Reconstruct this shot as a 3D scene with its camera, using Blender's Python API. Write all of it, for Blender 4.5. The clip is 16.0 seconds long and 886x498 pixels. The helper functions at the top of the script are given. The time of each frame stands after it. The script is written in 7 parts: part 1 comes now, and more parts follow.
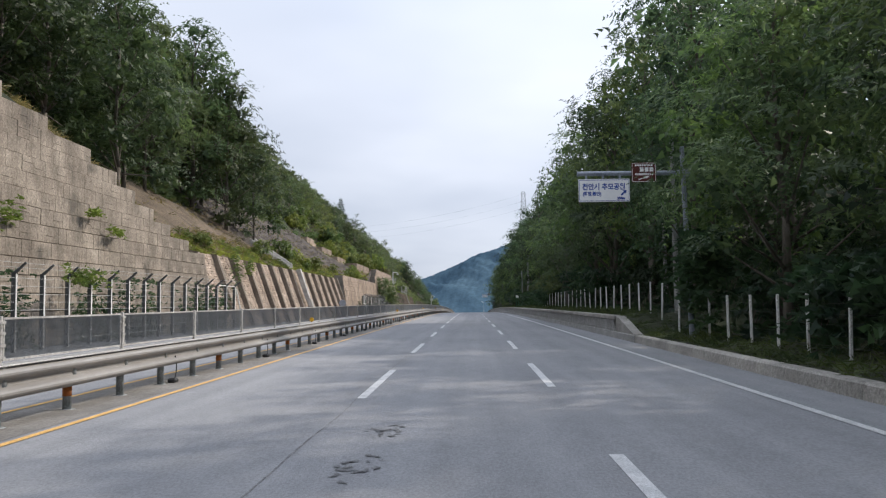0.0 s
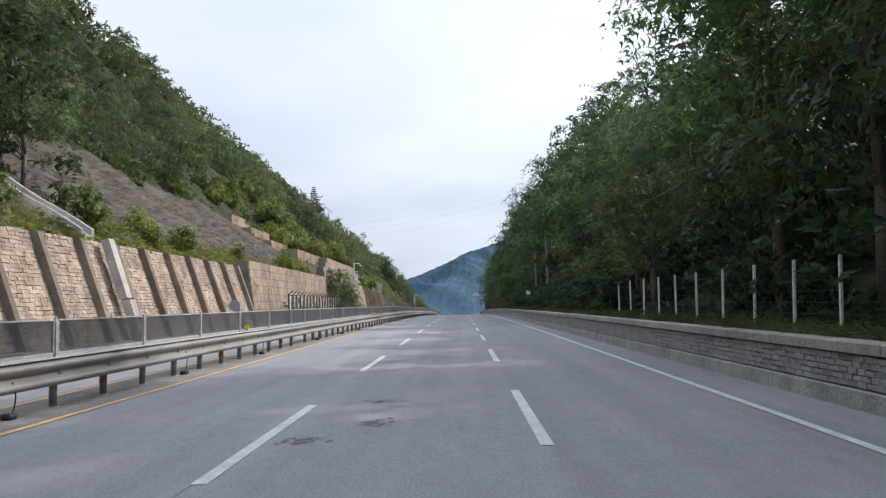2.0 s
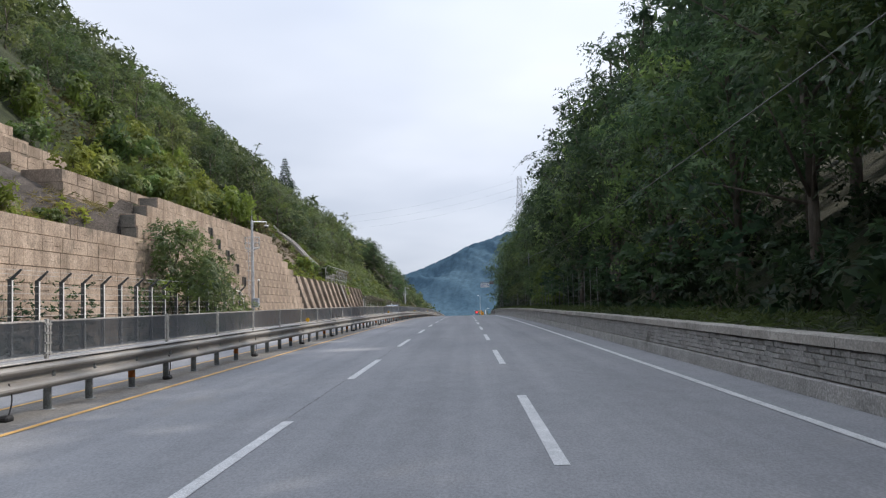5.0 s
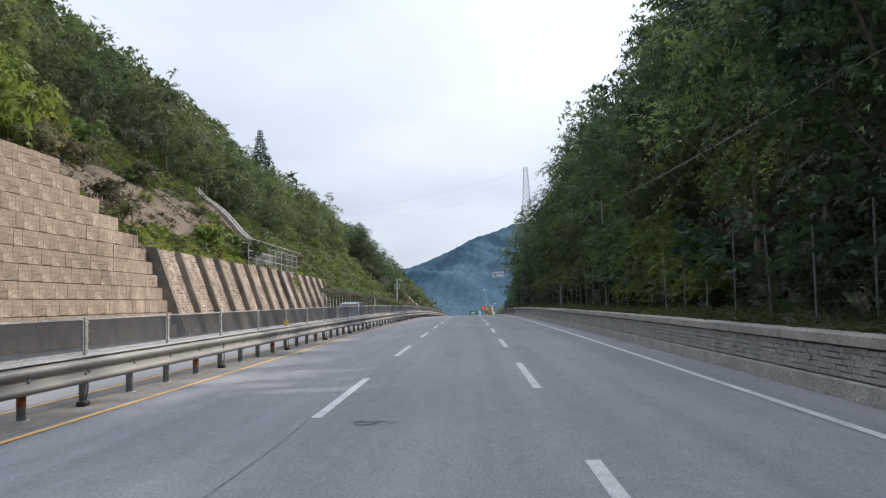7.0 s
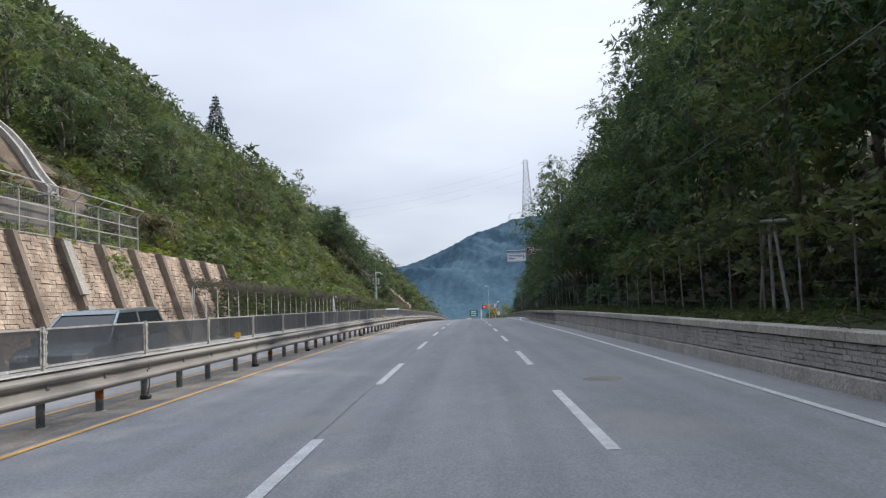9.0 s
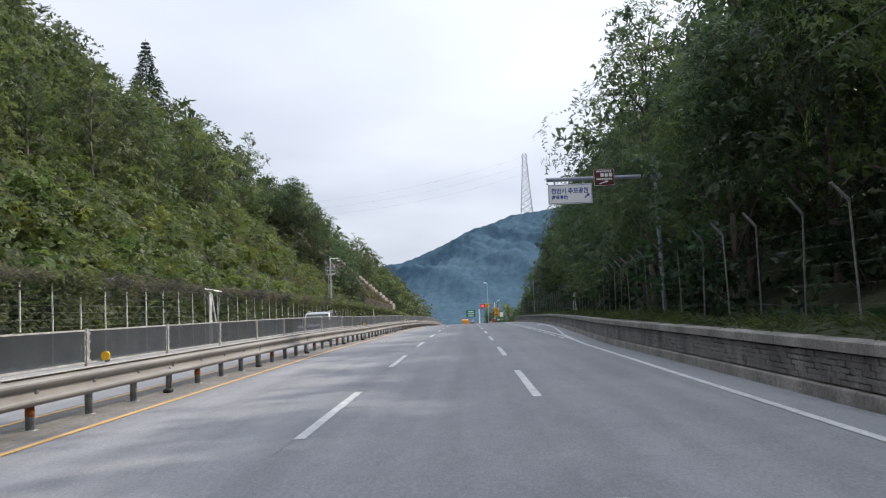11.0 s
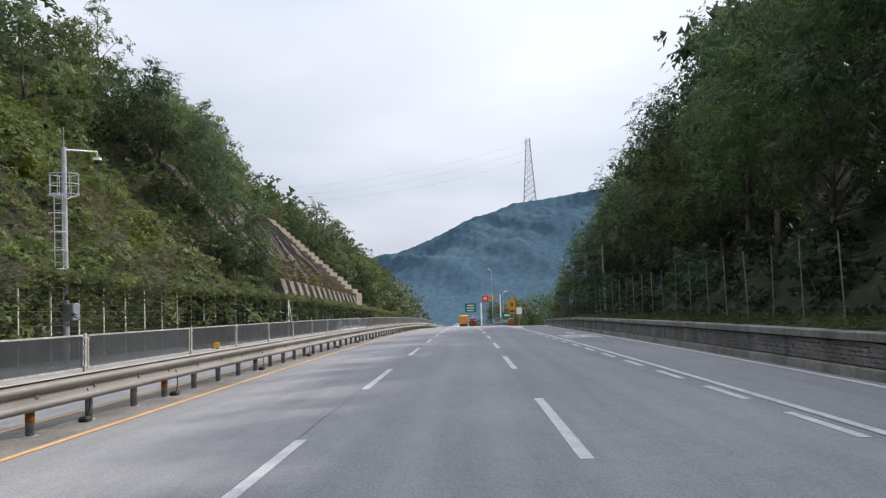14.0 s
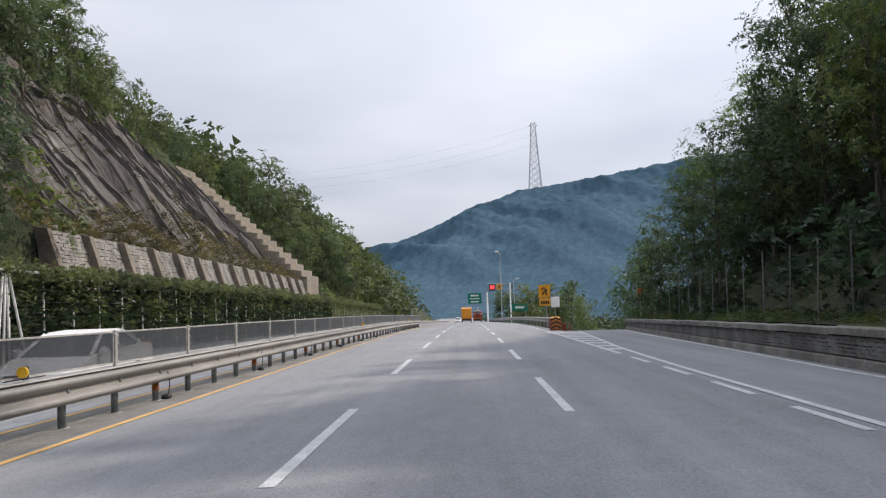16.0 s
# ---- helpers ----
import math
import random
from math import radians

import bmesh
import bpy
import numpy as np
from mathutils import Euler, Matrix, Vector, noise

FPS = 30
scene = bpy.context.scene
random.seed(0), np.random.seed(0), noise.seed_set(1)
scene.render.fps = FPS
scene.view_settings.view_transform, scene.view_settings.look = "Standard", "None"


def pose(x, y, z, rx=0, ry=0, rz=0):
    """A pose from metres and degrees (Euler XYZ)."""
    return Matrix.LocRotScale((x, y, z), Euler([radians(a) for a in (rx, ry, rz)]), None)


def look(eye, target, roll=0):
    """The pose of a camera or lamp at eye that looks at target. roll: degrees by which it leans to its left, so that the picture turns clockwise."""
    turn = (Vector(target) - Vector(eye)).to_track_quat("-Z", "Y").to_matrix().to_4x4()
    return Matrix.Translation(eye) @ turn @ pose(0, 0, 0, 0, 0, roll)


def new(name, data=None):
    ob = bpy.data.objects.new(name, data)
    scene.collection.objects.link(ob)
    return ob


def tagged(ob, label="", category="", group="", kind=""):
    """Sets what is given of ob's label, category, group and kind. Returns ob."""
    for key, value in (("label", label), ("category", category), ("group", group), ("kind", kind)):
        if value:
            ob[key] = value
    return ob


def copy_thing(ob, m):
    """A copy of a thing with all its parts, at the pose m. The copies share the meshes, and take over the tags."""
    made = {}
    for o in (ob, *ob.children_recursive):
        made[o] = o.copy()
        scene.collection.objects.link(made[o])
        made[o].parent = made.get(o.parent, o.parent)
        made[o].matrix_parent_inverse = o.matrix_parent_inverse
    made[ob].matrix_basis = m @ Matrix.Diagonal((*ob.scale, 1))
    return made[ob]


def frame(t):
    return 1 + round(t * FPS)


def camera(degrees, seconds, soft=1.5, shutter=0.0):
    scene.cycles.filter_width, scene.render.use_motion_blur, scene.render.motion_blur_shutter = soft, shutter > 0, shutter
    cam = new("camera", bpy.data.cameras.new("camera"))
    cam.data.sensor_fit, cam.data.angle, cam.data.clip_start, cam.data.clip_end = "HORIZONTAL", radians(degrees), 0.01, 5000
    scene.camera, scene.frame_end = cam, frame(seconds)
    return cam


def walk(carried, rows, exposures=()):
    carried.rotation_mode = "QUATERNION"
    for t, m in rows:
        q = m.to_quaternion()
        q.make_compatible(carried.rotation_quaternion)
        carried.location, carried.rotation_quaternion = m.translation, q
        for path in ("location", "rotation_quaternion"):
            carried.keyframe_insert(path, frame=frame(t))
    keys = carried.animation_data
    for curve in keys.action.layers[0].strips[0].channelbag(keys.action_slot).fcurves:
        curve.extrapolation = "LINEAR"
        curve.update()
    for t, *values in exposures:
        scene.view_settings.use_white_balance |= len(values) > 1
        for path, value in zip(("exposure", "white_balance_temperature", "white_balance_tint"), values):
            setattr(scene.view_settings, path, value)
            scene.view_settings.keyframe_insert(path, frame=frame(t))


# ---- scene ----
cam = camera(57.07, 16.0, soft=1.25, shutter=0.0)
PATH = [
    (0.0, look((0.198, 2.850, 1.704), (-1.473, 52.701, 5.182), -0.666)),
    (0.5, look((0.315, 14.101, 1.768), (-1.200, 63.958, 5.221), -0.795)),
    (1.0, look((0.456, 25.373, 1.826), (-0.874, 75.235, 5.301), -0.895)),
    (1.5, look((0.600, 36.630, 1.879), (-0.583, 86.493, 5.378), -1.009)),
    (2.0, look((0.787, 47.790, 1.926), (-0.281, 97.660, 5.367), -1.158)),
    (2.5, look((0.891, 58.909, 1.966), (-0.106, 108.782, 5.392), -1.451)),
    (3.0, look((0.923, 70.037, 2.001), (-0.122, 119.911, 5.386), -1.656)),
    (3.5, look((0.910, 81.222, 2.028), (-0.220, 131.105, 5.258), -1.695)),
    (4.0, look((0.896, 92.519, 2.049), (-0.291, 142.401, 5.273), -1.696)),
    (6.5, look((0.645, 148.835, 2.017), (-0.789, 198.731, 4.905), -1.585)),
    (7.0, look((0.555, 160.140, 1.978), (-0.998, 210.035, 4.808), -1.699)),
    (7.5, look((0.451, 171.560, 1.923), (-1.120, 221.453, 4.784), -1.825)),
    (8.0, look((0.348, 183.059, 1.853), (-1.223, 232.956, 4.646), -1.976)),
    (8.5, look((0.276, 194.610, 1.767), (-1.242, 244.512, 4.503), -2.170)),
    (9.0, look((0.244, 206.173, 1.663), (-1.241, 256.077, 4.386), -2.328)),
    (11.5, look((0.584, 263.820, 0.863), (-0.725, 313.734, 3.483), -2.376)),
    (12.0, look((0.568, 275.420, 0.641), (-0.810, 325.334, 3.229), -2.323)),
    (12.5, look((0.516, 287.084, 0.396), (-0.908, 337.000, 2.926), -2.158)),
    (13.0, look((0.489, 298.846, 0.126), (-0.889, 348.767, 2.570), -2.002)),
    (13.5, look((0.491, 310.730, -0.169), (-0.826, 360.656, 2.200), -1.937)),
    (14.0, look((0.490, 322.746, -0.491), (-0.798, 372.681, 1.720), -1.883)),
    (14.5, look((0.451, 334.842, -0.839), (-0.887, 384.783, 1.193), -1.767)),
    (15.0, look((0.407, 346.990, -1.214), (-1.013, 396.933, 0.692), -1.688)),
    (15.5, look((0.365, 359.185, -1.614), (-1.104, 409.131, 0.194), -1.756)),
    (16.0, look((0.329, 371.417, -2.041), (-1.139, 421.367, -0.359), -1.978)),
]
walk(cam, PATH, [(0, 0.04, 5900, 13), (1, 0.12, 5900, 13), (3, 0.16, 5900, 13), (4, 0.01, 5900, 13), (7.5, 0.15, 5900, 12), (9, 0.05, 5900, 12), (11.5, 0.16, 6000, 13), (12.5, 0.18, 6000, 13), (13.5, 0.1, 6050, 13), (15, 0.02, 6100, 14), (16, -0.05, 6100, 14)])
# ---- road profile: height of the carriageway along y ----
KNOT_Y = np.array([-80.0, 25, 100, 175, 250, 325, 400, 480, 500, 640, 700, 780, 3000])
KNOT_K = np.array([-4.2, -4.1, -6.4, -11.8, -15.6, -16.6, -16.4, -16.4, 0, 0, 18, 0, 0]) * 1e-5
_g = np.arange(-80.0, 3000.1, 5.0)
_k = np.interp(_g, KNOT_Y, KNOT_K)
_grade = np.concatenate([[0], np.cumsum((_k[1:] + _k[:-1]) / 2 * 5)])
_grade = _grade - _grade[16] + 0.0060
_rise = np.concatenate([[0], np.cumsum((_grade[1:] + _grade[:-1]) / 2 * 5)])
_rise = _rise - _rise[16]


def road_z(y):
    return float(np.interp(y, _g, _rise))


def crossfall(x, y):
    """Past 286 m the carriageway leans down towards the median."""
    t = min(1, max(0, (y - 286) / 22))
    return 0.12 * t * t * (3 - 2 * t) * float(np.interp(x, [-17.6, -12, -7, -1.75], [0, 1, 1, 0]))


def on_road(x, y, h=0.0):
    return Vector((x, y, road_z(y) - crossfall(x, y) + h))


# ---- light: bright overcast sky, soft sun from the right ----
world = bpy.data.worlds.new("overcast_sky")
scene.world = world
world.use_nodes = True
wn, wl = world.node_tree.nodes, world.node_tree.links
wn.clear()
w_out = wn.new("ShaderNodeOutputWorld")
w_bg = wn.new("ShaderNodeBackground")
w_sky = wn.new("ShaderNodeTexSky")
w_sky.sky_type, w_sky.sun_disc = "NISHITA", False
SUN_ELEV, SUN_AZ = radians(40), radians(57)
w_sky.sun_elevation, w_sky.sun_rotation = SUN_ELEV, SUN_AZ
w_co = wn.new("ShaderNodeTexCoord")
w_sep = wn.new("ShaderNodeSeparateXYZ")
wl.new(w_co.outputs["Generated"], w_sep.inputs[0])


def wmath(op, a, b=None, c=None, clamp=False):
    n = wn.new("ShaderNodeMath")
    n.operation, n.use_clamp = op, clamp
    for i, v in enumerate((a, b, c)):
        if v is None:
            continue
        if isinstance(v, (int, float)):
            n.inputs[i].default_value = v
        else:
            wl.new(v, n.inputs[i])
    return n.outputs[0]


# cloud deck: direction projected on a flat layer
up = wmath("MAXIMUM", w_sep.outputs["Z"], 0.0)
den = wmath("ADD", up, 0.16)
cx = wmath("DIVIDE", w_sep.outputs["X"], den)
cy = wmath("DIVIDE", w_sep.outputs["Y"], den)
w_cmb = wn.new("ShaderNodeCombineXYZ")
wl.new(cx, w_cmb.inputs[0]), wl.new(cy, w_cmb.inputs[1])
w_n = wn.new("ShaderNodeTexNoise")
w_n.inputs["Scale"].default_value, w_n.inputs["Detail"].default_value, w_n.inputs["Roughness"].default_value = 0.62, 4.0, 0.45
wl.new(w_cmb.outputs[0], w_n.inputs["Vector"])
w_ramp = wn.new("ShaderNodeValToRGB")
w_ramp.color_ramp.elements[0].position, w_ramp.color_ramp.elements[0].color = 0.38, (0.775, 0.808, 0.852, 1)
w_ramp.color_ramp.elements[1].position, w_ramp.color_ramp.elements[1].color = 0.62, (1.03, 1.04, 1.05, 1)
wl.new(w_n.outputs["Fac"], w_ramp.inputs[0])
# an overcast sky is brighter overhead than at the horizon
toward = wmath("ADD", wmath("MULTIPLY", w_sep.outputs["X"], math.sin(SUN_AZ) * math.cos(SUN_ELEV)), wmath("ADD", wmath("MULTIPLY", w_sep.outputs["Y"], math.cos(SUN_AZ) * math.cos(SUN_ELEV)), wmath("MULTIPLY", w_sep.outputs["Z"], math.sin(SUN_ELEV))))
glow = wmath("MULTIPLY_ADD", wmath("MAXIMUM", toward, 0.0), 0.34, 0.80)
zen = wmath("MULTIPLY", wmath("MULTIPLY_ADD", up, wmath("MULTIPLY_ADD", up, 1.1, 0.40), 1.08), glow)
w_mul = wn.new("ShaderNodeVectorMath")
w_mul.operation = "SCALE"
wl.new(w_ramp.outputs[0], w_mul.inputs[0]), wl.new(zen, w_mul.inputs["Scale"])
w_skys = wn.new("ShaderNodeVectorMath")
w_skys.operation = "SCALE"
w_skys.inputs["Scale"].default_value = 0.10
wl.new(w_sky.outputs[0], w_skys.inputs[0])
w_mix = wn.new("ShaderNodeMix")
w_mix.data_type = "RGBA"
w_mix.inputs["Factor"].default_value = 0.90
wl.new(w_skys.outputs[0], w_mix.inputs["A"]), wl.new(w_mul.outputs[0], w_mix.inputs["B"])
wl.new(w_mix.outputs["Result"], w_bg.inputs["Color"])
w_bg.inputs["Strength"].default_value = 0.79
wl.new(w_bg.outputs[0], w_out.inputs["Surface"])

sun = new("sun", bpy.data.lights.new("sun", "SUN"))
sun.data.energy, sun.data.angle, sun.data.color = 4.1, radians(1.2), (1.0, 0.875, 0.69)
sun_dir = Vector((math.sin(SUN_AZ) * math.cos(SUN_ELEV), math.cos(SUN_AZ) * math.cos(SUN_ELEV), math.sin(SUN_ELEV)))
sun.matrix_world = look(sun_dir * 300, (0, 0, 0))
scene.view_settings.exposure = 0.0


# ---- materials ----
def material(name, low, high, scale=1.0, rough=0.8, metal=0.0, bump=0.0, bump_scale=20.0, stretch=(1, 1, 1), fine=None, island=0.0, rnd=0.0, spec=0.3, stain=None, turn=None, mid=0.8, deep=0.05, streak=None, fmix=0.8):
    """Two colours mixed by coarse noise, fine grain on top, optional stains, per-piece variation and bump."""
    m = bpy.data.materials.new(name)
    m.use_nodes = True
    n, l = m.node_tree.nodes, m.node_tree.links
    bs = n["Principled BSDF"]
    bs.inputs["Roughness"].default_value, bs.inputs["Metallic"].default_value = rough, metal
    bs.inputs["Specular IOR Level"].default_value = spec
    co = n.new("ShaderNodeTexCoord")
    mp = n.new("ShaderNodeMapping")
    mp.inputs["Scale"].default_value = stretch
    if turn:
        # turned first, then stretched
        mp.vector_type = "TEXTURE"
        mp.inputs["Rotation"].default_value = [radians(q) for q in turn]
        mp.inputs["Scale"].default_value = [1 / q for q in stretch]
    l.new(co.outputs["Object"], mp.inputs[0])

    def nz(sc, det=4.0, ro=0.55):
        t = n.new("ShaderNodeTexNoise")
        t.inputs["Scale"].default_value, t.inputs["Detail"].default_value, t.inputs["Roughness"].default_value = sc, det, ro
        l.new(mp.outputs[0], t.inputs["Vector"])
        return t.outputs["Fac"]

    def ramp(fac, p0, p1, c0, c1):
        r = n.new("ShaderNodeValToRGB")
        r.color_ramp.elements[0].position, r.color_ramp.elements[1].position = p0, p1
        r.color_ramp.elements[0].color, r.color_ramp.elements[1].color = (*c0, 1), (*c1, 1)
        l.new(fac, r.inputs[0])
        return r.outputs[0]

    def mix(kind, fac, a, b):
        x = n.new("ShaderNodeMix")
        x.data_type, x.blend_type = "RGBA", kind
        if isinstance(fac, float):
            x.inputs["Factor"].default_value = fac
        else:
            l.new(fac, x.inputs["Factor"])
        for key, v in (("A", a), ("B", b)):
            if isinstance(v, tuple):
                x.inputs[key].default_value = (*v, 1)
            else:
                l.new(v, x.inputs[key])
        return x.outputs["Result"]

    col = ramp(nz(scale), 0.32, 0.68, low, high)
    g = ramp(nz(scale * 14, 3.0, 0.6), 0.3, 0.7, (0.72, 0.72, 0.72), (1.2, 1.2, 1.2))
    col = mix("MULTIPLY", mid, col, g)
    if fine:
        g2 = ramp(nz(fine, 2.0, 0.7), 0.35, 0.65, (0.7, 0.7, 0.7), (1.25, 1.25, 1.25))
        col = mix("MULTIPLY", fmix, col, g2)
    if streak:
        m2 = n.new("ShaderNodeMapping")
        m2.inputs["Scale"].default_value = streak[0]
        l.new(co.outputs["Object"], m2.inputs[0])
        t2 = n.new("ShaderNodeTexNoise")
        t2.inputs["Scale"].default_value, t2.inputs["Detail"].default_value = 1.0, 4.0
        l.new(m2.outputs[0], t2.inputs["Vector"])
        a2 = streak[1]
        col = mix("MULTIPLY", 1.0, col, ramp(t2.outputs["Fac"], 0.35, 0.65, (1 - a2, 1 - a2, 1 - a2), (1 + a2, 1 + a2, 1 + a2)))
    if stain:
        s = ramp(nz(stain[1], 5.0, 0.65), stain[2], stain[2] + 0.12, (0, 0, 0), (1, 1, 1))
        col = mix("MIX", s, col, stain[0])
    if island or rnd:
        if island:
            gi = n.new("ShaderNodeNewGeometry")
            src = gi.outputs["Random Per Island"]
        else:
            gi = n.new("ShaderNodeObjectInfo")
            src = gi.outputs["Random"]
        a = max(island, rnd)
        col = mix("MULTIPLY", 1.0, col, ramp(src, 0.0, 1.0, (1 - a, 1 - a, 1 - a), (1 + a, 1 + a * 0.9, 1 + a * 0.8)))
    l.new(col, bs.inputs["Base Color"])
    if bump:
        b = n.new("ShaderNodeBump")
        b.inputs["Strength"].default_value, b.inputs["Distance"].default_value = bump, deep
        l.new(nz(bump_scale, 6.0, 0.6), b.inputs["Height"])
        l.new(b.outputs[0], bs.inputs["Normal"])
    return m


def leaf_material(name, dark, light, spread=0.45):
    """Foliage: light passes through the leaves; colour varies leaf by leaf and tree by tree."""
    m = bpy.data.materials.new(name)
    m.use_nodes = True
    n, l = m.node_tree.nodes, m.node_tree.links
    n.clear()
    out = n.new("ShaderNodeOutputMaterial")
    geo = n.new("ShaderNodeNewGeometry")
    oi = n.new("ShaderNodeObjectInfo")
    r = n.new("ShaderNodeValToRGB")
    lerp = lambda t: tuple(a + (b - a) * t for a, b in zip(dark, light)) + (1,)
    r.color_ramp.elements[0].color, r.color_ramp.elements[1].color = lerp(0.28), lerp(0.74)
    l.new(geo.outputs["Random Per Island"], r.inputs[0])
    hs = n.new("ShaderNodeHueSaturation")
    ma = n.new("ShaderNodeMapRange")
    ma.inputs["To Min"].default_value, ma.inputs["To Max"].default_value = 1 - spread, 1 + spread
    l.new(oi.outputs["Random"], ma.inputs[0])
    l.new(ma.outputs[0], hs.inputs["Value"])
    mh = n.new("ShaderNodeMath")
    mh.operation = "MULTIPLY"
    mh.inputs[1].default_value = 7.31
    l.new(oi.outputs["Random"], mh.inputs[0])
    mf = n.new("ShaderNodeMath")
    mf.operation = "FRACT"
    l.new(mh.outputs[0], mf.inputs[0])
    mr = n.new("ShaderNodeMapRange")
    mr.inputs["To Min"].default_value, mr.inputs["To Max"].default_value = 0.475, 0.515
    l.new(mf.outputs[0], mr.inputs[0])
    l.new(mr.outputs[0], hs.inputs["Hue"])
    # clumps of lighter, warmer and darker, bluer leaves within one crown
    co = n.new("ShaderNodeTexCoord")
    nz = n.new("ShaderNodeTexNoise")
    nz.inputs["Scale"].default_value, nz.inputs["Detail"].default_value = 0.42, 3.0
    l.new(co.outputs["Object"], nz.inputs["Vector"])
    cr = n.new("ShaderNodeValToRGB")
    cr.color_ramp.elements[0].position, cr.color_ramp.elements[1].position = 0.34, 0.66
    cr.color_ramp.elements[0].color, cr.color_ramp.elements[1].color = (0.55, 0.60, 0.70, 1), (1.40, 1.34, 1.06, 1)
    l.new(nz.outputs["Fac"], cr.inputs[0])
    mm = n.new("ShaderNodeMix")
    mm.data_type, mm.blend_type = "RGBA", "MULTIPLY"
    mm.inputs["Factor"].default_value = 1.0
    l.new(r.outputs[0], mm.inputs["A"]), l.new(cr.outputs[0], mm.inputs["B"])
    l.new(mm.outputs["Result"], hs.inputs["Color"])
    d = n.new("ShaderNodeBsdfPrincipled")
    d.inputs["Roughness"].default_value, d.inputs["Specular IOR Level"].default_value = 0.5, 0.3
    t = n.new("ShaderNodeBsdfTranslucent")
    l.new(hs.outputs[0], d.inputs["Base Color"]), l.new(hs.outputs[0], t.inputs["Color"])
    mx = n.new("ShaderNodeMixShader")
    mx.inputs[0].default_value = 0.5
    l.new(d.outputs[0], mx.inputs[1]), l.new(t.outputs[0], mx.inputs[2])
    l.new(mx.outputs[0], out.inputs["Surface"])
    return m


# the pale warm stain stands for dust and for sun patches on the road
ASPHALT = material("worn_asphalt", (0.198, 0.204, 0.218), (0.234, 0.239, 0.252), 0.25, 0.85, bump=0.35, bump_scale=45, stretch=(1, 0.45, 1), fine=34, fmix=0.5, spec=0.25, stain=((0.245, 0.236, 0.222), 0.16, 0.63), mid=0.25, streak=((1.4, 0.03, 1), 0.09))
# ribs darkened all over to carry the shadow on their near sides
RIB = material("shaded_rib_concrete", (0.13, 0.108, 0.088), (0.235, 0.198, 0.163), 0.8, 0.9, bump=0.4, bump_scale=12, fine=25, rnd=0.15)
SHOULDER = material("dusty_concrete_shoulder", (0.155, 0.148, 0.138), (0.235, 0.225, 0.21), 0.8, 0.9, bump=0.3, bump_scale=40, fine=30)
PAINT_W = material("worn_white_road_paint", (0.40, 0.41, 0.42), (0.56, 0.565, 0.57), 3.0, 0.6, fine=50, stain=((0.3, 0.3, 0.31), 6.0, 0.64))
PAINT_Y = material("worn_yellow_road_paint", (0.52, 0.31, 0.09), (0.66, 0.41, 0.13), 3.0, 0.6, fine=50, stain=((0.32, 0.27, 0.2), 5.0, 0.63))
CONCRETE = material("weathered_concrete", (0.24, 0.23, 0.21), (0.38, 0.365, 0.335), 0.7, 0.9, bump=0.4, bump_scale=12, fine=25, rnd=0.10, stain=((0.15, 0.15, 0.13), 0.5, 0.62))
# wall past 262 m: stained, and darkened for the shade it stands in
CONCRETE_SHADED = material("shaded_streaked_concrete", (0.155, 0.148, 0.135), (0.26, 0.25, 0.23), 0.7, 0.9, bump=0.4, bump_scale=12, fine=25, streak=((1.2, 1.2, 0.2), 0.22), stain=((0.09, 0.088, 0.08), 0.5, 0.6))
STONE_SHADED = material("shaded_stained_stone", (0.115, 0.113, 0.107), (0.21, 0.205, 0.195), 1.6, 0.9, bump=0.9, bump_scale=9, fine=25, streak=((1.2, 1.2, 0.2), 0.25), stain=((0.075, 0.073, 0.07), 0.8, 0.6))
CONCRETE_D = material("dark_concrete", (0.13, 0.125, 0.11), (0.24, 0.225, 0.20), 0.7, 0.9, bump=0.4, bump_scale=12, fine=25, rnd=0.15)
STONE = material("grey_stone_panel", (0.23, 0.23, 0.222), (0.345, 0.342, 0.332), 1.6, 0.9, bump=0.9, bump_scale=9, fine=25, rnd=0.06, stain=((0.12, 0.12, 0.11), 0.8, 0.6))
BLOCK = material("buff_split_face_block", (0.222, 0.172, 0.132), (0.385, 0.312, 0.248), 0.8, 0.95, bump=1.0, bump_scale=7, fine=18, rnd=0.09, stretch=(1, 0.7, 0.7), streak=((1, 1.2, 0.35), 0.16), stain=((0.15, 0.125, 0.10), 0.6, 0.55))
# darker tone of BLOCK, for the west wall and the apron
BLOCK_DARK = material("dark_buff_block", (0.17, 0.145, 0.118), (0.30, 0.262, 0.215), 0.8, 0.95, bump=1.0, bump_scale=7, fine=18, rnd=0.09, stretch=(1, 0.7, 0.7), streak=((1, 1.2, 0.35), 0.2), stain=((0.10, 0.09, 0.075), 0.6, 0.57))
MASONRY = material("rough_buff_masonry", (0.25, 0.195, 0.15), (0.42, 0.345, 0.28), 1.1, 0.95, bump=1.0, bump_scale=8, fine=16, island=0.18, streak=((1, 1.3, 0.3), 0.2), stain=((0.52, 0.50, 0.46), 0.9, 0.64))
MASONRY_GREY = material("grey_weathered_masonry", (0.15, 0.142, 0.128), (0.29, 0.275, 0.25), 1.1, 0.95, bump=1.0, bump_scale=8, fine=16, streak=((1, 2.2, 0.3), 0.2))
GALV = material("weathered_galvanised_steel", (0.21, 0.202, 0.193), (0.31, 0.298, 0.284), 1.2, 0.5, metal=0.15, mid=0.3, stretch=(1, 0.3, 1), stain=((0.30, 0.26, 0.21), 2.0, 0.68))
PALE_STEEL = material("pale_weathered_steel", (0.34, 0.335, 0.32), (0.48, 0.47, 0.455), 1.2, 0.6, metal=0.1, fine=20, stain=((0.30, 0.27, 0.23), 2.0, 0.66))
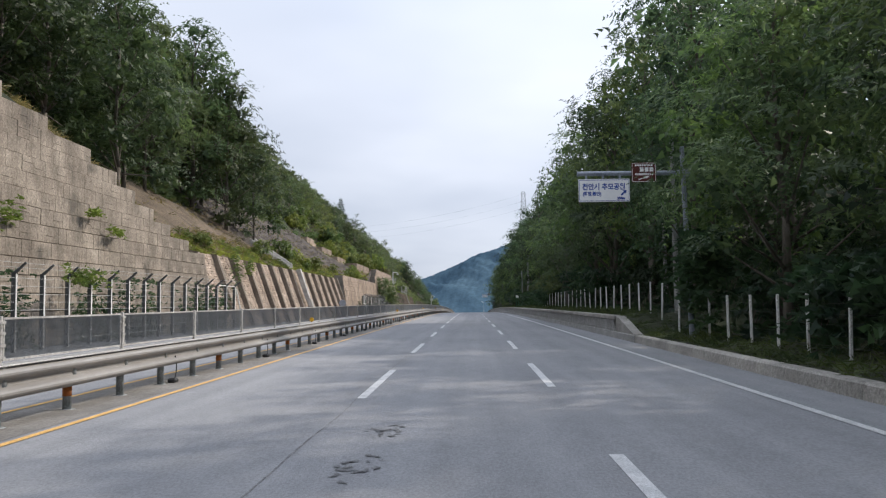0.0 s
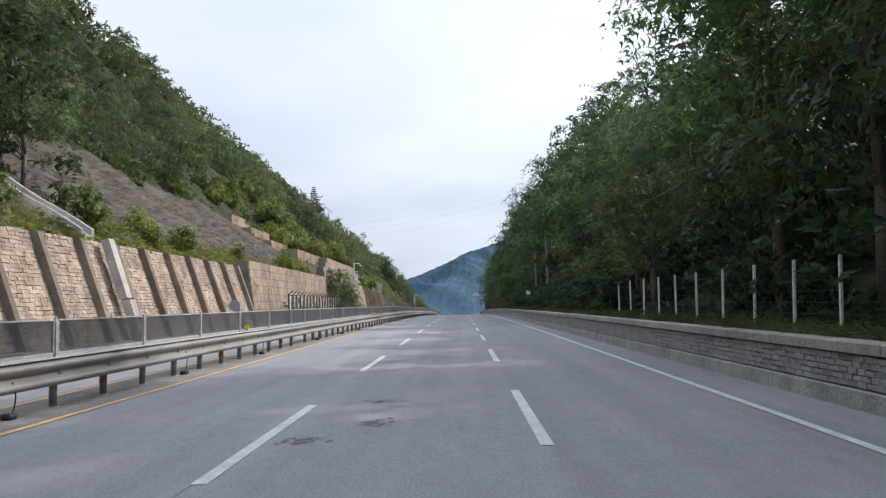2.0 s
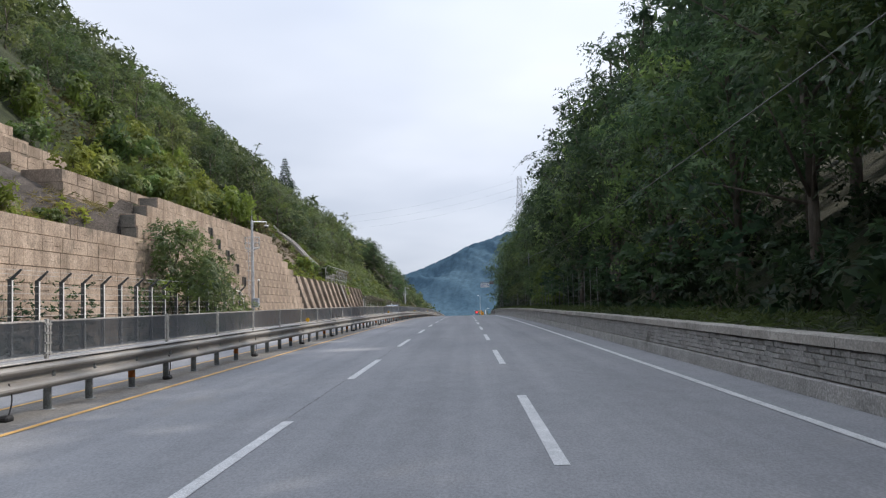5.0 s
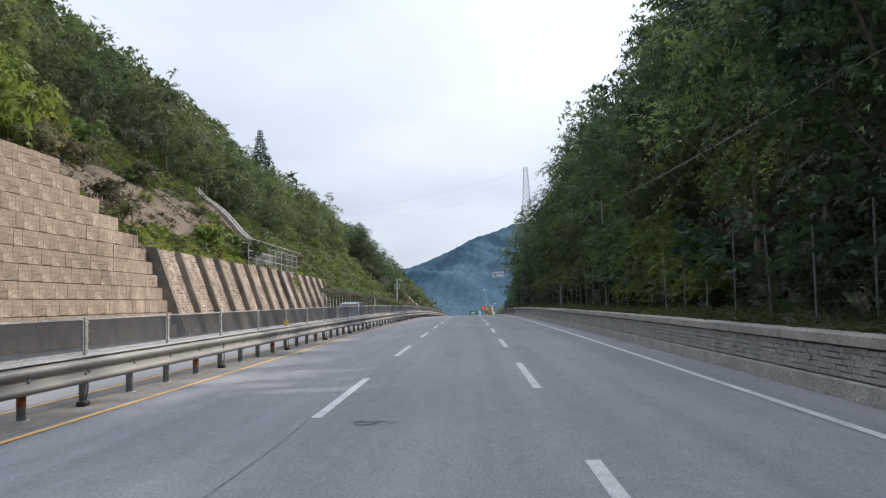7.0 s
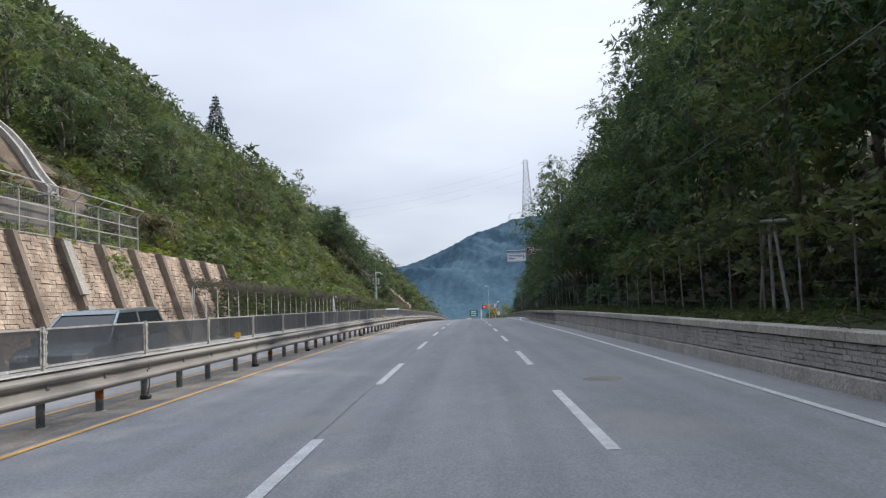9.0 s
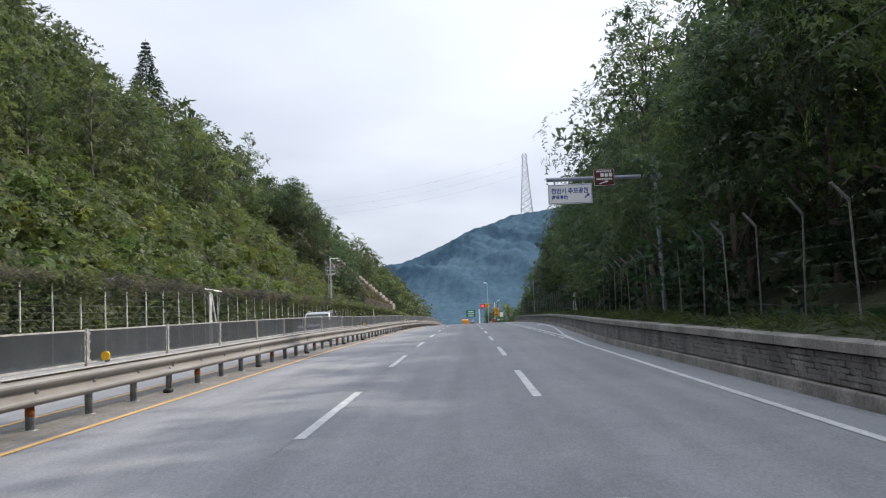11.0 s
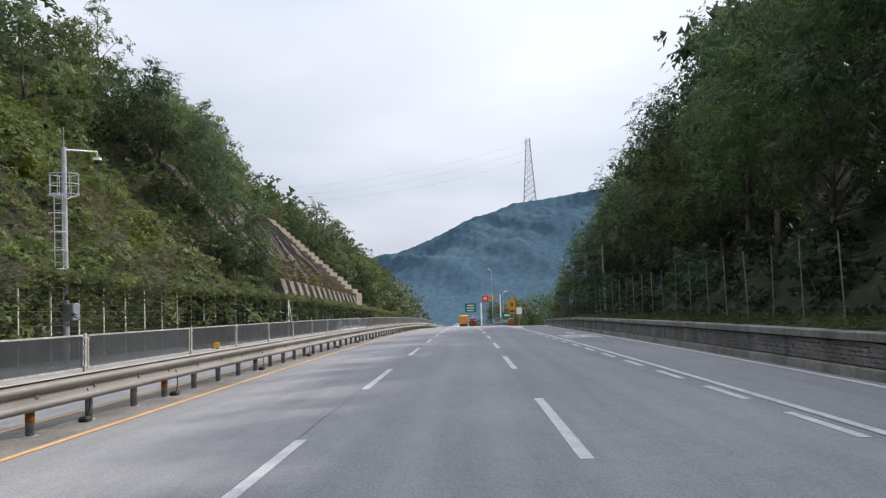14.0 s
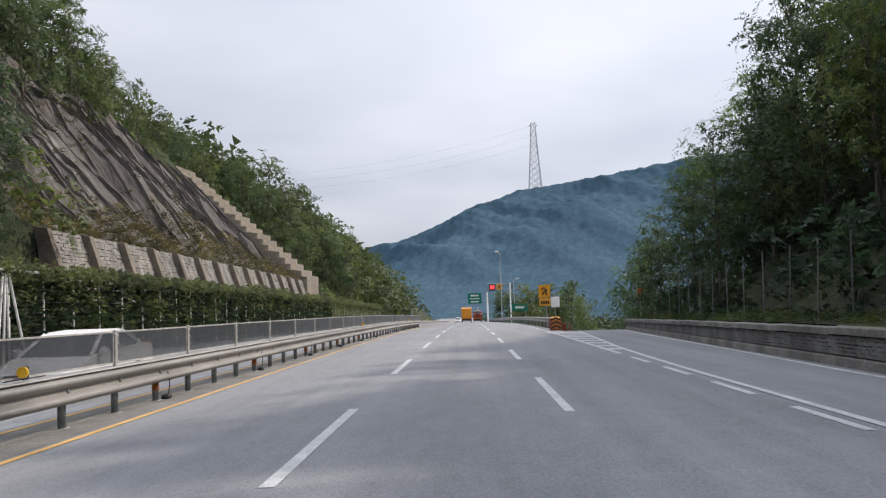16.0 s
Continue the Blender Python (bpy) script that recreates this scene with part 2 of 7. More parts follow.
GALV_D = material("dull_grey_post_steel", (0.20, 0.22, 0.23), (0.32, 0.34, 0.35), 2.0, 0.55, metal=0.5, fine=25)
BLACK = material("black_rubber", (0.02, 0.02, 0.022), (0.045, 0.045, 0.047), 5, 0.7)
ORANGE = material("faded_orange_reflective_sheet", (0.38, 0.12, 0.03), (0.52, 0.19, 0.05), 5, 0.5, stain=((0.16, 0.12, 0.09), 9.0, 0.56))
WHITE_POST = material("white_painted_concrete_post", (0.60, 0.61, 0.60), (0.78, 0.78, 0.76), 3.0, 0.8, fine=25, rnd=0.12)
EARTH = material("dry_brown_earth", (0.082, 0.066, 0.048), (0.170, 0.132, 0.096), 0.6, 1.0, bump=1.0, bump_scale=2.5, fine=9, deep=0.2, stain=((0.07, 0.075, 0.03), 0.5, 0.6))
ROCK = material("layered_grey_rock", (0.058, 0.052, 0.050), (0.150, 0.133, 0.122), 1.1, 0.95, bump=1.0, bump_scale=4.5, fine=7, stretch=(0.14, 1.0, 0.06), turn=(0, 0, -22.8), stain=((0.26, 0.245, 0.22), 0.85, 0.61), deep=0.25)
ROCK_W = material("fine_brown_shale", (0.046, 0.039, 0.034), (0.112, 0.096, 0.084), 0.9, 0.95, bump=1.0, bump_scale=6, fine=9, stretch=(1.6, 0.35, 1.6), stain=((0.12, 0.105, 0.07), 0.35, 0.62), deep=0.12)
# slope floor darkened so gaps under the trees look filled and shaded
UNDER = material("dark_slope_floor", (0.014, 0.019, 0.009), (0.048, 0.056, 0.024), 0.5, 1.0, bump=1.0, bump_scale=2.5, fine=6, deep=0.2)
FIELD = material("valley_greenery", (0.035, 0.06, 0.025), (0.07, 0.10, 0.04), 0.02, 1.0, bump=0.5, bump_scale=0.5)
# the air's haze is mixed into this blue-green base colour
FAR_HILL = material("hazed_wooded_slope", (0.045, 0.079, 0.112), (0.066, 0.107, 0.142), 0.012, 1.0, fine=0.2, fmix=0.5, mid=0.2, spec=0.0, stretch=(1, 0.3, 1))
BARK = material("grey_brown_bark", (0.07, 0.06, 0.05), (0.17, 0.15, 0.125), 4.0, 0.95, bump=0.8, bump_scale=20, stretch=(1, 1, 0.25))
LEAF = leaf_material("broadleaf_green", (0.013, 0.031, 0.020), (0.125, 0.190, 0.086))
LEAF_H = leaf_material("hillside_green", (0.046, 0.076, 0.028), (0.160, 0.202, 0.078), 0.4)
# LEAF lightened: sunlight on the front crowns is put into the colour
LEAF_L = leaf_material("sunlit_broadleaf_green", (0.040, 0.078, 0.030), (0.215, 0.300, 0.100))
CREEPER = leaf_material("fresh_creeper_green", (0.034, 0.072, 0.022), (0.150, 0.232, 0.066), 0.4)
# dark leaf green; the gloom under the trees is part of the colour
LEAF_S = leaf_material("dark_green_with_shade", (0.015, 0.033, 0.020), (0.060, 0.098, 0.048), 0.3)
SCRUB = leaf_material("olive_brown_scrub", (0.060, 0.058, 0.026), (0.165, 0.155, 0.078), 0.35)
LEAF_Y = leaf_material("yellow_green_leaves", (0.08, 0.12, 0.022), (0.23, 0.28, 0.065), 0.3)
NEEDLE = leaf_material("dark_needles", (0.015, 0.035, 0.018), (0.04, 0.07, 0.035), 0.2)
VINE = leaf_material("vine_leaves", (0.052, 0.092, 0.026), (0.185, 0.250, 0.080), 0.35)
IVY = leaf_material("olive_ivy", (0.050, 0.066, 0.028), (0.165, 0.185, 0.085), 0.3)
LEAF_M = leaf_material("deep_hillside_green", (0.031, 0.056, 0.026), (0.112, 0.155, 0.068), 0.35)
GRASS = leaf_material("verge_grass_green", (0.024, 0.042, 0.014), (0.082, 0.110, 0.038), 0.3)
DRY = leaf_material("dry_grass", (0.10, 0.11, 0.035), (0.26, 0.24, 0.10), 0.3)


# ---- mesh helpers ----
def mesh_of(name, verts, faces, mat=None, smooth=False):
    me = bpy.data.meshes.new(name)
    me.from_pydata([tuple(v) for v in verts], [], [tuple(f) for f in faces])
    if mat:
        me.materials.append(mat)
    if smooth:
        me.polygons.foreach_set("use_smooth", [True] * len(me.polygons))
    me.update()
    return me


def quads_of(name, v, mat, tri=False):
    """A mesh of loose quads (or triangles) from an array of corners."""
    v = np.asarray(v, dtype=np.float32).reshape(-1, 3)
    k = 3 if tri else 4
    n = len(v) // k
    me = bpy.data.meshes.new(name)
    me.vertices.add(len(v)), me.loops.add(len(v)), me.polygons.add(n)
    me.vertices.foreach_set("co", v.ravel())
    me.loops.foreach_set("vertex_index", np.arange(len(v), dtype=np.int32))
    me.polygons.foreach_set("loop_start", np.arange(0, len(v), k, dtype=np.int32))
    me.materials.append(mat)
    me.update(calc_edges=True)
    return me


def thing(name, label, category, loc=(0, 0, 0), group="", kind="", data=None):
    ob = new(name, data)
    ob.location = loc
    return tagged(ob, label, category, group, kind)


def piece(name, me, parent, m=None, label=""):
    ob = new(name, me)
    ob.parent = parent
    if m is not None:
        ob.matrix_basis = m
    if label:
        ob["label"] = label
    return ob


def box(bm, x0, x1, y0, y1, z0, z1, bevel=0.0):
    m = Matrix.LocRotScale(((x0 + x1) / 2, (y0 + y1) / 2, (z0 + z1) / 2), None, (abs(x1 - x0), abs(y1 - y0), abs(z1 - z0)))
    r = bmesh.ops.create_cube(bm, size=1.0, matrix=m)
    if bevel:
        es = list({e for v in r["verts"] for e in v.link_edges})
        bmesh.ops.bevel(bm, geom=es, offset=bevel, segments=1, affect="EDGES")


def rod(bm, a, b, r0, r1=None, seg=8):
    """A tapered round bar from a to b."""
    a, b = Vector(a), Vector(b)
    d = b - a
    q = d.to_track_quat("Z", "Y").to_matrix().to_4x4()
    bmesh.ops.create_cone(bm, cap_ends=True, segments=seg, radius1=r0, radius2=r0 if r1 is None else r1, depth=d.length, matrix=Matrix.Translation((a + b) / 2) @ q)


def done(bm, name, mat, smooth=False):
    me = bpy.data.meshes.new(name)
    bmesh.ops.recalc_face_normals(bm, faces=bm.faces)
    bm.to_mesh(me)
    bm.free()
    me.materials.append(mat)
    if smooth:
        me.polygons.foreach_set("use_smooth", [True] * len(me.polygons))
    return me


def part(name, bm, mat, parent, label="", m=None):
    return piece(name, done(bm, name, mat), parent, m, label)


def ribbon(x0, x1, y0, y1, h=0.0, step=5.0, thick=0.0):
    """A strip that follows the road's profile."""
    n = max(2, int(math.ceil((y1 - y0) / step)) + 1)
    ys = np.linspace(y0, y1, n)
    v, f = [], []
    for y in ys:
        z = road_z(y) + h
        v += [(x0, y, z - crossfall(x0, y)), (x1, y, z - crossfall(x1, y))]
    for i in range(n - 1):
        f.append((2 * i, 2 * i + 1, 2 * i + 3, 2 * i + 2))
    if thick:
        o = len(v)
        v += [(a, b, c - thick) for a, b, c in v]
        for i in range(n - 1):
            f.append((2 * i + 1 + o, 2 * i + o, 2 * i + 2 + o, 2 * i + 3 + o))
            f.append((2 * i + o, 2 * i, 2 * i + 2, 2 * i + 2 + o))
            f.append((2 * i + 1, 2 * i + 1 + o, 2 * i + 3 + o, 2 * i + 3))
        f += [(0, o, o + 1, 1), (2 * n - 2, 2 * n - 1, 2 * n - 1 + o, 2 * n - 2 + o)]
    return v, f


def sweep(profile, y0, y1, step=4.0, closed=True):
    """A profile of (x, height) drawn along the road."""
    n = max(2, int(round((y1 - y0) / step)) + 1)
    k = len(profile)
    v, f = [], []
    for y in np.linspace(y0, y1, n):
        z = road_z(y)
        v += [(x, y, z + h - crossfall(x, y)) for x, h in profile]
    for i in range(n - 1):
        for j in range(k if closed else k - 1):
            a, b = i * k + j, i * k + (j + 1) % k
            f.append((a, b, b + k, a + k))
    if closed:
        f.append(tuple(range(k - 1, -1, -1)))
        f.append(tuple(range((n - 1) * k, n * k)))
    return v, f


# ---- the large structure ----
def smooth(a, b, t):
    t = min(1, max(0, (t - a) / (b - a)))
    return t * t * (3 - 2 * t)


def wall_line(y):
    """Foot of the roadside wall on the right."""
    return float(np.interp(y, [-80, 60, 105, 285, 300, 330, 388, 404, 424], [6.55, 6.55, 6.25, 6.05, 6.85, 8.4, 8.8, 9.3, 10.3]))


def wall_top_left(y):
    """Height of the retaining walls beside the far carriageway."""
    return float(np.interp(y, [-60, 39, 59, 121, 158, 163, 199, 206, 211, 265, 271, 276, 402, 407.5, 470, 480, 700],
                           [11.3, 10.6, 5.6, 5.6, 5.8, 8.6, 8.6, 6.4, 5.6, 5.6, 3.0, 0.3, 0.3, 6.2, 6.2, 0.6, 0.3]))


def left_foot(y):
    return float(np.interp(y, [266, 280, 400, 406, 474, 482], [-19.65, -17.5, -17.5, -19.65, -19.65, -17.5]))


def left_hill(x, y):
    d = left_foot(y) - x
    if d < -0.01:
        return road_z(y) - 0.3
    top = wall_top_left(y)
    s = float(np.interp(y, [-60, 100, 130, 150, 190, 250, 300, 400, 440, 480, 620], [0.74, 0.74, 0.69, 0.69, 0.75, 0.76, 0.9, 1.0, 1.05, 1.05, 0.8]))
    s2 = float(np.interp(y, [0, 90, 130, 220, 290, 350, 410, 450, 640], [1.0, 1.0, 0.86, 0.93, 0.9, 0.86, 0.8, 0.55, 0.55]))
    ridge = float(np.interp(y, [-60, 62, 85, 100, 150, 174, 198, 430, 520, 620, 760], [56, 56, 36, 14, 15, 20, 60, 60, 48, 30, 8]))
    up_ = s * min(d, 18.0) + s2 * max(0, d - 18.0)
    if up_ > ridge:
        up_ = ridge + 0.1 * (up_ - ridge)
    z = top - 0.25 + max(0, up_)
    if d > 0:
        z += 1.1 * noise.noise(Vector((x * 0.07, y * 0.07, 3.1))) * min(1, d / 5) + 0.6 * noise.noise(Vector((x * 0.21, y * 0.21, 7.7))) * min(1, d / 4)
        ter_ = smooth(157, 163, y) * (1 - smooth(186, 204, y))
        if ter_ > 0:
            z += ter_ * ((7.1 + 0.5 * min(d, 15.0) + 1.15 * max(0, d - 15.0)) - z) * (1 if up_ < ridge else 0)
        rock = 2.0 * smooth(407, 414, y) * (1 - smooth(464, 472, y)) + 0.42 * smooth(86, 96, y) * (1 - smooth(150, 160, y))
        if rock > 0 and d < 30:
            w_ = y - 0.25 * d
            rough = 0.8 * (noise.ridged_multi_fractal(Vector((d * 0.04, w_ * 0.26, 0.4)), 0.9, 2.1, 4, 0.95, 2.0) - 1.2)
            rough += 0.35 * noise.noise(Vector((d * 0.06, w_ * 0.6, 5.0))) + 0.25 * noise.noise(Vector((d * 0.4, w_ * 0.5, 2.0)))
            z += rock * min(1, d / 3) * rough
    if 440 < y < 476 and d > 0:
        z -= 1.9 * smooth(450, 466, y) * (1 - smooth(473, 476, y)) * min(1, d / 4)
    return road_z(y) + z


def right_hill(x, y):
    base = 0.26 + 0.67 * smooth(35.5, 39.5, y)
    d = x - wall_line(y) - 4.0
    if d < 0:
        z = base + 0.12 * smooth(0.3, 2.2, x - wall_line(y))
    else:
        # bank steepened past 300 m, behind the trees, to block the sun
        s = float(np.interp(y, [-60, 300, 325, 380, 416, 430, 470], [0.55, 0.55, 0.80, 0.95, 0.9, 0.25, 0.0]))
        z = base + 0.12 + min(d * s, 30 + d * 0.1)
        z += 0.7 * noise.noise(Vector((x * 0.09, y * 0.09, 1.3))) * min(1, d / 4)
    return road_z(y) + z - 0.30 * smooth(392, 422, y) - 4.5 * smooth(424, 431, y)


def grid_mesh(name, us, ys, fn, mat, mats=None, pick=None, foot=None):
    xs = [[(foot(y) + u if foot else u) for u in us] for y in ys]
    v = [(x, y, fn(x, y)) for y, row in zip(ys, xs) for x in row]
    k = len(us)
    f = [(j * k + i, j * k + i + 1, (j + 1) * k + i + 1, (j + 1) * k + i) for j in range(len(ys) - 1) for i in range(k - 1)]
    me = mesh_of(name, v, f, mat, True)
    if pick:
        for m in mats:
            me.materials.append(m)
        for p in me.polygons:
            p.material_index = pick(p.center.x, p.center.y)
    return me


def exit_drop(y):
    """How far the exit lane and the ground beside it lie below the carriageway."""
    return 0.0045 * min(45.0, max(0.0, y - 424)) ** 2


def valley(x, y):
    return road_z(min(max(y, -80), 2900)) - 0.35 - 7.0 * smooth(9, 60, -x) * smooth(430, 520, y) - exit_drop(y) * smooth(6.6, 8.5, x)


gx = np.concatenate([np.linspace(-4000, -200, 12), np.linspace(-150, 150, 61), np.linspace(200, 4000, 12)])
gy = np.concatenate([np.linspace(-4000, -100, 8), np.arange(-80, 1000, 20.0), np.linspace(1050, 4500, 14)])
thing("ground", "green valley floor reaching to the hills", "ground", kind="structure", data=grid_mesh("ground", gx, gy, valley, FIELD))

# carriageway: its right edge follows the wall and widens into the exit lane
ys = np.concatenate([np.arange(-78, 424, 3.0), [424, 425], np.arange(430, 900, 5.0)])
v, f = [], []
for y in ys:
    xr = wall_line(y) + 0.1 if y <= 424 else 6.4
    for x in (-17.6, -12, -7, -1.75, 1.75, 6.2, xr):
        v.append((x, y, road_z(y) - crossfall(x, y)))
for j in range(len(ys) - 1):
    for i in range(6):
        f.append((j * 7 + i, j * 7 + i + 1, (j + 1) * 7 + i + 1, (j + 1) * 7 + i))
thing("road", "worn grey asphalt dual carriageway, slightly patched", "road", kind="structure", data=mesh_of("road", v, f, ASPHALT))
v, f = [], []
ye = np.arange(424.2, 530, 4.0)
for y in ye:
    q = y - 424
    v += [(6.6 + 0.0028 * q * q, y, road_z(y) - 0.02 - exit_drop(y)), (10.6 + 0.07 * q + 0.0028 * q * q, y, road_z(y) - 0.02 - exit_drop(y))]
for i in range(len(ye) - 1):
    f.append((2 * i, 2 * i + 1, 2 * i + 3, 2 * i + 2))
thing("exit_lane", "asphalt exit lane curving away downhill", "road", kind="structure", data=mesh_of("exit_lane", v, f, ASPHALT))
v, f = ribbon(-7.1, -5.70, -78, 900, 0.006, 5.0)
thing("median", "dusty strip under the median guard rail", "median", kind="structure", data=mesh_of("median", v, f, SHOULDER))


def left_pick(x, y):
    d = left_foot(y) - x
    wob = 3.0 * noise.noise(Vector((x * 0.1, y * 0.1, 9.0)))
    if 40 < y < 88 and d < 8.5 + wob:
        return 1
    if 86 <= y < 165 and d < 16 + wob:
        return 3
    if 410 < y < 471 and 0.6 < d < 16 + wob:
        return 2
    if 205 < y < 262 and 2.5 < d < 11 + wob and noise.noise(Vector((x * 0.13, y * 0.07, 4.0))) > -0.12:
        return 1
    if 165 < y < 215 and d < 4.5 + wob and wob > 0.3:
        return 1
    return 0


us = -np.concatenate([[-0.3, 0.0, 0.5, 1.2], np.arange(2, 26, 0.85), np.arange(27, 75, 3.0), [80, 90, 105, 130, 180, 280]])
ys = np.concatenate([np.arange(-60, 84, 3.0), np.arange(84, 168, 1.0), np.arange(168, 399, 3.0), np.arange(399, 482, 0.8), np.arange(483, 700, 4.0), [720, 760, 800]])
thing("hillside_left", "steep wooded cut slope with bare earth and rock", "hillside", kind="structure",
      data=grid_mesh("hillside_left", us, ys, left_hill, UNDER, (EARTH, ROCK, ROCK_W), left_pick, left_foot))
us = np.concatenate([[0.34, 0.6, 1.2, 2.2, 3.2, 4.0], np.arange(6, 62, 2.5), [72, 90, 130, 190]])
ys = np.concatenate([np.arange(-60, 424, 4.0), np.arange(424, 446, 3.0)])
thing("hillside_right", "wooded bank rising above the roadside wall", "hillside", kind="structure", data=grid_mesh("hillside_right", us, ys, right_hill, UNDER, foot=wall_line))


# far mountain, about 1.2 to 1.7 km ahead
def mountain(x, y):
    r1 = float(np.interp(x, [-900, -300, -150, -72, 13, 77, 104, 160, 235, 309, 420, 560, 900], [30, 22, 37, 62, 98, 122, 126, 132, 144, 155, 168, 170, 120]))
    k = smooth(950, 1600, y + 0.15 * abs(x - 60))
    z = -34 + (r1 + 32) * k
    crest = smooth(1420, 1580, y)
    z += 16 * noise.noise(Vector((x * 0.008, y * 0.008, 0.5))) * k * (1 - 0.93 * crest)
    z += 7.0 * noise.noise(Vector((x * 0.025, y * 0.03, 2.5))) * k * (1 - 0.85 * crest)
    # spurs running down the face
    z += 17 * (noise.ridged_multi_fractal(Vector((x * 0.011 + y * 0.005, y * 0.0008, 1.7)), 1.0, 2.0, 3, 0.9, 2.0) - 1.1) * k * (1 - crest)
    # tree crowns
    c = noise.voronoi(Vector((x * 0.10 + 0.4 * noise.noise(Vector((x * 0.05, y * 0.02, 1.0))), y * 0.034, 0.3)))[0][0]
    return z + (4.6 * (1 - min(1.0, c * 1.25)) * (1 - 0.45 * crest) + 1.0 * noise.noise(Vector((x * 0.28, y * 0.10, 8.5)))) * k


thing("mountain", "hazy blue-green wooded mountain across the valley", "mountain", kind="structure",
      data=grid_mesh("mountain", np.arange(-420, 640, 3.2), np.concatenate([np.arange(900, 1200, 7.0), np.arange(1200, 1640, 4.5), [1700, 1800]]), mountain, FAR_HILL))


# ---- block and masonry walls ----
def block_verts(inset):
    """A block whose front (+x) edges are chamfered; unit size, standing on z = 0."""
    a, b = 0.5, 0.5 - inset
    back = [(-1, -a, 0), (-1, a, 0), (-1, a, 1), (-1, -a, 1)]
    mid = [(-0.12, -a, 0), (-0.12, a, 0), (-0.12, a, 1), (-0.12, -a, 1)]
    front = [(0, -b, inset), (0, b, inset), (0, b, 1 - inset), (0, -b, 1 - inset)]
    f = [(8, 9, 10, 11)]
    for o in (0, 4):
        for i in range(4):
            j = (i + 1) % 4
            f.append((o + i, o + j, o + 4 + j, o + 4 + i))
    return np.array(back + mid + front, dtype=float), f


def joined_blocks(name, items, mat, inset=0.03):
    """Many blocks in one mesh. Each item is a 4x4 matrix that carries the unit block."""
    bv, bf = block_verts(inset)
    h = np.concatenate([bv, np.ones((len(bv), 1))], axis=1)
    v, f = [], []
    for i, m in enumerate(items):
        v.append((h @ np.array(m).T)[:, :3])
        f += [tuple(k + i * len(bv) for k in q) for q in bf]
    return mesh_of(name, np.concatenate(v), f, mat)


def block_m(x, y, z, dx, dy, dz, lean=0.0, flip=False):
    m = Matrix.Translation((x, y, z)) @ Matrix.Rotation(-lean, 4, "Y")
    if flip:
        m = m @ Matrix.Rotation(math.pi, 4, "Z")
    return m @ Matrix.Diagonal((dx, dy, dz, 1))


brng = random.Random(3)


def ashlar(seed):
    """A wall block whose face is cast as four or five rough stones with recessed joints; unit size."""
    ar = random.Random(seed)
    cells = [(-0.5, 0.5, 0.0, 1.0)]
    for k in range(ar.choice((2, 3))):
        cells.sort(key=lambda c: -(c[1] - c[0]) * 1.9 * (c[3] - c[2]))
        a, b, c, d = cells.pop(0)
        t = ar.uniform(0.35, 0.65)
        if (b - a) * 1.9 > (d - c) * 0.75 * 1.3:
            m_ = a + (b - a) * t
            cells += [(a, m_, c, d), (m_, b, c, d)]
        else:
            m_ = c + (d - c) * t
            cells += [(a, b, c, m_), (a, b, m_, d)]
    v = [(-1, -0.5, 0), (-1, 0.5, 0), (-1, 0.5, 1), (-1, -0.5, 1), (-0.016, -0.5, 0), (-0.016, 0.5, 0), (-0.016, 0.5, 1), (-0.016, -0.5, 1)]
    f = [(4, 5, 6, 7), (0, 1, 5, 4), (1, 2, 6, 5), (2, 3, 7, 6), (3, 0, 4, 7)]
    for a, b, c, d in cells:
        o, x = len(v), ar.uniform(-0.006, 0.004)
        g, e = 0.001, 0.006
        v += [(-0.03, a + g, c + e), (-0.03, b - g, c + e), (-0.03, b - g, d - e), (-0.03, a + g, d - e)]
        g, e = 0.004, 0.018
        v += [(x, a + g, c + e), (x, b - g, c + e), (x, b - g, d - e), (x, a + g, d - e)]
        f.append((o + 4, o + 5, o + 6, o + 7))
        for i in range(4):
            k = (i + 1) % 4
            f.append((o + i, o + k, o + 4 + k, o + 4 + i))
    return np.array(v, dtype=float), f


ASHLAR = [ashlar(200 + i) for i in range(8)]
BLOCKS_ME = [mesh_of("block", v_, f_, BLOCK) for v_, f_ in ASHLAR]
DARK_ME = [mesh_of("block", v_, f_, BLOCK_DARK) for v_, f_ in ASHLAR]


def joined_ashlar(name, items, mat):
    v, f, o = [], [], 0
    for i, m in enumerate(items):
        bv, bf = ASHLAR[(i * 5 + i // 7) % 8]
        h = np.concatenate([bv, np.ones((len(bv), 1))], axis=1)
        v.append((h @ np.array(m).T)[:, :3])
        f += [tuple(k + o for k in q) for q in bf]
        o += len(bv)
    return mesh_of(name, np.concatenate(v), f, mat)


STONE_ME = mesh_of("stone", *block_verts(0.04), STONE)


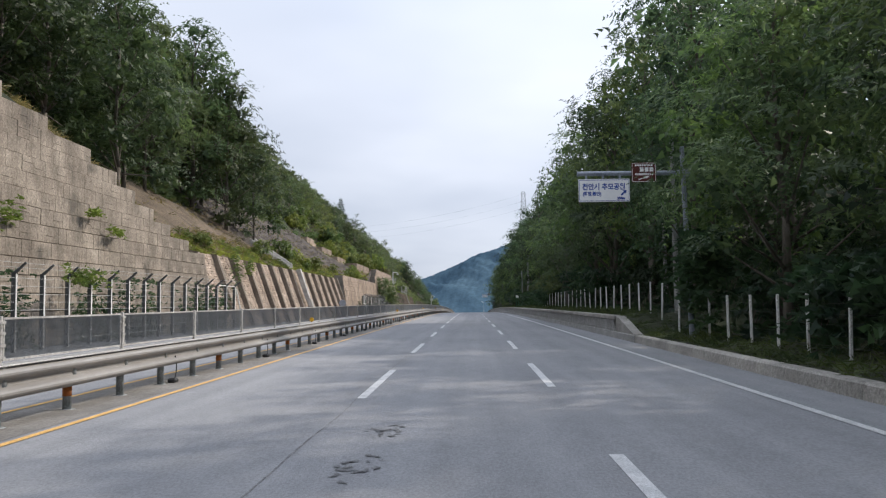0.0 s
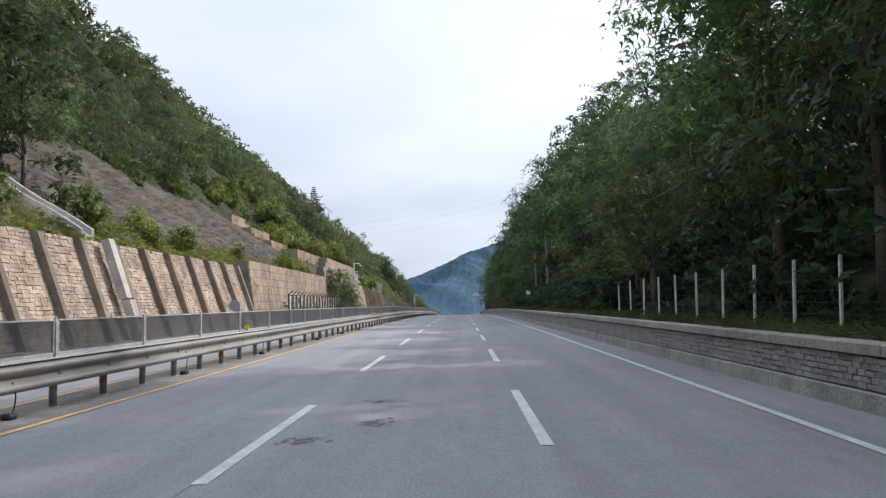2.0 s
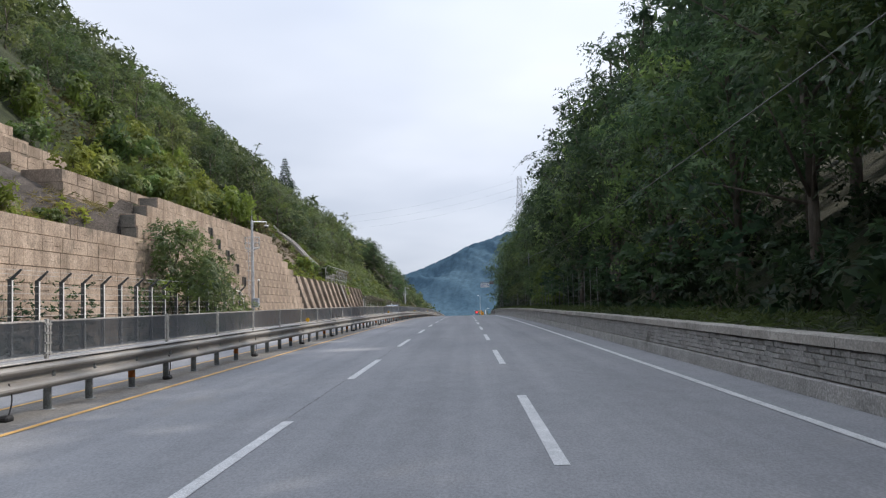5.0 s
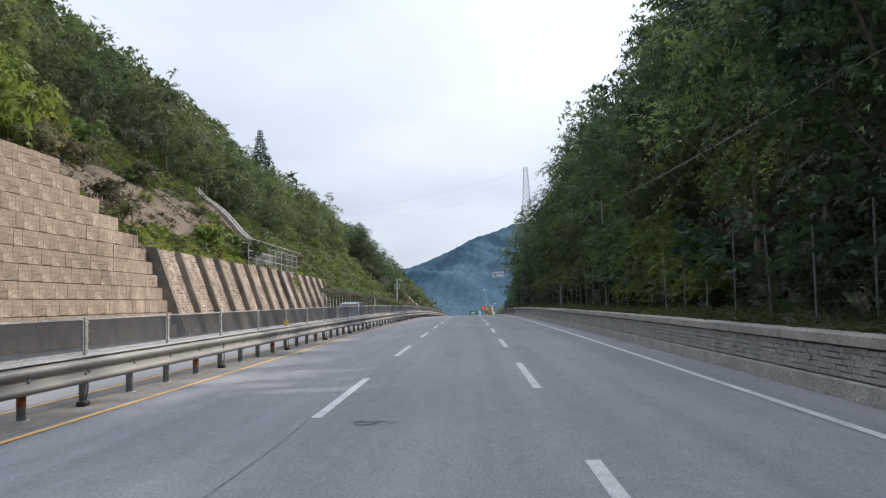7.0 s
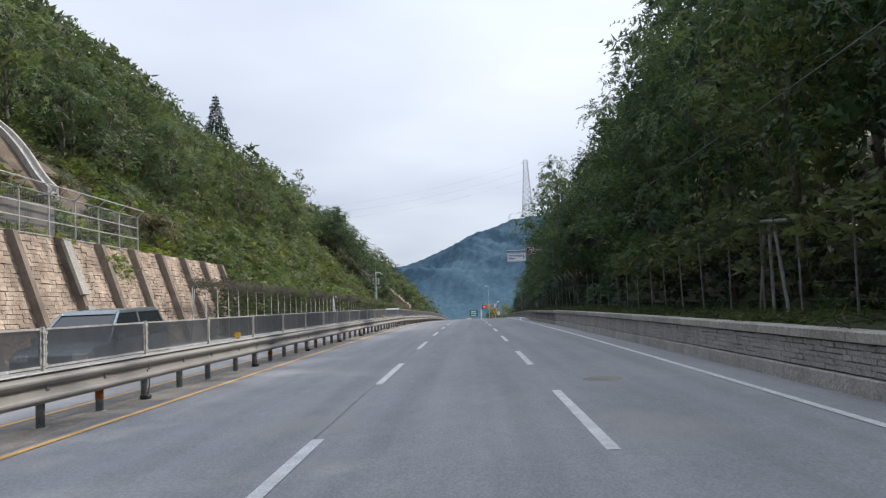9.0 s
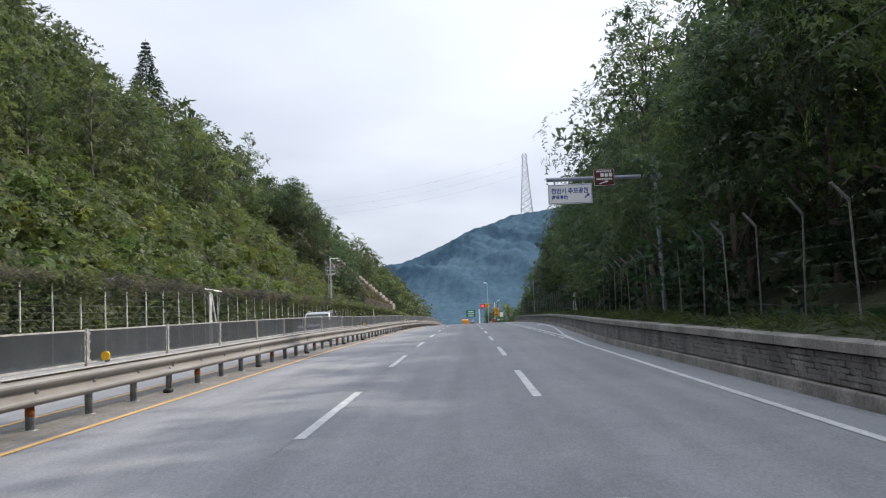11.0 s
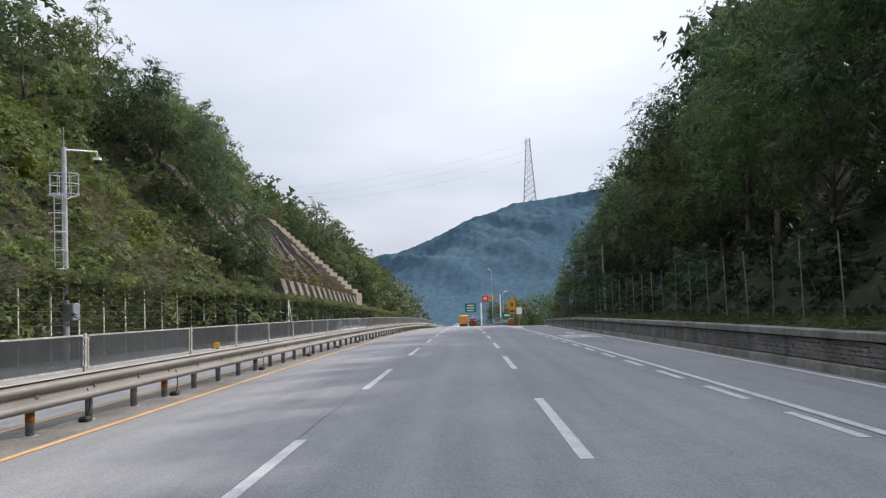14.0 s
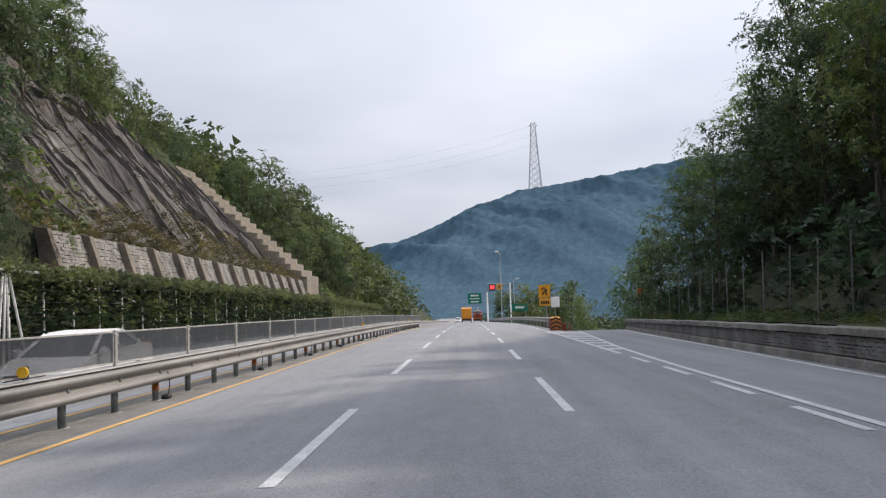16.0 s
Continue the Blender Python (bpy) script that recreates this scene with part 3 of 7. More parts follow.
def course_wall(name, label, courses, x0, setback, height, length, single, mat, singles_me):
    """A stepped wall of large split-faced blocks; courses: (start, end) along the road, bottom first."""
    wall = thing(name, label, "retaining wall", kind="structure")
    loose = []
    for k, (ya, yb) in enumerate(courses):
        y = ya - (k % 2) * length * 0.5
        while y < yb - 0.2:
            a, b = max(y, ya), min(y + length, yb)
            if b - a > 0.15:
                yc = (a + b) / 2
                m = block_m(x0 - setback * k + brng.uniform(-0.012, 0.012), yc, road_z(yc) + height * k, 1.3, b - a - 0.003, height - 0.035)
                if single(yc, k):
                    piece("block", singles_me[brng.randrange(8)], wall, m)
                else:
                    loose.append(m)
            y += length
    me = joined_ashlar("block_rows", loose, mat)
    tagged(piece("block_rows", me, wall), kind="stuff")
    # core coloured dark so the gaps between courses read as shadow lines
    bm = bmesh.new()
    for k, (ya, yb) in enumerate(courses):
        for a in np.arange(ya, yb, 12.0):
            b = min(a + 12.0, yb)
            box(bm, x0 - setback * k - 1.2, x0 - setback * k - 0.10, a, b, road_z((a + b) / 2) + height * k - 0.1, road_z((a + b) / 2) + height * (k + 1) - 0.06)
    part("core", bm, CONCRETE_D, wall)
    return wall


H1 = 0.75
ends = [59.5] * 7 + [56.5, 53.5, 51.2, 48.6, 46.4, 43.6, 39.5, 36.0]
course_wall("stepped_wall_west", "stepped retaining wall of weathered buff concrete blocks", [(-24, e) for e in ends], -17.75, 0.12, H1, 1.9, lambda y, k: y > 28 and (k + int(y)) % 2 == 0, BLOCK_DARK, DARK_ME)
ends = [210.5, 210.0, 209.5, 209.0, 208.5, 208.0, 207.2, 206.4, 204.0, 202.0, 200.0, 198.2]
start = [121.2] * 8 + [163.0, 163.0, 165.0, 167.0]
course_wall("stepped_wall_middle", "high stepped retaining wall of pale concrete blocks", list(zip(start, ends)), -17.75, 0.10, H1, 1.9, lambda y, k: 170 < y < 212 and (k + int(y)) % 2 == 0, BLOCK, BLOCKS_ME)


def buttress_wall(name, label, y0, y1, top, ribs, mat):
    """Leaning masonry wall between sloping concrete ribs."""
    wall = thing(name, label, "retaining wall", kind="structure")
    xb, xt = -17.6, -19.5
    ln = math.hypot(xb - xt, top)
    lean = math.atan2(xb - xt, top)
    v, f = [], []
    ys_ = np.arange(y0, y1 + 0.1, 3.0)
    for y in ys_:
        z = road_z(y)
        v += [(xb - 0.06, y, z - 0.3), (xt - 0.06, y, z + top - 0.04), (xt - 0.9, y, z + top - 0.04), (xt - 0.9, y, z - 0.3)]
    n = len(ys_)
    for i in range(n - 1):
        for j in range(4):
            f.append((i * 4 + j, i * 4 + (j + 1) % 4, (i + 1) * 4 + (j + 1) % 4, (i + 1) * 4 + j))
    f += [(0, 1, 2, 3), tuple((n - 1) * 4 + q for q in (3, 2, 1, 0))]
    piece("backing", mesh_of("backing", v, f, mat), wall)
    rows = int(ln / 0.20)
    items = []
    for k in range(rows):
        t = k / rows
        y = y0 + brng.uniform(-0.5, 0)
        while y < y1 - 0.05:
            w = brng.uniform(0.24, 0.75)
            a, b = max(y, y0), min(y + w, y1)
            if b - a > 0.1:
                yc = (a + b) / 2
                items.append(block_m(xb + (xt - xb) * t + brng.uniform(-0.02, 0.03), yc, road_z(yc) + top * t + brng.uniform(-0.02, 0.02), 0.12, b - a - 0.005, ln / rows - brng.uniform(0.002, 0.018), lean))
            y += w
    tagged(piece("masonry", joined_blocks("masonry", items, mat, 0.024), wall), kind="stuff")
    y = y0
    i = 0
    while y < y1 + 0.1:
        z = road_z(y)
        w, dp = 0.40, 0.50
        vv = []
        for yy in (y - w / 2, y + w / 2):
            vv += [(xb + dp, yy, z - 0.3), (xt + dp * 0.85, yy, z + top - 0.05), (xt - 0.3, yy, z + top + 0.10), (xb - 0.3, yy, z - 0.3)]
        ff = [(0, 1, 2, 3), (7, 6, 5, 4), (0, 4, 5, 1), (1, 5, 6, 2), (2, 6, 7, 3), (3, 7, 4, 0)]
        piece("rib", mesh_of("rib", vv, ff, RIB), wall)
        y += ribs
        i += 1
    return wall


buttress_wall("buttress_wall_west", "leaning masonry wall with sloping concrete ribs", 59.9, 121.0, 5.5, 4.3, MASONRY)
buttress_wall("buttress_wall_middle", "leaning buff masonry wall with sloping concrete ribs", 211.0, 270.5, 5.6, 4.2, MASONRY)
buttress_wall("buttress_wall_east", "low ribbed masonry wall under the rock face", 408.7, 468.0, 6.05, 4.25, MASONRY_GREY)

slab = thing("rib_cover", "pale concrete cover slabs fixed on a wall rib", "slab")
for t0, t1 in ((0.50, 0.97), (0.06, 0.40)):
    y = 244.6
    z = road_z(y)
    vv = []
    for t in (t0, t1):
        xc_ = -17.6 + 0.50 + (-19.5 + 0.425 - (-17.6 + 0.50)) * t
        for dy in (-0.36, 0.36):
            vv += [(xc_ + 0.10, y + dy, z + 5.55 * t + 0.05), (xc_ - 0.05, y + dy, z + 5.55 * t)]
    piece("slab", mesh_of("slab", vv, [(0, 2, 6, 4), (1, 5, 7, 3), (0, 1, 3, 2), (4, 6, 7, 5), (0, 4, 5, 1), (2, 3, 7, 6)], CONCRETE), slab)

# concrete stairway on the first leaning wall
stair = thing("stairway", "narrow pale concrete stairway up the leaning wall", "stairs")
bm = bmesh.new()
box(bm, -0.25, 0.25, -0.38, 0.38, 0.0, 0.26, 0.015)
STAIR = material("pale_limewashed_concrete", (0.33, 0.32, 0.30), (0.48, 0.465, 0.44), 1.5, 0.9, fine=20, stain=((0.30, 0.28, 0.25), 1.6, 0.62))
step_me = done(bm, "step", STAIR)
for k in range(9):
    t = k / 22
    piece("step", step_me, stair, Matrix.Translation((-17.0 - 1.75 * t, 92.6, road_z(92.6) + 5.4 * t)))
vv, z = [], road_z(92.6)
for t in (9 / 22, 1.02):
    for dy in (-0.36, 0.36):
        vv += [(-16.86 - 1.75 * t, 92.6 + dy, z + 5.4 * t + 0.12), (-17.3 - 1.75 * t, 92.6 + dy, z + 5.4 * t)]
piece("slab", mesh_of("slab", vv, [(0, 2, 6, 4), (1, 5, 7, 3), (0, 1, 3, 2), (4, 6, 7, 5), (0, 4, 5, 1), (2, 3, 7, 6)], STAIR), stair, label="smooth pale cover slab")

# drain openings down the face of the high wall
for dy, dz in ((177.3, 7.1), (179.0, 6.35), (181.1, 5.6), (183.5, 4.6), (184.9, 3.55), (187.2, 2.4)):
    hole = thing("drain_box", "dark rusty drain grate set in the block wall", "drain", group="drain boxes")
    bm = bmesh.new()
    xq = -17.75 - 0.10 * int(dz / H1)
    box(bm, xq - 0.3, xq + 0.05, dy - 0.32, dy + 0.32, road_z(dy) + dz, road_z(dy) + dz + 0.85, 0.02)
    part("box", bm, CONCRETE_D, hole)
    bm = bmesh.new()
    for q in range(6):
        box(bm, xq + 0.045, xq + 0.075, dy - 0.28 + q * 0.10, dy - 0.24 + q * 0.10, road_z(dy) + dz + 0.05, road_z(dy) + dz + 0.80)
    part("grate", bm, BLACK, hole)

# terraces stepping up the slope
for x, ya, yb, z0, z1 in ((-21.8, 160.5, 184, 7.6, 9.9), (-25.9, 162.6, 180, 8.4, 11.4), (-29.5, 165.4, 181, 11.2, 13.6), (-33.0, 167.8, 182, 13.0, 15.9)):
    ter = thing("terrace_wall", "short stepped concrete block terrace on the slope", "retaining wall", group="terraces")
    items = []
    n = int(round((z1 - z0) / 0.75))
    hh = (z1 - z0) / n
    for k in range(n):
        y = ya + 0.0 * k
        ye_ = yb - 2.2 * k
        while y < ye_:
            b = min(y + 1.9, ye_)
            items.append(block_m(x - 0.05 * k, (y + b) / 2, road_z(y) + z0 + hh * k, 2.4, b - y - 0.03, hh - 0.03))
            y += 1.9
    piece("block_rows", joined_ashlar("block_rows", items, BLOCK), ter)

# stepped concrete apron at the end of the rock face
apron = thing("stepped_apron", "pale stepped concrete apron climbing the slope", "retaining wall", kind="structure")
bv, bf = block_verts(0.02)
APRON_ME = mesh_of("block", bv, bf, BLOCK_DARK)
for k in range(2, 27):
    q = 1 + 0.05 * ((k * 5) % 4 - 1.5)
    x = -17.9 - 0.68 * k
    y = 471.6 + 0.055 * k
    ln = 6.4 + 0.6 * (k * 7 % 4)
    piece("block", APRON_ME, apron, block_m(x, y + ln / 2 - 1.6, road_z(y) + 5.4 + 0.605 * k - 3.2, 4.2, ln, 3.2 * q))


# ---- layered rock ledges on the two cut faces ----
def rock_ledges(y0, y1, d1, tilt, n, seed, hmax):
    """Upturned layers of rock running down the slope, each with a sheer side and a gentle back."""
    lr = random.Random(seed)
    v, f = [], []
    for _ in range(n):
        ln = lr.uniform(2.5, 9.0)
        da = lr.uniform(0.5, d1)
        db = min(d1, da + ln)
        yb = lr.uniform(y0, y1)
        h = hmax * lr.uniform(0.25, 1.0)
        w = lr.uniform(0.5, 1.8)
        o, m = len(v), max(3, int((db - da) / 0.8) + 1)
        for i in range(m):
            t = i / (m - 1)
            d = da + (db - da) * t
            y = yb + tilt * (d - da) + 0.25 * noise.noise(Vector((d * 0.6, yb, 0.0)))
            x = left_foot(y) - d
            z = left_hill(x, y)
            hh = h * (math.sin(math.pi * (0.06 + 0.88 * t)) ** 0.6) * (0.75 + 0.5 * noise.noise(Vector((d * 1.3, yb * 2.0, 3.0))))
            v += [(x + 0.05, y - 0.15, z - 0.45), (x + 0.25 * hh, y, z + hh), (x, y + w * 0.45, z + hh * 0.55), (x, y + w, z - 0.4)]
        for i in range(m - 1):
            for q in range(3):
                f.append((o + i * 4 + q, o + i * 4 + q + 1, o + i * 4 + q + 5, o + i * 4 + q + 4))
        f += [(o, o + 1, o + 2, o + 3), (o + m * 4 - 1, o + m * 4 - 2, o + m * 4 - 3, o + m * 4 - 4)]
    return v, f


v, f = rock_ledges(413, 468, 15.5, 0.42, 240, 31, 0.5)
thing("rock_ledges_east", "upturned brown rock layers on the cut face", "rock", kind="stuff", data=mesh_of("rock_ledges", v, f, ROCK))
# thin shale edges lying along the bare slope
lr = random.Random(32)
v, f = [], []
for _ in range(620):
    d, yb, ln, h = lr.uniform(0.8, 14.5), lr.uniform(88, 154), lr.uniform(0.8, 3.6), lr.uniform(0.08, 0.30)
    o, m = len(v), 5
    for i in range(m):
        t = i / (m - 1)
        dd = d + 0.25 * noise.noise(Vector((yb, t * 2.0, d)))
        y = yb + ln * t
        x = left_foot(y) - dd
        z, hh = left_hill(x, y), h * (1 - abs(2 * t - 1) ** 2)
        v += [(x + 0.12, y, z - 0.22), (x + 0.05, y, z + hh - 0.02), (x - 0.10, y, z + hh), (x - 0.7, y, z + 0.3)]
    for i in range(m - 1):
        for q in range(3):
            f.append((o + i * 4 + q, o + i * 4 + q + 1, o + i * 4 + q + 5, o + i * 4 + q + 4))
thing("rock_ledges_west", "thin shale edges on the bare cut slope", "rock", kind="stuff", data=mesh_of("rock_ledges", v, f, ROCK_W))


# ---- roadside wall on the right ----
def wall_strip(name, parent, prof, y0, y1, mat, step=3.0, topfn=None):
    ys_ = np.linspace(y0, y1, max(2, int((y1 - y0) / step) + 1))
    k = len(prof)
    v, f = [], []
    for y in ys_:
        z, w = road_z(y), wall_line(y)
        for x, h in prof:
            v.append((w + x, y, z + (min(h, topfn(y) - (prof[1][1] - h) * 0.2) if topfn else h)))
    n = len(ys_)
    for i in range(n - 1):
        for j in range(k):
            a, b = i * k + j, i * k + (j + 1) % k
            f.append((a, a + k, b + k, b))
    f.append(tuple(range(k)))
    f.append(tuple(range(n * k - 1, (n - 1) * k - 1, -1)))
    return piece(name, mesh_of(name, v, f, mat), parent)


rwall = thing("roadside_wall", "low grey stone-faced retaining wall with concrete plinth and coping", "retaining wall", kind="structure")
wall_strip("plinth", rwall, [(-0.04, -0.1), (-0.02, 0.265), (0.01, 0.285), (0.4, 0.285), (0.4, -0.1)], 35.0, 262.0, STONE)


# beyond the joint at 262 m: low plinth and tall coping proud of the stones; it sinks towards its end
def far_top(y):
    return float(np.interp(y, [262, 385, 404, 424], [0.94, 0.94, 0.82, 0.66]))


wall_strip("plinth", rwall, [(-0.05, -0.1), (-0.03, 0.20), (0.0, 0.225), (0.4, 0.225), (0.4, -0.1)], 262.0, 424.0, CONCRETE_SHADED)
# dark backing colour deepens the shadow lines under coping and stones
wall_strip("backing", rwall, [(0.09, 0.2), (0.10, 0.78), (0.4, 0.78), (0.4, 0.2)], 38.6, 262.0, CONCRETE_D)
wall_strip("backing", rwall, [(0.12, 0.15), (0.12, 0.60), (0.4, 0.60), (0.4, 0.15)], 262.0, 424.0, CONCRETE_D)
y = 39.2
while y < 424:
    b = min(y + 4.0, 424)
    if y < 262:
        prof = [(-0.02, 0.815), (-0.02, 0.965), (0.01, 0.985), (0.40, 0.985), (0.40, 0.815)]
    else:
        t_ = far_top(y + 2)
        prof = [(-0.03, t_ - 0.175), (-0.03, t_ - 0.02), (0.0, t_), (0.40, t_), (0.40, t_ - 0.175)]
    wall_strip("coping", rwall, prof, y + 0.012, b - 0.012, CONCRETE if y < 262 else CONCRETE_SHADED)
    y += 4.0
v, f = [], []
for y, h in ((35.3, 0.31), (36.0, 0.42), (37.0, 0.62), (38.2, 0.84), (39.2, 0.975)):
    w, z = wall_line(y), road_z(y)
    v += [(w + 0.03, y, z), (w + 0.03, y, z + h), (w + 0.4, y, z + h), (w + 0.4, y, z)]
for i in range(4):
    for j in range(4):
        f.append((i * 4 + j, (i + 1) * 4 + j, (i + 1) * 4 + (j + 1) % 4, i * 4 + (j + 1) % 4))
f += [(0, 1, 2, 3), (19, 18, 17, 16)]
piece("ramped_end", mesh_of("ramped_end", v, f, CONCRETE), rwall)
loose, loose_far = [], []
singles = 0
y = 39.3
while y < 423.5:
    w = brng.uniform(0.24, 0.52)
    for k in range(5):
        yy = y + k * 0.137
        foot_, hh = (0.312, 0.0955) if y < 262 else (0.25, (far_top(y) - 0.46) / 5)
        m = block_m(wall_line(yy) + (0.035 if y < 262 else 0.05) + brng.uniform(-0.009, 0.009), yy + w / 2, road_z(yy) + foot_ + hh * k, 0.10, w - brng.choice((0.006, 0.006, 0.03)), hh - brng.choice((0.003, 0.004, 0.018)), 0.0, True)
        if 42 < y < 150 and singles < 290 and k == int(y * 2) % 5:
            piece("stone", STONE_ME, rwall, m)
            singles += 1
        else:
            (loose if y < 262 else loose_far).append(m)
    y += w
tagged(piece("stone_rows", joined_blocks("stone_rows", loose, STONE, 0.022), rwall), kind="stuff")
tagged(piece("stone_rows", joined_blocks("stone_rows", loose_far, STONE_SHADED, 0.022), rwall), kind="stuff")

kerb = thing("kerb", "low weathered concrete kerb along the verge", "kerb", kind="structure")
y = -60.0
while y < 35:
    b = min(y + 4.5, 35.0)
    wall_strip("kerb_stone", kerb, [(-0.02, -0.1), (0.03, 0.25), (0.08, 0.29), (0.34, 0.29), (0.34, -0.1)], y + 0.01, b - 0.01, CONCRETE)
    y += 4.5


# ---- road markings ----
OFF_L = {2: 1.1, 3: 0.8, 4: 0.5, 5: 0.5, 6: 0.2, 8: 0.6, 9: 0.8, 10: 0.7, 13: 0.4, 17: -0.5, 18: -0.6, 19: -0.3, 23: -0.6, 24: -0.5, 26: -0.5, 27: -0.7, 28: -0.3, 29: -0.3, 30: -0.9, 31: -0.7}
OFF_R = {1: -0.4, 2: -0.4, 3: -0.8, 4: -1.2, 5: -0.9, 6: -0.5, 7: -0.6, 8: -0.6, 9: -0.5, 13: 0.3, 17: 0.9, 21: 0.8, 22: 0.3, 23: 0.6, 25: 1.0, 26: 0.4, 27: 0.8, 30: 0.8, 31: 0.3}
for name, x, first, off in (("lane_line_left", -1.75, -3.90, OFF_L), ("lane_line_right", 1.75, -0.71, OFF_R)):
    line = thing(name, "broken white lane line, worn paint", "lane line", kind="structure")
    for k in range(-2, 60):
        y = first + 13 * k + off.get(k, 0.0)
        xs_ = x + 0.08 * smooth(345, 372, y)
        vv, ff = ribbon(xs_ - 0.08, xs_ + 0.08, y - 5.98, y, 0.007, 2.0)
        piece("dash", mesh_of("dash", vv, ff, PAINT_W), line)


def curved_line(name, label, pts, w, mat, h=0.010):
    ya = [p[1] for p in pts]
    ys_ = np.arange(ya[0], ya[-1] + 0.01, 3.0)
    vv, ff = [], []
    for y in ys_:
        x = float(np.interp(y, ya, [p[0] for p in pts]))
        z = road_z(y) + h - crossfall(x, y)
        vv += [(x - w / 2, y, z), (x + w / 2, y, z)]
    for i in range(len(ys_) - 1):
        ff.append((2 * i, 2 * i + 1, 2 * i + 3, 2 * i + 2))
    return thing(name, label, "road line", kind="structure", data=mesh_of(name, vv, ff, mat))


curved_line("edge_line_yellow", "solid yellow line beside the median", [(-5.52, -78), (-5.52, 900)], 0.12, PAINT_Y)
curved_line("edge_line_yellow_far", "solid yellow line of the far carriageway", [(-7.22, -78), (-7.22, 900)], 0.12, PAINT_Y)
curved_line("edge_line_white", "solid white edge line", [(5.25, -78), (5.25, 110), (5.12, 150), (5.12, 270), (5.2, 286), (5.75, 297), (6.9, 312), (7.6, 326), (8.1, 340), (8.45, 390), (8.9, 401), (9.25, 412), (9.75, 420), (10.1, 424)], 0.15, PAINT_W)
curved_line("lane_line_exit", "solid white line between road and exit lane", [(5.3, 288), (5.5, 296), (5.5, 390), (5.62, 396), (5.82, 402), (6.48, 412), (7.25, 424)], 0.16, PAINT_W, 0.012)
curved_line("edge_line_white_beyond", "solid white edge line past the exit", [(5.16, 398), (5.18, 404), (5.25, 413), (5.4, 427), (5.6, 440), (5.7, 900)], 0.16, PAINT_W, 0.012)
line = thing("lane_line_exit_broken", "short broken white line before the exit", "lane line", kind="structure")
for k in range(30):
    y = 389.7 + 4.08 * (k - 25)
    if 288 < y < 396:
        vv, ff = ribbon(5.08, 5.23, y, y + 2.35, 0.008, 2.0)
        piece("dash", mesh_of("dash", vv, ff, PAINT_W), line)
gore = thing("gore_hatching", "white hatched gore between road and exit lane", "road marking", kind="structure")
for k in range(9):
    y = 400.6 + k * 2.55
    xr = float(np.interp(y, [400, 402, 412, 424], [5.7, 5.8, 6.46, 7.2]))
    yr = y - 0.9 * (xr - 5.3)
    za, zb = road_z(y) + 0.011, road_z(yr) + 0.011
    piece("stripe", mesh_of("stripe", [(5.26, y, za), (xr, yr, zb), (xr, yr + 0.5, zb), (5.26, y + 0.5, za)], [(0, 1, 2, 3)], PAINT_W), gore)

# direction arrows on the exit lane
def lane_arrow(x, y):
    ob = thing("lane_arrow", "worn white direction arrow painted on the exit lane", "road marking", kind="structure")
    z = [(q, road_z(y + q) + 0.009) for q in (-4.6, 0.0, 1.5, -0.6)]
    v = [(x - 0.08, y - 4.6, z[0][1]), (x + 0.08, y - 4.6, z[0][1]), (x + 0.08, y, z[1][1]), (x - 0.08, y, z[1][1])]
    piece("shaft", mesh_of("shaft", v, [(0, 1, 2, 3)], PAINT_W), ob)
    v = [(x - 0.10, y - 0.3, z[3][1]), (x + 0.62, y - 1.7, road_z(y - 1.7) + 0.009), (x + 0.55, y - 0.2, z[1][1]), (x + 0.12, y + 1.6, z[2][1])]
    piece("head", mesh_of("head", v, [(0, 1, 2, 3)], PAINT_W), ob)


lane_arrow(7.15, 377.6)
lane_arrow(7.15, 330.0)
word = thing("lane_lettering", "worn white lettering bars painted on the exit lane", "road marking", kind="structure")
for xa, ya, xb, yb in ((5.85, 371.2, 7.9, 371.75), (6.2, 370.0, 6.5, 371.2), (5.9, 369.6, 7.9, 370.0), (6.9, 368.2, 7.15, 369.6), (5.9, 367.7, 7.9, 368.2)):
    z_ = road_z((ya + yb) / 2) + 0.009
    piece("bar", mesh_of("bar", [(xa, ya, z_), (xb, ya, z_), (xb, yb, z_), (xa, yb, z_)], [(0, 1, 2, 3)], PAINT_W), word)

# manhole, patches and sealed crack in the asphalt
PATCH = material("crumbled_dark_patch", (0.13, 0.132, 0.138), (0.24, 0.242, 0.25), 7.0, 0.85, bump=0.6, bump_scale=50, fine=40)
prng = random.Random(8)
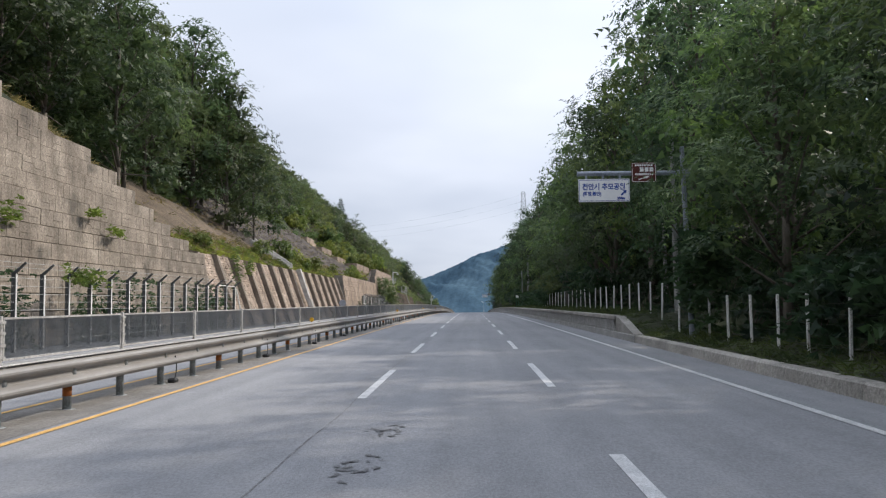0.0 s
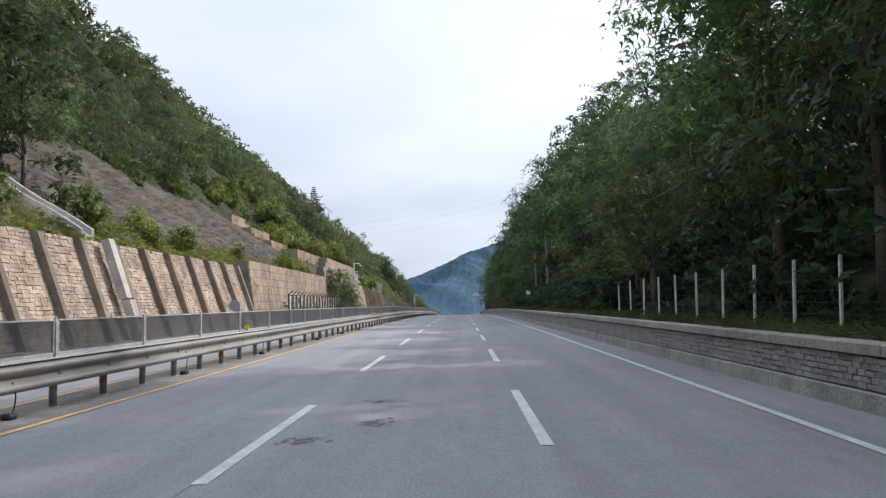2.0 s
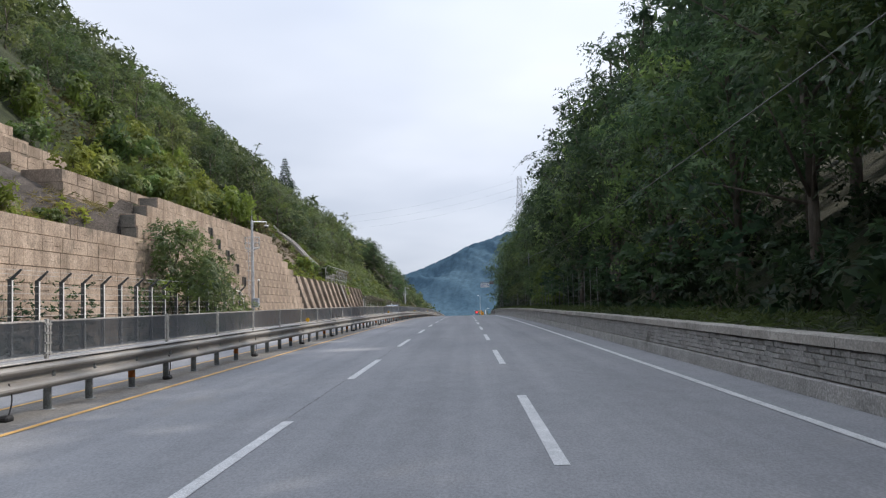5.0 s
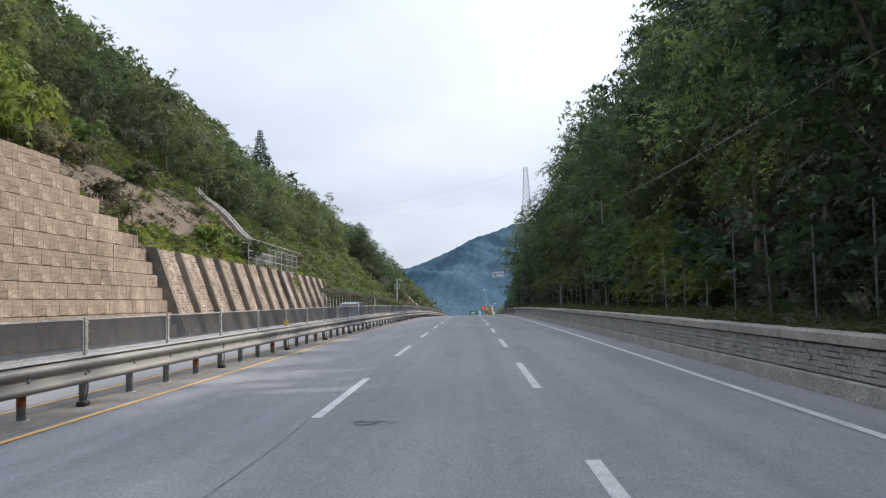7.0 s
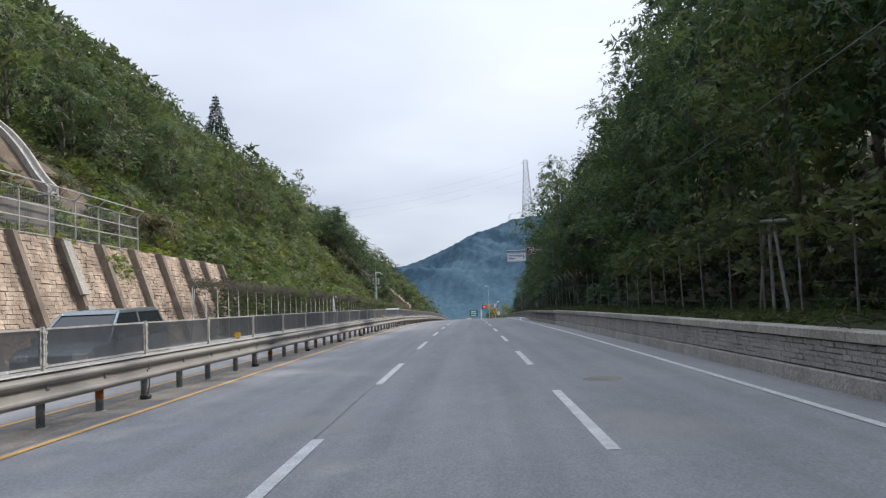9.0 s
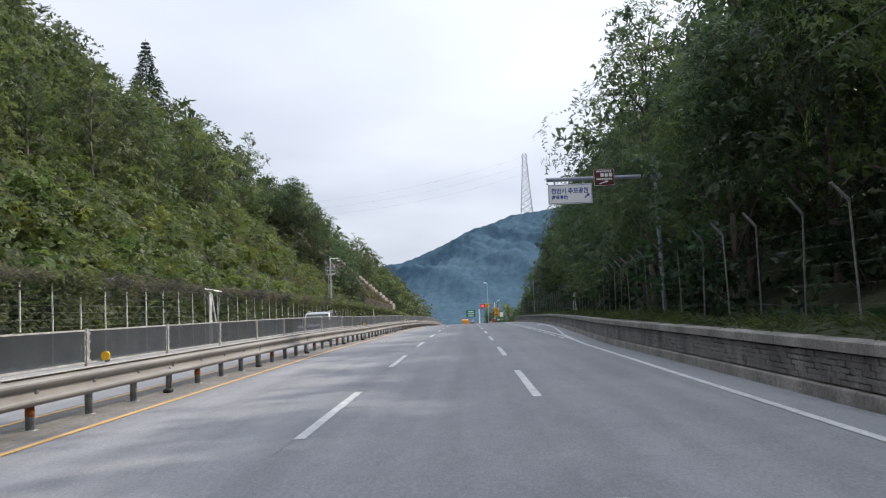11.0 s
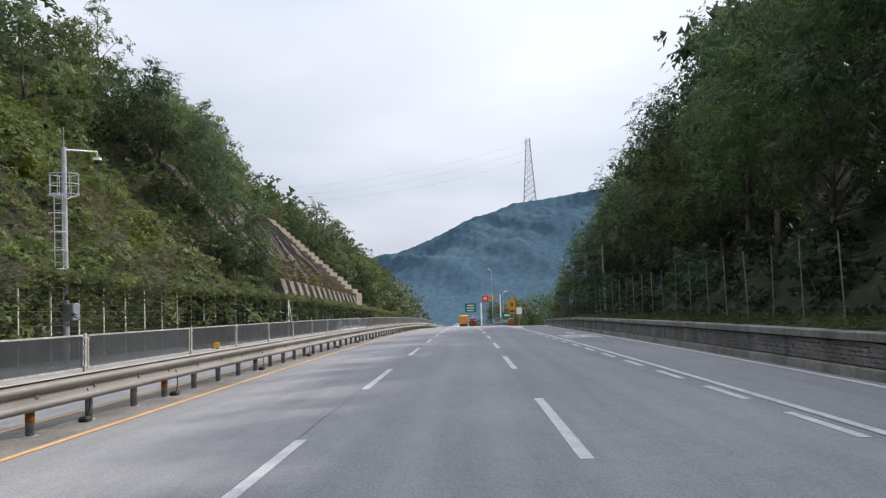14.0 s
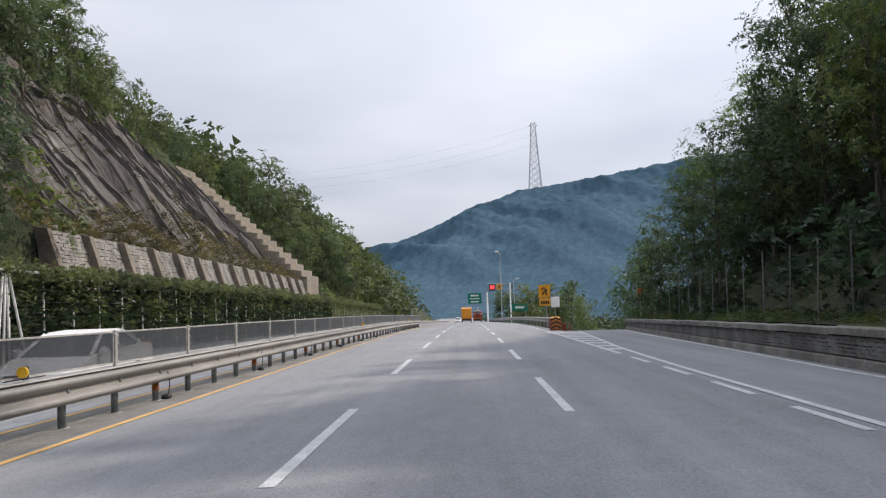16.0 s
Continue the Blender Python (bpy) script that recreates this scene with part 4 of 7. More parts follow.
for x, y, rx, ry in ((-1.0, 11.3, 0.3, 0.9), (-0.95, 13.6, 0.3, 0.6), (0.1, 38.9, 0.45, 0.55), (0.3, 38.0, 0.25, 0.2), (-0.6, 62.0, 0.5, 0.35), (-0.4, 59.5, 0.35, 0.5), (-1.2, 58.0, 0.45, 0.4), (-0.6, 48.0, 0.3, 0.8), (-0.2, 152, 0.4, 0.3), (-0.9, 171.5, 0.45, 0.3), (2.9, 223, 0.42, 0.42)):
    if x > 2.5:
        vv = [(x, y, road_z(y) + 0.005)] + [(x + math.cos(i * 0.2856) * rx, y + math.sin(i * 0.2856) * ry, road_z(y) + 0.005) for i in range(22)]
        thing("manhole_cover", "round dark iron manhole cover in the asphalt", "manhole", data=mesh_of("manhole_cover", vv, [(0, i + 1, (i + 1) % 22 + 1) for i in range(22)], CONCRETE_D))
        continue
    vv, ff = [], []
    for k in range(26):
        q, w = math.sqrt(prng.random()), prng.uniform(0, 6.2832)
        cx, cy, cr = x + math.cos(w) * rx * q * 0.85, y + math.sin(w) * ry * q * 0.95, prng.uniform(0.02, 0.085) * (1.2 - 0.6 * q)
        o, z_ = len(vv), road_z(cy) + 0.004 + k * 0.0004
        vv += [(cx + math.cos(i * 0.6283) * cr * prng.uniform(0.55, 1.25), cy + math.sin(i * 0.6283) * cr * prng.uniform(0.6, 1.6), z_) for i in range(10)]
        ff.append(tuple(range(o, o + 10)))
    thing("road_patch", "dark crumbled pothole patch in the asphalt", "road patch", kind="structure", data=mesh_of("road_patch", vv, ff, PATCH))
crack = thing("sealed_joint", "thin dark lengthwise joint beside the lane line", "road joint", kind="structure")
for y0_, y1_ in ((-5, 60), (120, 240), (262, 370)):
    vv, ff = [], []
    for i, y in enumerate(np.arange(y0_, y1_, 1.0)):
        x = -1.82 + 0.05 * noise.noise(Vector((0.3, y * 0.35, 0)))
        vv += [(x - 0.012, y, road_z(y) + 0.004), (x + 0.012, y, road_z(y) + 0.004)]
    ff = [(2 * i, 2 * i + 1, 2 * i + 3, 2 * i + 2) for i in range(len(vv) // 2 - 1)]
    piece("joint", mesh_of("joint", vv, ff, PATCH), crack)


# ---- median guard rail with mesh screen ----
RAIL_X = -6.40
rail = thing("median_guard_rail", "weathered galvanised double-sided guard rail on short round posts", "guard rail")
w_prof = [(0.0, 0.0), (0.018, 0.004), (0.066, 0.040), (0.078, 0.062), (0.076, 0.088), (0.060, 0.112), (0.008, 0.158), (0.002, 0.178), (0.002, 0.214), (0.008, 0.234), (0.066, 0.272), (0.078, 0.294), (0.076, 0.320), (0.060, 0.344), (0.018, 0.386), (0.0, 0.392)]
for side in (1, -1):
    pr = [(RAIL_X + side * (0.105 + 1.45 * a), 0.385 + 1.18 * b) for a, b in w_prof]
    pr += [(RAIL_X + side * (0.093 + 1.45 * a), 0.385 + 1.18 * b) for a, b in reversed(w_prof)]
    y = -40.0
    while y < 640:
        vv, ff = sweep(pr, y, min(640, y + 80) - 0.01, 4.0)
        piece("beam", mesh_of("beam", vv, ff, GALV, False), rail)
        y += 80
bm = bmesh.new()
rod(bm, (0, 0, -0.1), (0, 0, 0.84), 0.07, seg=14)
rod(bm, (0, 0, 0.0), (0, 0, 0.012), 0.13, seg=14)
box(bm, -0.125, 0.125, -0.05, 0.05, 0.52, 0.80)
post_me = done(bm, "post", GALV_D, True)
bm = bmesh.new()
rod(bm, (0, 0, 0.22), (0, 0, 0.37), 0.074, seg=14)
band_me = done(bm, "reflective_band", ORANGE, True)
bm = bmesh.new()
box(bm, -0.09, 0.09, -0.11, 0.11, 0.0, 0.10, 0.03)
foot_me = done(bm, "cable_foot", BLACK)
vv, ff = [], []
for i in range(9):
    a = i / 8
    p = Vector((0.02, 0.05 + 0.10 * math.sin(a * 3.1), 0.08 + 0.50 * a))
    for k in range(5):
        vv.append((p.x + 0.012 * math.cos(k * 1.2566), p.y + 0.012 * math.sin(k * 1.2566), p.z))
for i in range(8):
    for k in range(5):
        ff.append((i * 5 + k, i * 5 + (k + 1) % 5, i * 5 + 5 + (k + 1) % 5, i * 5 + 5 + k))
hose_me = mesh_of("cable", vv, ff, BLACK, True)
# the rail was built in stretches, each with its own pitch start: from, to, first post, first panel, bands, cables
STRETCHES = ((-40, 84, 0.04, 2.1, 0.04, 4.4), (84, 130, 1.03, 1.0, 7.03, 7.5), (130, 228, 0.58, 2.66, 4.58, 6.3),
             (228, 292, 1.02, 2.95, 1.02, 6.6), (292, 340, 1.44, 1.27, 7.44, 1.0), (340, 376, 1.15, 2.92, 5.15, 5.4), (376, 480, 0.65, 2.65, 4.65, 4.9))


def steps(a, b, first, pitch):
    y = first + pitch * math.ceil((a - first) / pitch)
    while y < b:
        yield y
        y += pitch


for a_, b_, first, first_panel, band, hose in STRETCHES:
    for y in steps(a_, b_, first, 2.0):
        p = piece("post", post_me, rail, Matrix.Translation(on_road(RAIL_X, y)))
        if abs((y - band + 4) % 8 - 4) < 0.3:
            piece("reflective_band", band_me, p)
    for y in steps(a_, b_, hose, 8.0):
        piece("cable_foot", foot_me, rail, Matrix.Translation(on_road(RAIL_X + 0.14, y)))
        piece("cable", hose_me, rail, Matrix.Translation(on_road(RAIL_X + 0.14, y)))
bm = bmesh.new()
box(bm, -0.19, 0.19, -0.985, 0.985, 0.850, 0.872, 0.008)
cap_me = done(bm, "cap_plate", PALE_STEEL)
for i in range(-18, 230):
    y = i * 2.0 + 1.0
    piece("cap_plate", cap_me, rail, Matrix.Translation(on_road(RAIL_X, y)) @ Matrix.Rotation(math.atan((road_z(y + 1) - road_z(y - 1)) / 2), 4, "X"))

# mesh screen panels: framed louvre mesh, four metres each
SCREEN = material("grey_steel_mesh", (0.165, 0.188, 0.218), (0.215, 0.24, 0.272), 2.0, 0.5, metal=0.25, rnd=0.12)
bm = bmesh.new()
for a, b in ((0.915, 0.945), (1.500, 1.530)):
    box(bm, -0.016, 0.016, 0.07, 3.93, a, b)
for a in (0.06, 3.905):
    box(bm, -0.016, 0.016, a, a + 0.032, 0.915, 1.530)
frame_me = done(bm, "panel_frame", PALE_STEEL)
vv, ff = [], []
for q in range(43):
    z = 0.948 + q * 0.0129
    o = len(vv)
    vv += [(-0.004, 0.09, z), (-0.004, 3.91, z), (0.005, 3.91, z + 0.0118), (0.005, 0.09, z + 0.0118)]
    ff.append((o, o + 1, o + 2, o + 3))
mesh_me = mesh_of("mesh_sheet", vv, ff, SCREEN)
bm = bmesh.new()
box(bm, -0.03, 0.03, -0.03, 0.03, 0.80, 1.55, 0.006)
for z in (0.95, 1.12, 1.29, 1.44):
    box(bm, -0.04, 0.045, -0.075, 0.075, z, z + 0.035)
stand_me = done(bm, "screen_post", PALE_STEEL)
spots = []
for a_, b_, first, first_panel, band, hose in STRETCHES:
    for y in steps(a_, b_, first_panel, 4.0):
        if not spots or y - spots[-1] > 2.4:
            spots.append(y)
spots.append(spots[-1] + 4.0)
panel = None
for y, nxt in zip(spots, spots[1:]):
    m = Matrix.Translation(on_road(RAIL_X, y)) @ Matrix.Rotation(math.atan((road_z(nxt) - road_z(y)) / (nxt - y)), 4, "X") @ Matrix.Diagonal((1, (nxt - y) / 4, 1, 1))
    if panel is None:
        panel = thing("screen_panel", "framed grey steel mesh anti-glare panel on the guard rail", "mesh panel", group="median screen")
        piece("panel_frame", frame_me, panel), piece("mesh_sheet", mesh_me, panel), piece("screen_post", stand_me, panel)
        panel.matrix_basis = m
    else:
        copy_thing(panel, m)

YELLOW = material("yellow_reflector_plastic", (0.75, 0.42, 0.02), (0.85, 0.5, 0.04), 4, 0.4)
for k in range(-1, 14):
    y = 36.0 + 38.6 * k
    if k == -1:
        dl = thing("delineator", "small yellow round reflector on a black bracket", "reflector", group="delineators")
        bm = bmesh.new()
        box(bm, 0.02, 0.06, -0.09, 0.09, 0.0, 0.20, 0.02)
        part("bracket", bm, BLACK, dl)
        bm = bmesh.new()
        rod(bm, (0.05, -0.11, 0.12), (0.05, -0.07, 0.12), 0.085, seg=16)
        part("reflector", bm, YELLOW, dl)
        dl.location = on_road(RAIL_X + 0.06, y, 0.90)
    else:
        copy_thing(dl, Matrix.Translation(on_road(RAIL_X + 0.06, y, 0.90)))


# ---- fences ----
WIRE = material("dull_fence_wire", (0.26, 0.27, 0.27), (0.40, 0.41, 0.41), 3, 0.5, metal=0.5)


WIRE_D = material("rusty_dark_wire", (0.06, 0.06, 0.055), (0.11, 0.105, 0.095), 3, 0.6)
# dark colour holds the shaded side of the near fence posts
FENCE_DARK = material("shaded_fence_steel", (0.045, 0.05, 0.052), (0.09, 0.095, 0.095), 3, 0.6, fine=20)
FENCE_GREY = material("weathered_grey_post", (0.10, 0.106, 0.106), (0.20, 0.207, 0.20), 3, 0.7, fine=20, rnd=0.25)


def wires(fence, y0, y1, xfn, hs, r=0.008, step=4.0, mat=None):
    """One strand for each height."""
    for h in hs:
        vv, ff = [], []
        ys_ = np.arange(y0, y1 + 0.1, step)
        for y in ys_:
            x, z = xfn(y, h)
            vv += [(x - r, y, z - r), (x + r, y, z - r), (x, y, z + r)]
        for i in range(len(ys_) - 1):
            for j in range(3):
                ff.append((i * 3 + j, i * 3 + (j + 1) % 3, (i + 1) * 3 + (j + 1) % 3, (i + 1) * 3 + j))
        piece("wire", mesh_of("wire", vv, ff, mat or WIRE), fence)


def tall_fence(name, label, y0, y1, x, h, pitch, group=""):
    """Steel posts with cranked tops and strained wires, braced at both ends."""
    fence = thing(name, label, "fence")
    bm = bmesh.new()
    near = y0 < 200
    q = 0.026
    if near:
        box(bm, -0.15, 0.02, -0.03, 0.03, -0.3, h)
    else:
        box(bm, -q, q, -q, q, -0.3, h)
    post = done(bm, "post", FENCE_DARK if near else WHITE_POST)
    # pale strip added on the road side, as the sunlit face of the post
    bm = bmesh.new()
    box(bm, 0.022, 0.04, -0.042, 0.042, -0.3, h - 0.05)
    flange = done(bm, "flange", WHITE_POST)
    bm = bmesh.new()
    rod(bm, (-0.05 if near else 0, 0, h - 0.03), (0.38, 0, h + 0.36), 0.07 if near else 0.045, 0.045 if near else 0.03, 6)
    arm = done(bm, "arm", FENCE_DARK if near else GALV_D)
    y = y0
    while y <= y1 + 0.01:
        p = piece("post", post, fence, Matrix.Translation(on_road(x, y)))
        piece("arm", arm, p)
        if near:
            piece("flange", flange, p)
        y += pitch
    for ye_, s in ((y0, 1), (y1, -1)):
        bm = bmesh.new()
        rod(bm, on_road(x + 0.12, ye_ + s * 0.05, h - 0.15), on_road(x + 0.3, ye_ - s * 1.3, 0.0), 0.04, seg=6)
        rod(bm, on_road(x, ye_, h), on_road(x, ye_ + s * pitch * 2, h + 0.02), 0.035, seg=6)
        part("brace", bm, WHITE_POST if y0 < 200 else GALV_D, fence)
    wires(fence, y0, y1, lambda y, q: (x + 0.0 + max(0, q - h) * 0.95, road_z(y) + q), list(np.arange(0.35, h, 0.30)) + [h + 0.18, h + 0.34], 0.006, 4.0, WIRE_D if y0 > 200 else None)
    return fence


tall_fence("fence_west", "tall wire security fence with cranked posts", -19.6, 60.4, -16.6, 2.95, 2.0)
tall_fence("fence_middle", "tall wire security fence with cranked posts", 130.0, 178.0, -16.6, 3.0, 2.0)
tall_fence("fence_east", "long tall wire fence overgrown with vines", 256.0, 306.0, -16.8, 3.4, 2.5)
tall_fence("fence_far", "long tall wire fence overgrown with vines", 309.0, 529.0, -16.9, 3.35, 2.5)


def right_fence(name, label, y0, y1, off, h, pitch, arms, mat, rngseed, thick=0.045):
    fence = thing(name, label, "fence")
    fr = random.Random(rngseed)
    bm = bmesh.new()
    box(bm, -thick, thick, -thick, thick, -0.35, h, 0.01)
    post = done(bm, "post", mat)
    bm = bmesh.new()
    rod(bm, (0, 0, h - 0.03), (-0.30, 0, h + 0.32), 0.04, 0.03, 6)
    arm = done(bm, "arm", mat)
    y = y0
    while y <= y1 + 0.01:
        x = wall_line(y) + off
        p = piece("post", post, fence, Matrix.Translation((x, y, right_hill(x, y))) @ Matrix.Rotation(fr.uniform(-0.035, 0.035), 4, "X") @ Matrix.Rotation(fr.uniform(-0.03, 0.03), 4, "Y"))
        if arms and y < 300:
            piece("arm", arm, p)
        y += pitch * fr.uniform(0.92, 1.08)

    def line(y, q):
        x = wall_line(y) + off
        return x, right_hill(x, y) + q

    wires(fence, y0, y1, line, [h * k / 6 for k in range(1, 6)], 0.002, 2.0, WIRE_D)


right_fence("fence_verge", "white concrete fence posts with thin wires on the verge", -14, 36, 1.65, 1.42, 2.05, False, WHITE_POST, 1, 0.033)
right_fence("fence_bank", "white concrete fence posts with thin wires above the wall", 38.5, 98, 1.9, 1.45, 2.4, False, WHITE_POST, 2, 0.033)
right_fence("fence_wood", "tall thin grey fence posts below dark trees", 160, 262, 1.9, 2.3, 2.6, False, FENCE_GREY, 3, 0.022)
right_fence("fence_exit", "tall cranked steel fence posts below dark trees", 265, 420, 1.7, 2.35, 2.5, True, FENCE_GREY, 4, 0.020)
fb = thing("fence_brace", "white tripod brace with a top bar on the vine-covered fence", "fence post")
for dx, dy in ((0.25, -1.0), (0.0, -0.15), (0.0, 0.3), (0.25, 1.1)):
    bm = bmesh.new()
    rod(bm, on_road(-16.55 + dx, 400.6 + dy, -0.1), on_road(-16.5, 400.6 + dy * 0.18, 3.5), 0.05, seg=8)
    part("prop", bm, WHITE_POST, fb)
bm = bmesh.new()
rod(bm, on_road(-16.45, 399.1, 3.62), on_road(-16.45, 402.8, 3.60), 0.05, seg=8)
part("rail", bm, WHITE_POST, fb)
copy_thing(fb, Matrix.Translation((0.0, -94.4, road_z(306.2) - road_z(400.6))))
br = thing("braced_post", "weathered grey braced fence post trio", "fence post")
xq = wall_line(227) + 1.9
for dx, dy in ((-0.1, -1.3), (0.0, 0.0), (0.1, 1.3)):
    bm = bmesh.new()
    rod(bm, (xq + dx, 227.3 + dy, right_hill(xq, 227) - 0.2), (xq, 227.3 + dy * 0.25, right_hill(xq, 227) + 2.3), 0.05, 0.045, 8)
    part("prop", bm, FENCE_GREY, br)
bm = bmesh.new()
rod(bm, (xq - 0.3, 225.3, right_hill(xq, 227) + 2.25), (xq + 0.1, 229.6, right_hill(xq, 227) + 2.55), 0.045, seg=8)
part("rail", bm, FENCE_GREY, br)


br2 = thing("braced_post", "thin pale fence post with two leaning props", "fence post")
x2 = wall_line(322.5) + 1.75
for dy, lean_ in ((-1.0, 0.7), (-0.1, 0.0), (0.9, -0.75)):
    bm = bmesh.new()
    rod(bm, (x2, 322.5 + dy, right_hill(x2, 322.5) - 0.2), (x2, 322.5 + dy + lean_, right_hill(x2, 322.5) + 2.2), 0.032, seg=8)
    part("prop", bm, FENCE_GREY if dy == -0.1 else WHITE_POST, br2)


# ---- trees ----
def leaf_quads(rng, centres, dirs, length, leaflets, leaf, width, droop, tri=False):
    """Sprays of leaflets: each spray is an arching stem with leaflets on both sides."""
    n = len(centres)
    d = dirs / np.linalg.norm(dirs, axis=1, keepdims=True)
    ref = np.tile([0.0, 0.0, 1.0], (n, 1)) + rng.normal(0, 0.3, (n, 3))
    side = np.cross(d, ref)
    side /= np.linalg.norm(side, axis=1, keepdims=True) + 1e-6
    nor = np.cross(side, d)
    ls = length * rng.uniform(0.6, 1.3, n)
    out = []
    for j in range(leaflets):
        t = (j // 2 + 0.5) / max(1, (leaflets + 1) // 2)
        sgn = 1 if j % 2 else -1
        base = centres + d * (ls * t)[:, None]
        base[:, 2] -= droop * t * t * ls
        ax = d * 0.55 + side * sgn * 0.85 + rng.normal(0, 0.28, (n, 3))
        ax[:, 2] -= droop * 0.35
        ax /= np.linalg.norm(ax, axis=1, keepdims=True)
        wd = np.cross(ax, nor + rng.normal(0, 0.45, (n, 3)))
        wd /= np.linalg.norm(wd, axis=1, keepdims=True) + 1e-6
        ll = (leaf * rng.uniform(0.7, 1.25, n))[:, None]
        ww = (width * rng.uniform(0.7, 1.25, n))[:, None] * 0.5
        tip = base + ax * ll
        tip[:, 2] -= 0.15 * ll[:, 0]
        mid = base + ax * ll * 0.45
        out.append(np.stack([base + wd * ww * 0.7, tip, base + ax * ll * 0.15 - wd * ww], axis=1) if tri else np.stack([base, mid + wd * ww, tip, mid - wd * ww], axis=1))
    return np.concatenate(out).reshape(-1, 3)


def lobes_for(rng, h, r, low, n):
    """Foliage masses of one crown: uneven lobes round and over the trunk."""
    lo = []
    for i in range(n):
        t = (i + 0.5) / n
        z = h * (low + (0.97 - low) * t ** 0.85)
        wide = r * (0.55 + 0.6 * math.sin(math.pi * min(1, 0.18 + 0.82 * t)) ** 0.8) * (1.0 if t < 0.75 else 1.25 - t * 0.45)
        a = i * 2.4 + rng.uniform(-0.5, 0.5)
        off = wide * rng.uniform(0.3, 0.78) * (1 - 0.45 * t)
        lo.append((math.cos(a) * off, math.sin(a) * off, z, wide * rng.uniform(0.34, 0.54)))
    return lo


def unit(a):
    return a / (np.linalg.norm(a, axis=1, keepdims=True) + 1e-6)


def crown(rng, lo, pads, fronds, leaflets, leaf, width, pad, fill, flat=0.58):
    """Fronds fanned out in shallow arching pads over the upper side of each lobe, with loose leaves inside."""
    L = np.array(lo)
    wts = L[:, 3] ** 2
    P = L[rng.choice(len(lo), pads, p=wts / wts.sum())]
    dv = rng.normal(0, 1, (pads, 3))
    dv[:, 2] = dv[:, 2] * 0.85 + 0.35
    dv = unit(dv)
    c = P[:, :3] + dv * P[:, 3:4] * rng.uniform(0.66, 1.04, (pads, 1)) * np.array([1, 1, flat])
    nor = unit(dv * 0.8 + np.array([0, 0, 0.75]) + rng.normal(0, 0.2, (pads, 3)))
    rp = pad * rng.uniform(0.6, 1.35, pads)
    k = np.repeat(np.arange(pads), fronds)
    m = len(k)
    nf = unit(nor[k] + rng.normal(0, 0.24, (m, 3)))
    rad = unit(np.cross(nf, rng.normal(0, 1, (m, 3))) + 0.35 * dv[k])
    side = np.cross(nf, rad)
    fl = rp[k] * rng.uniform(0.7, 1.3, m)
    start = c[k] + rad * (rp[k] * rng.uniform(0.0, 0.3, m))[:, None]
    out = []
    for j in range(leaflets):
        t = (j // 2 + 0.6) / max(1, (leaflets + 1) // 2)
        sgn = 1 if j % 2 else -1
        base = start + rad * (fl * t)[:, None] + nf * (fl * (0.22 * t - 0.45 * t * t))[:, None]
        base[:, 2] -= 0.16 * fl * t * t
        ax = unit(rad * 0.6 + side * sgn * 0.85 - nf * 0.22 + rng.normal(0, 0.14, (m, 3)))
        wd = unit(np.cross(ax, nf + rng.normal(0, 0.18, (m, 3))))
        ll = (leaf * rng.uniform(0.75, 1.25, m) * (1.12 - 0.35 * t))[:, None]
        ww = (width * rng.uniform(0.75, 1.2, m))[:, None] * 0.5
        out.append(np.stack([base + wd * ww, base + ax * ll, base - wd * ww], axis=1))
    if fill:
        F = L[rng.choice(len(lo), fill, p=wts / wts.sum())]
        fc = F[:, :3] + unit(rng.normal(0, 1, (fill, 3))) * F[:, 3:4] * rng.uniform(0.1, 0.7, (fill, 1)) * np.array([1, 1, flat])
        fa, fb = unit(rng.normal(0, 1, (fill, 3))), unit(rng.normal(0, 1, (fill, 3)))
        q = leaf * 1.7
        out.append(np.stack([fc + fb * q * 0.4, fc + fa * q, fc - fb * q * 0.4], axis=1))
    return np.concatenate(out).reshape(-1, 3)


def trunk_mesh(rng, h, r, lo, lean=0.25):
    bm = bmesh.new()
    pts = [Vector((0, 0, -0.6))]
    for i in range(1, 6):
        pts.append(Vector((rng.normal(0, lean * 0.35) * i / 2, rng.normal(0, lean * 0.35) * i / 2, h * 0.86 * i / 5)))
    for i in range(5):
        rod(bm, pts[i], pts[i + 1], r * (1 - i * 0.17), r * (1 - (i + 1) * 0.17), 7)
    for cx_, cy_, cz_, cr_ in lo:
        z0 = max(0.15 * h, cz_ - cr_ * 1.3)
        t = min(0.999, max(0.0, z0 / (h * 0.86))) * 5
        i = min(4, int(t))
        a = pts[i].lerp(pts[i + 1], t - i)
        rod(bm, a, (cx_, cy_, cz_), r * 0.35, r * 0.10, 5)
    return done(bm, "trunk", BARK, True)


def make_tree(name, label, seed, h, r, low, nlobes, pads, fan, leaf, width, pad, fill, mat, tr=0.17, group=""):
    rng = np.random.default_rng(seed)
    ob = thing(name, label, "tree", group=group)
    lo = lobes_for(rng, h, r, low, nlobes)
    piece("trunk", trunk_mesh(rng, h, tr, lo), ob)
    piece("crown", quads_of("crown", crown(rng, lo, pads, *fan, leaf, width, pad, fill), mat, True), ob)
    return ob


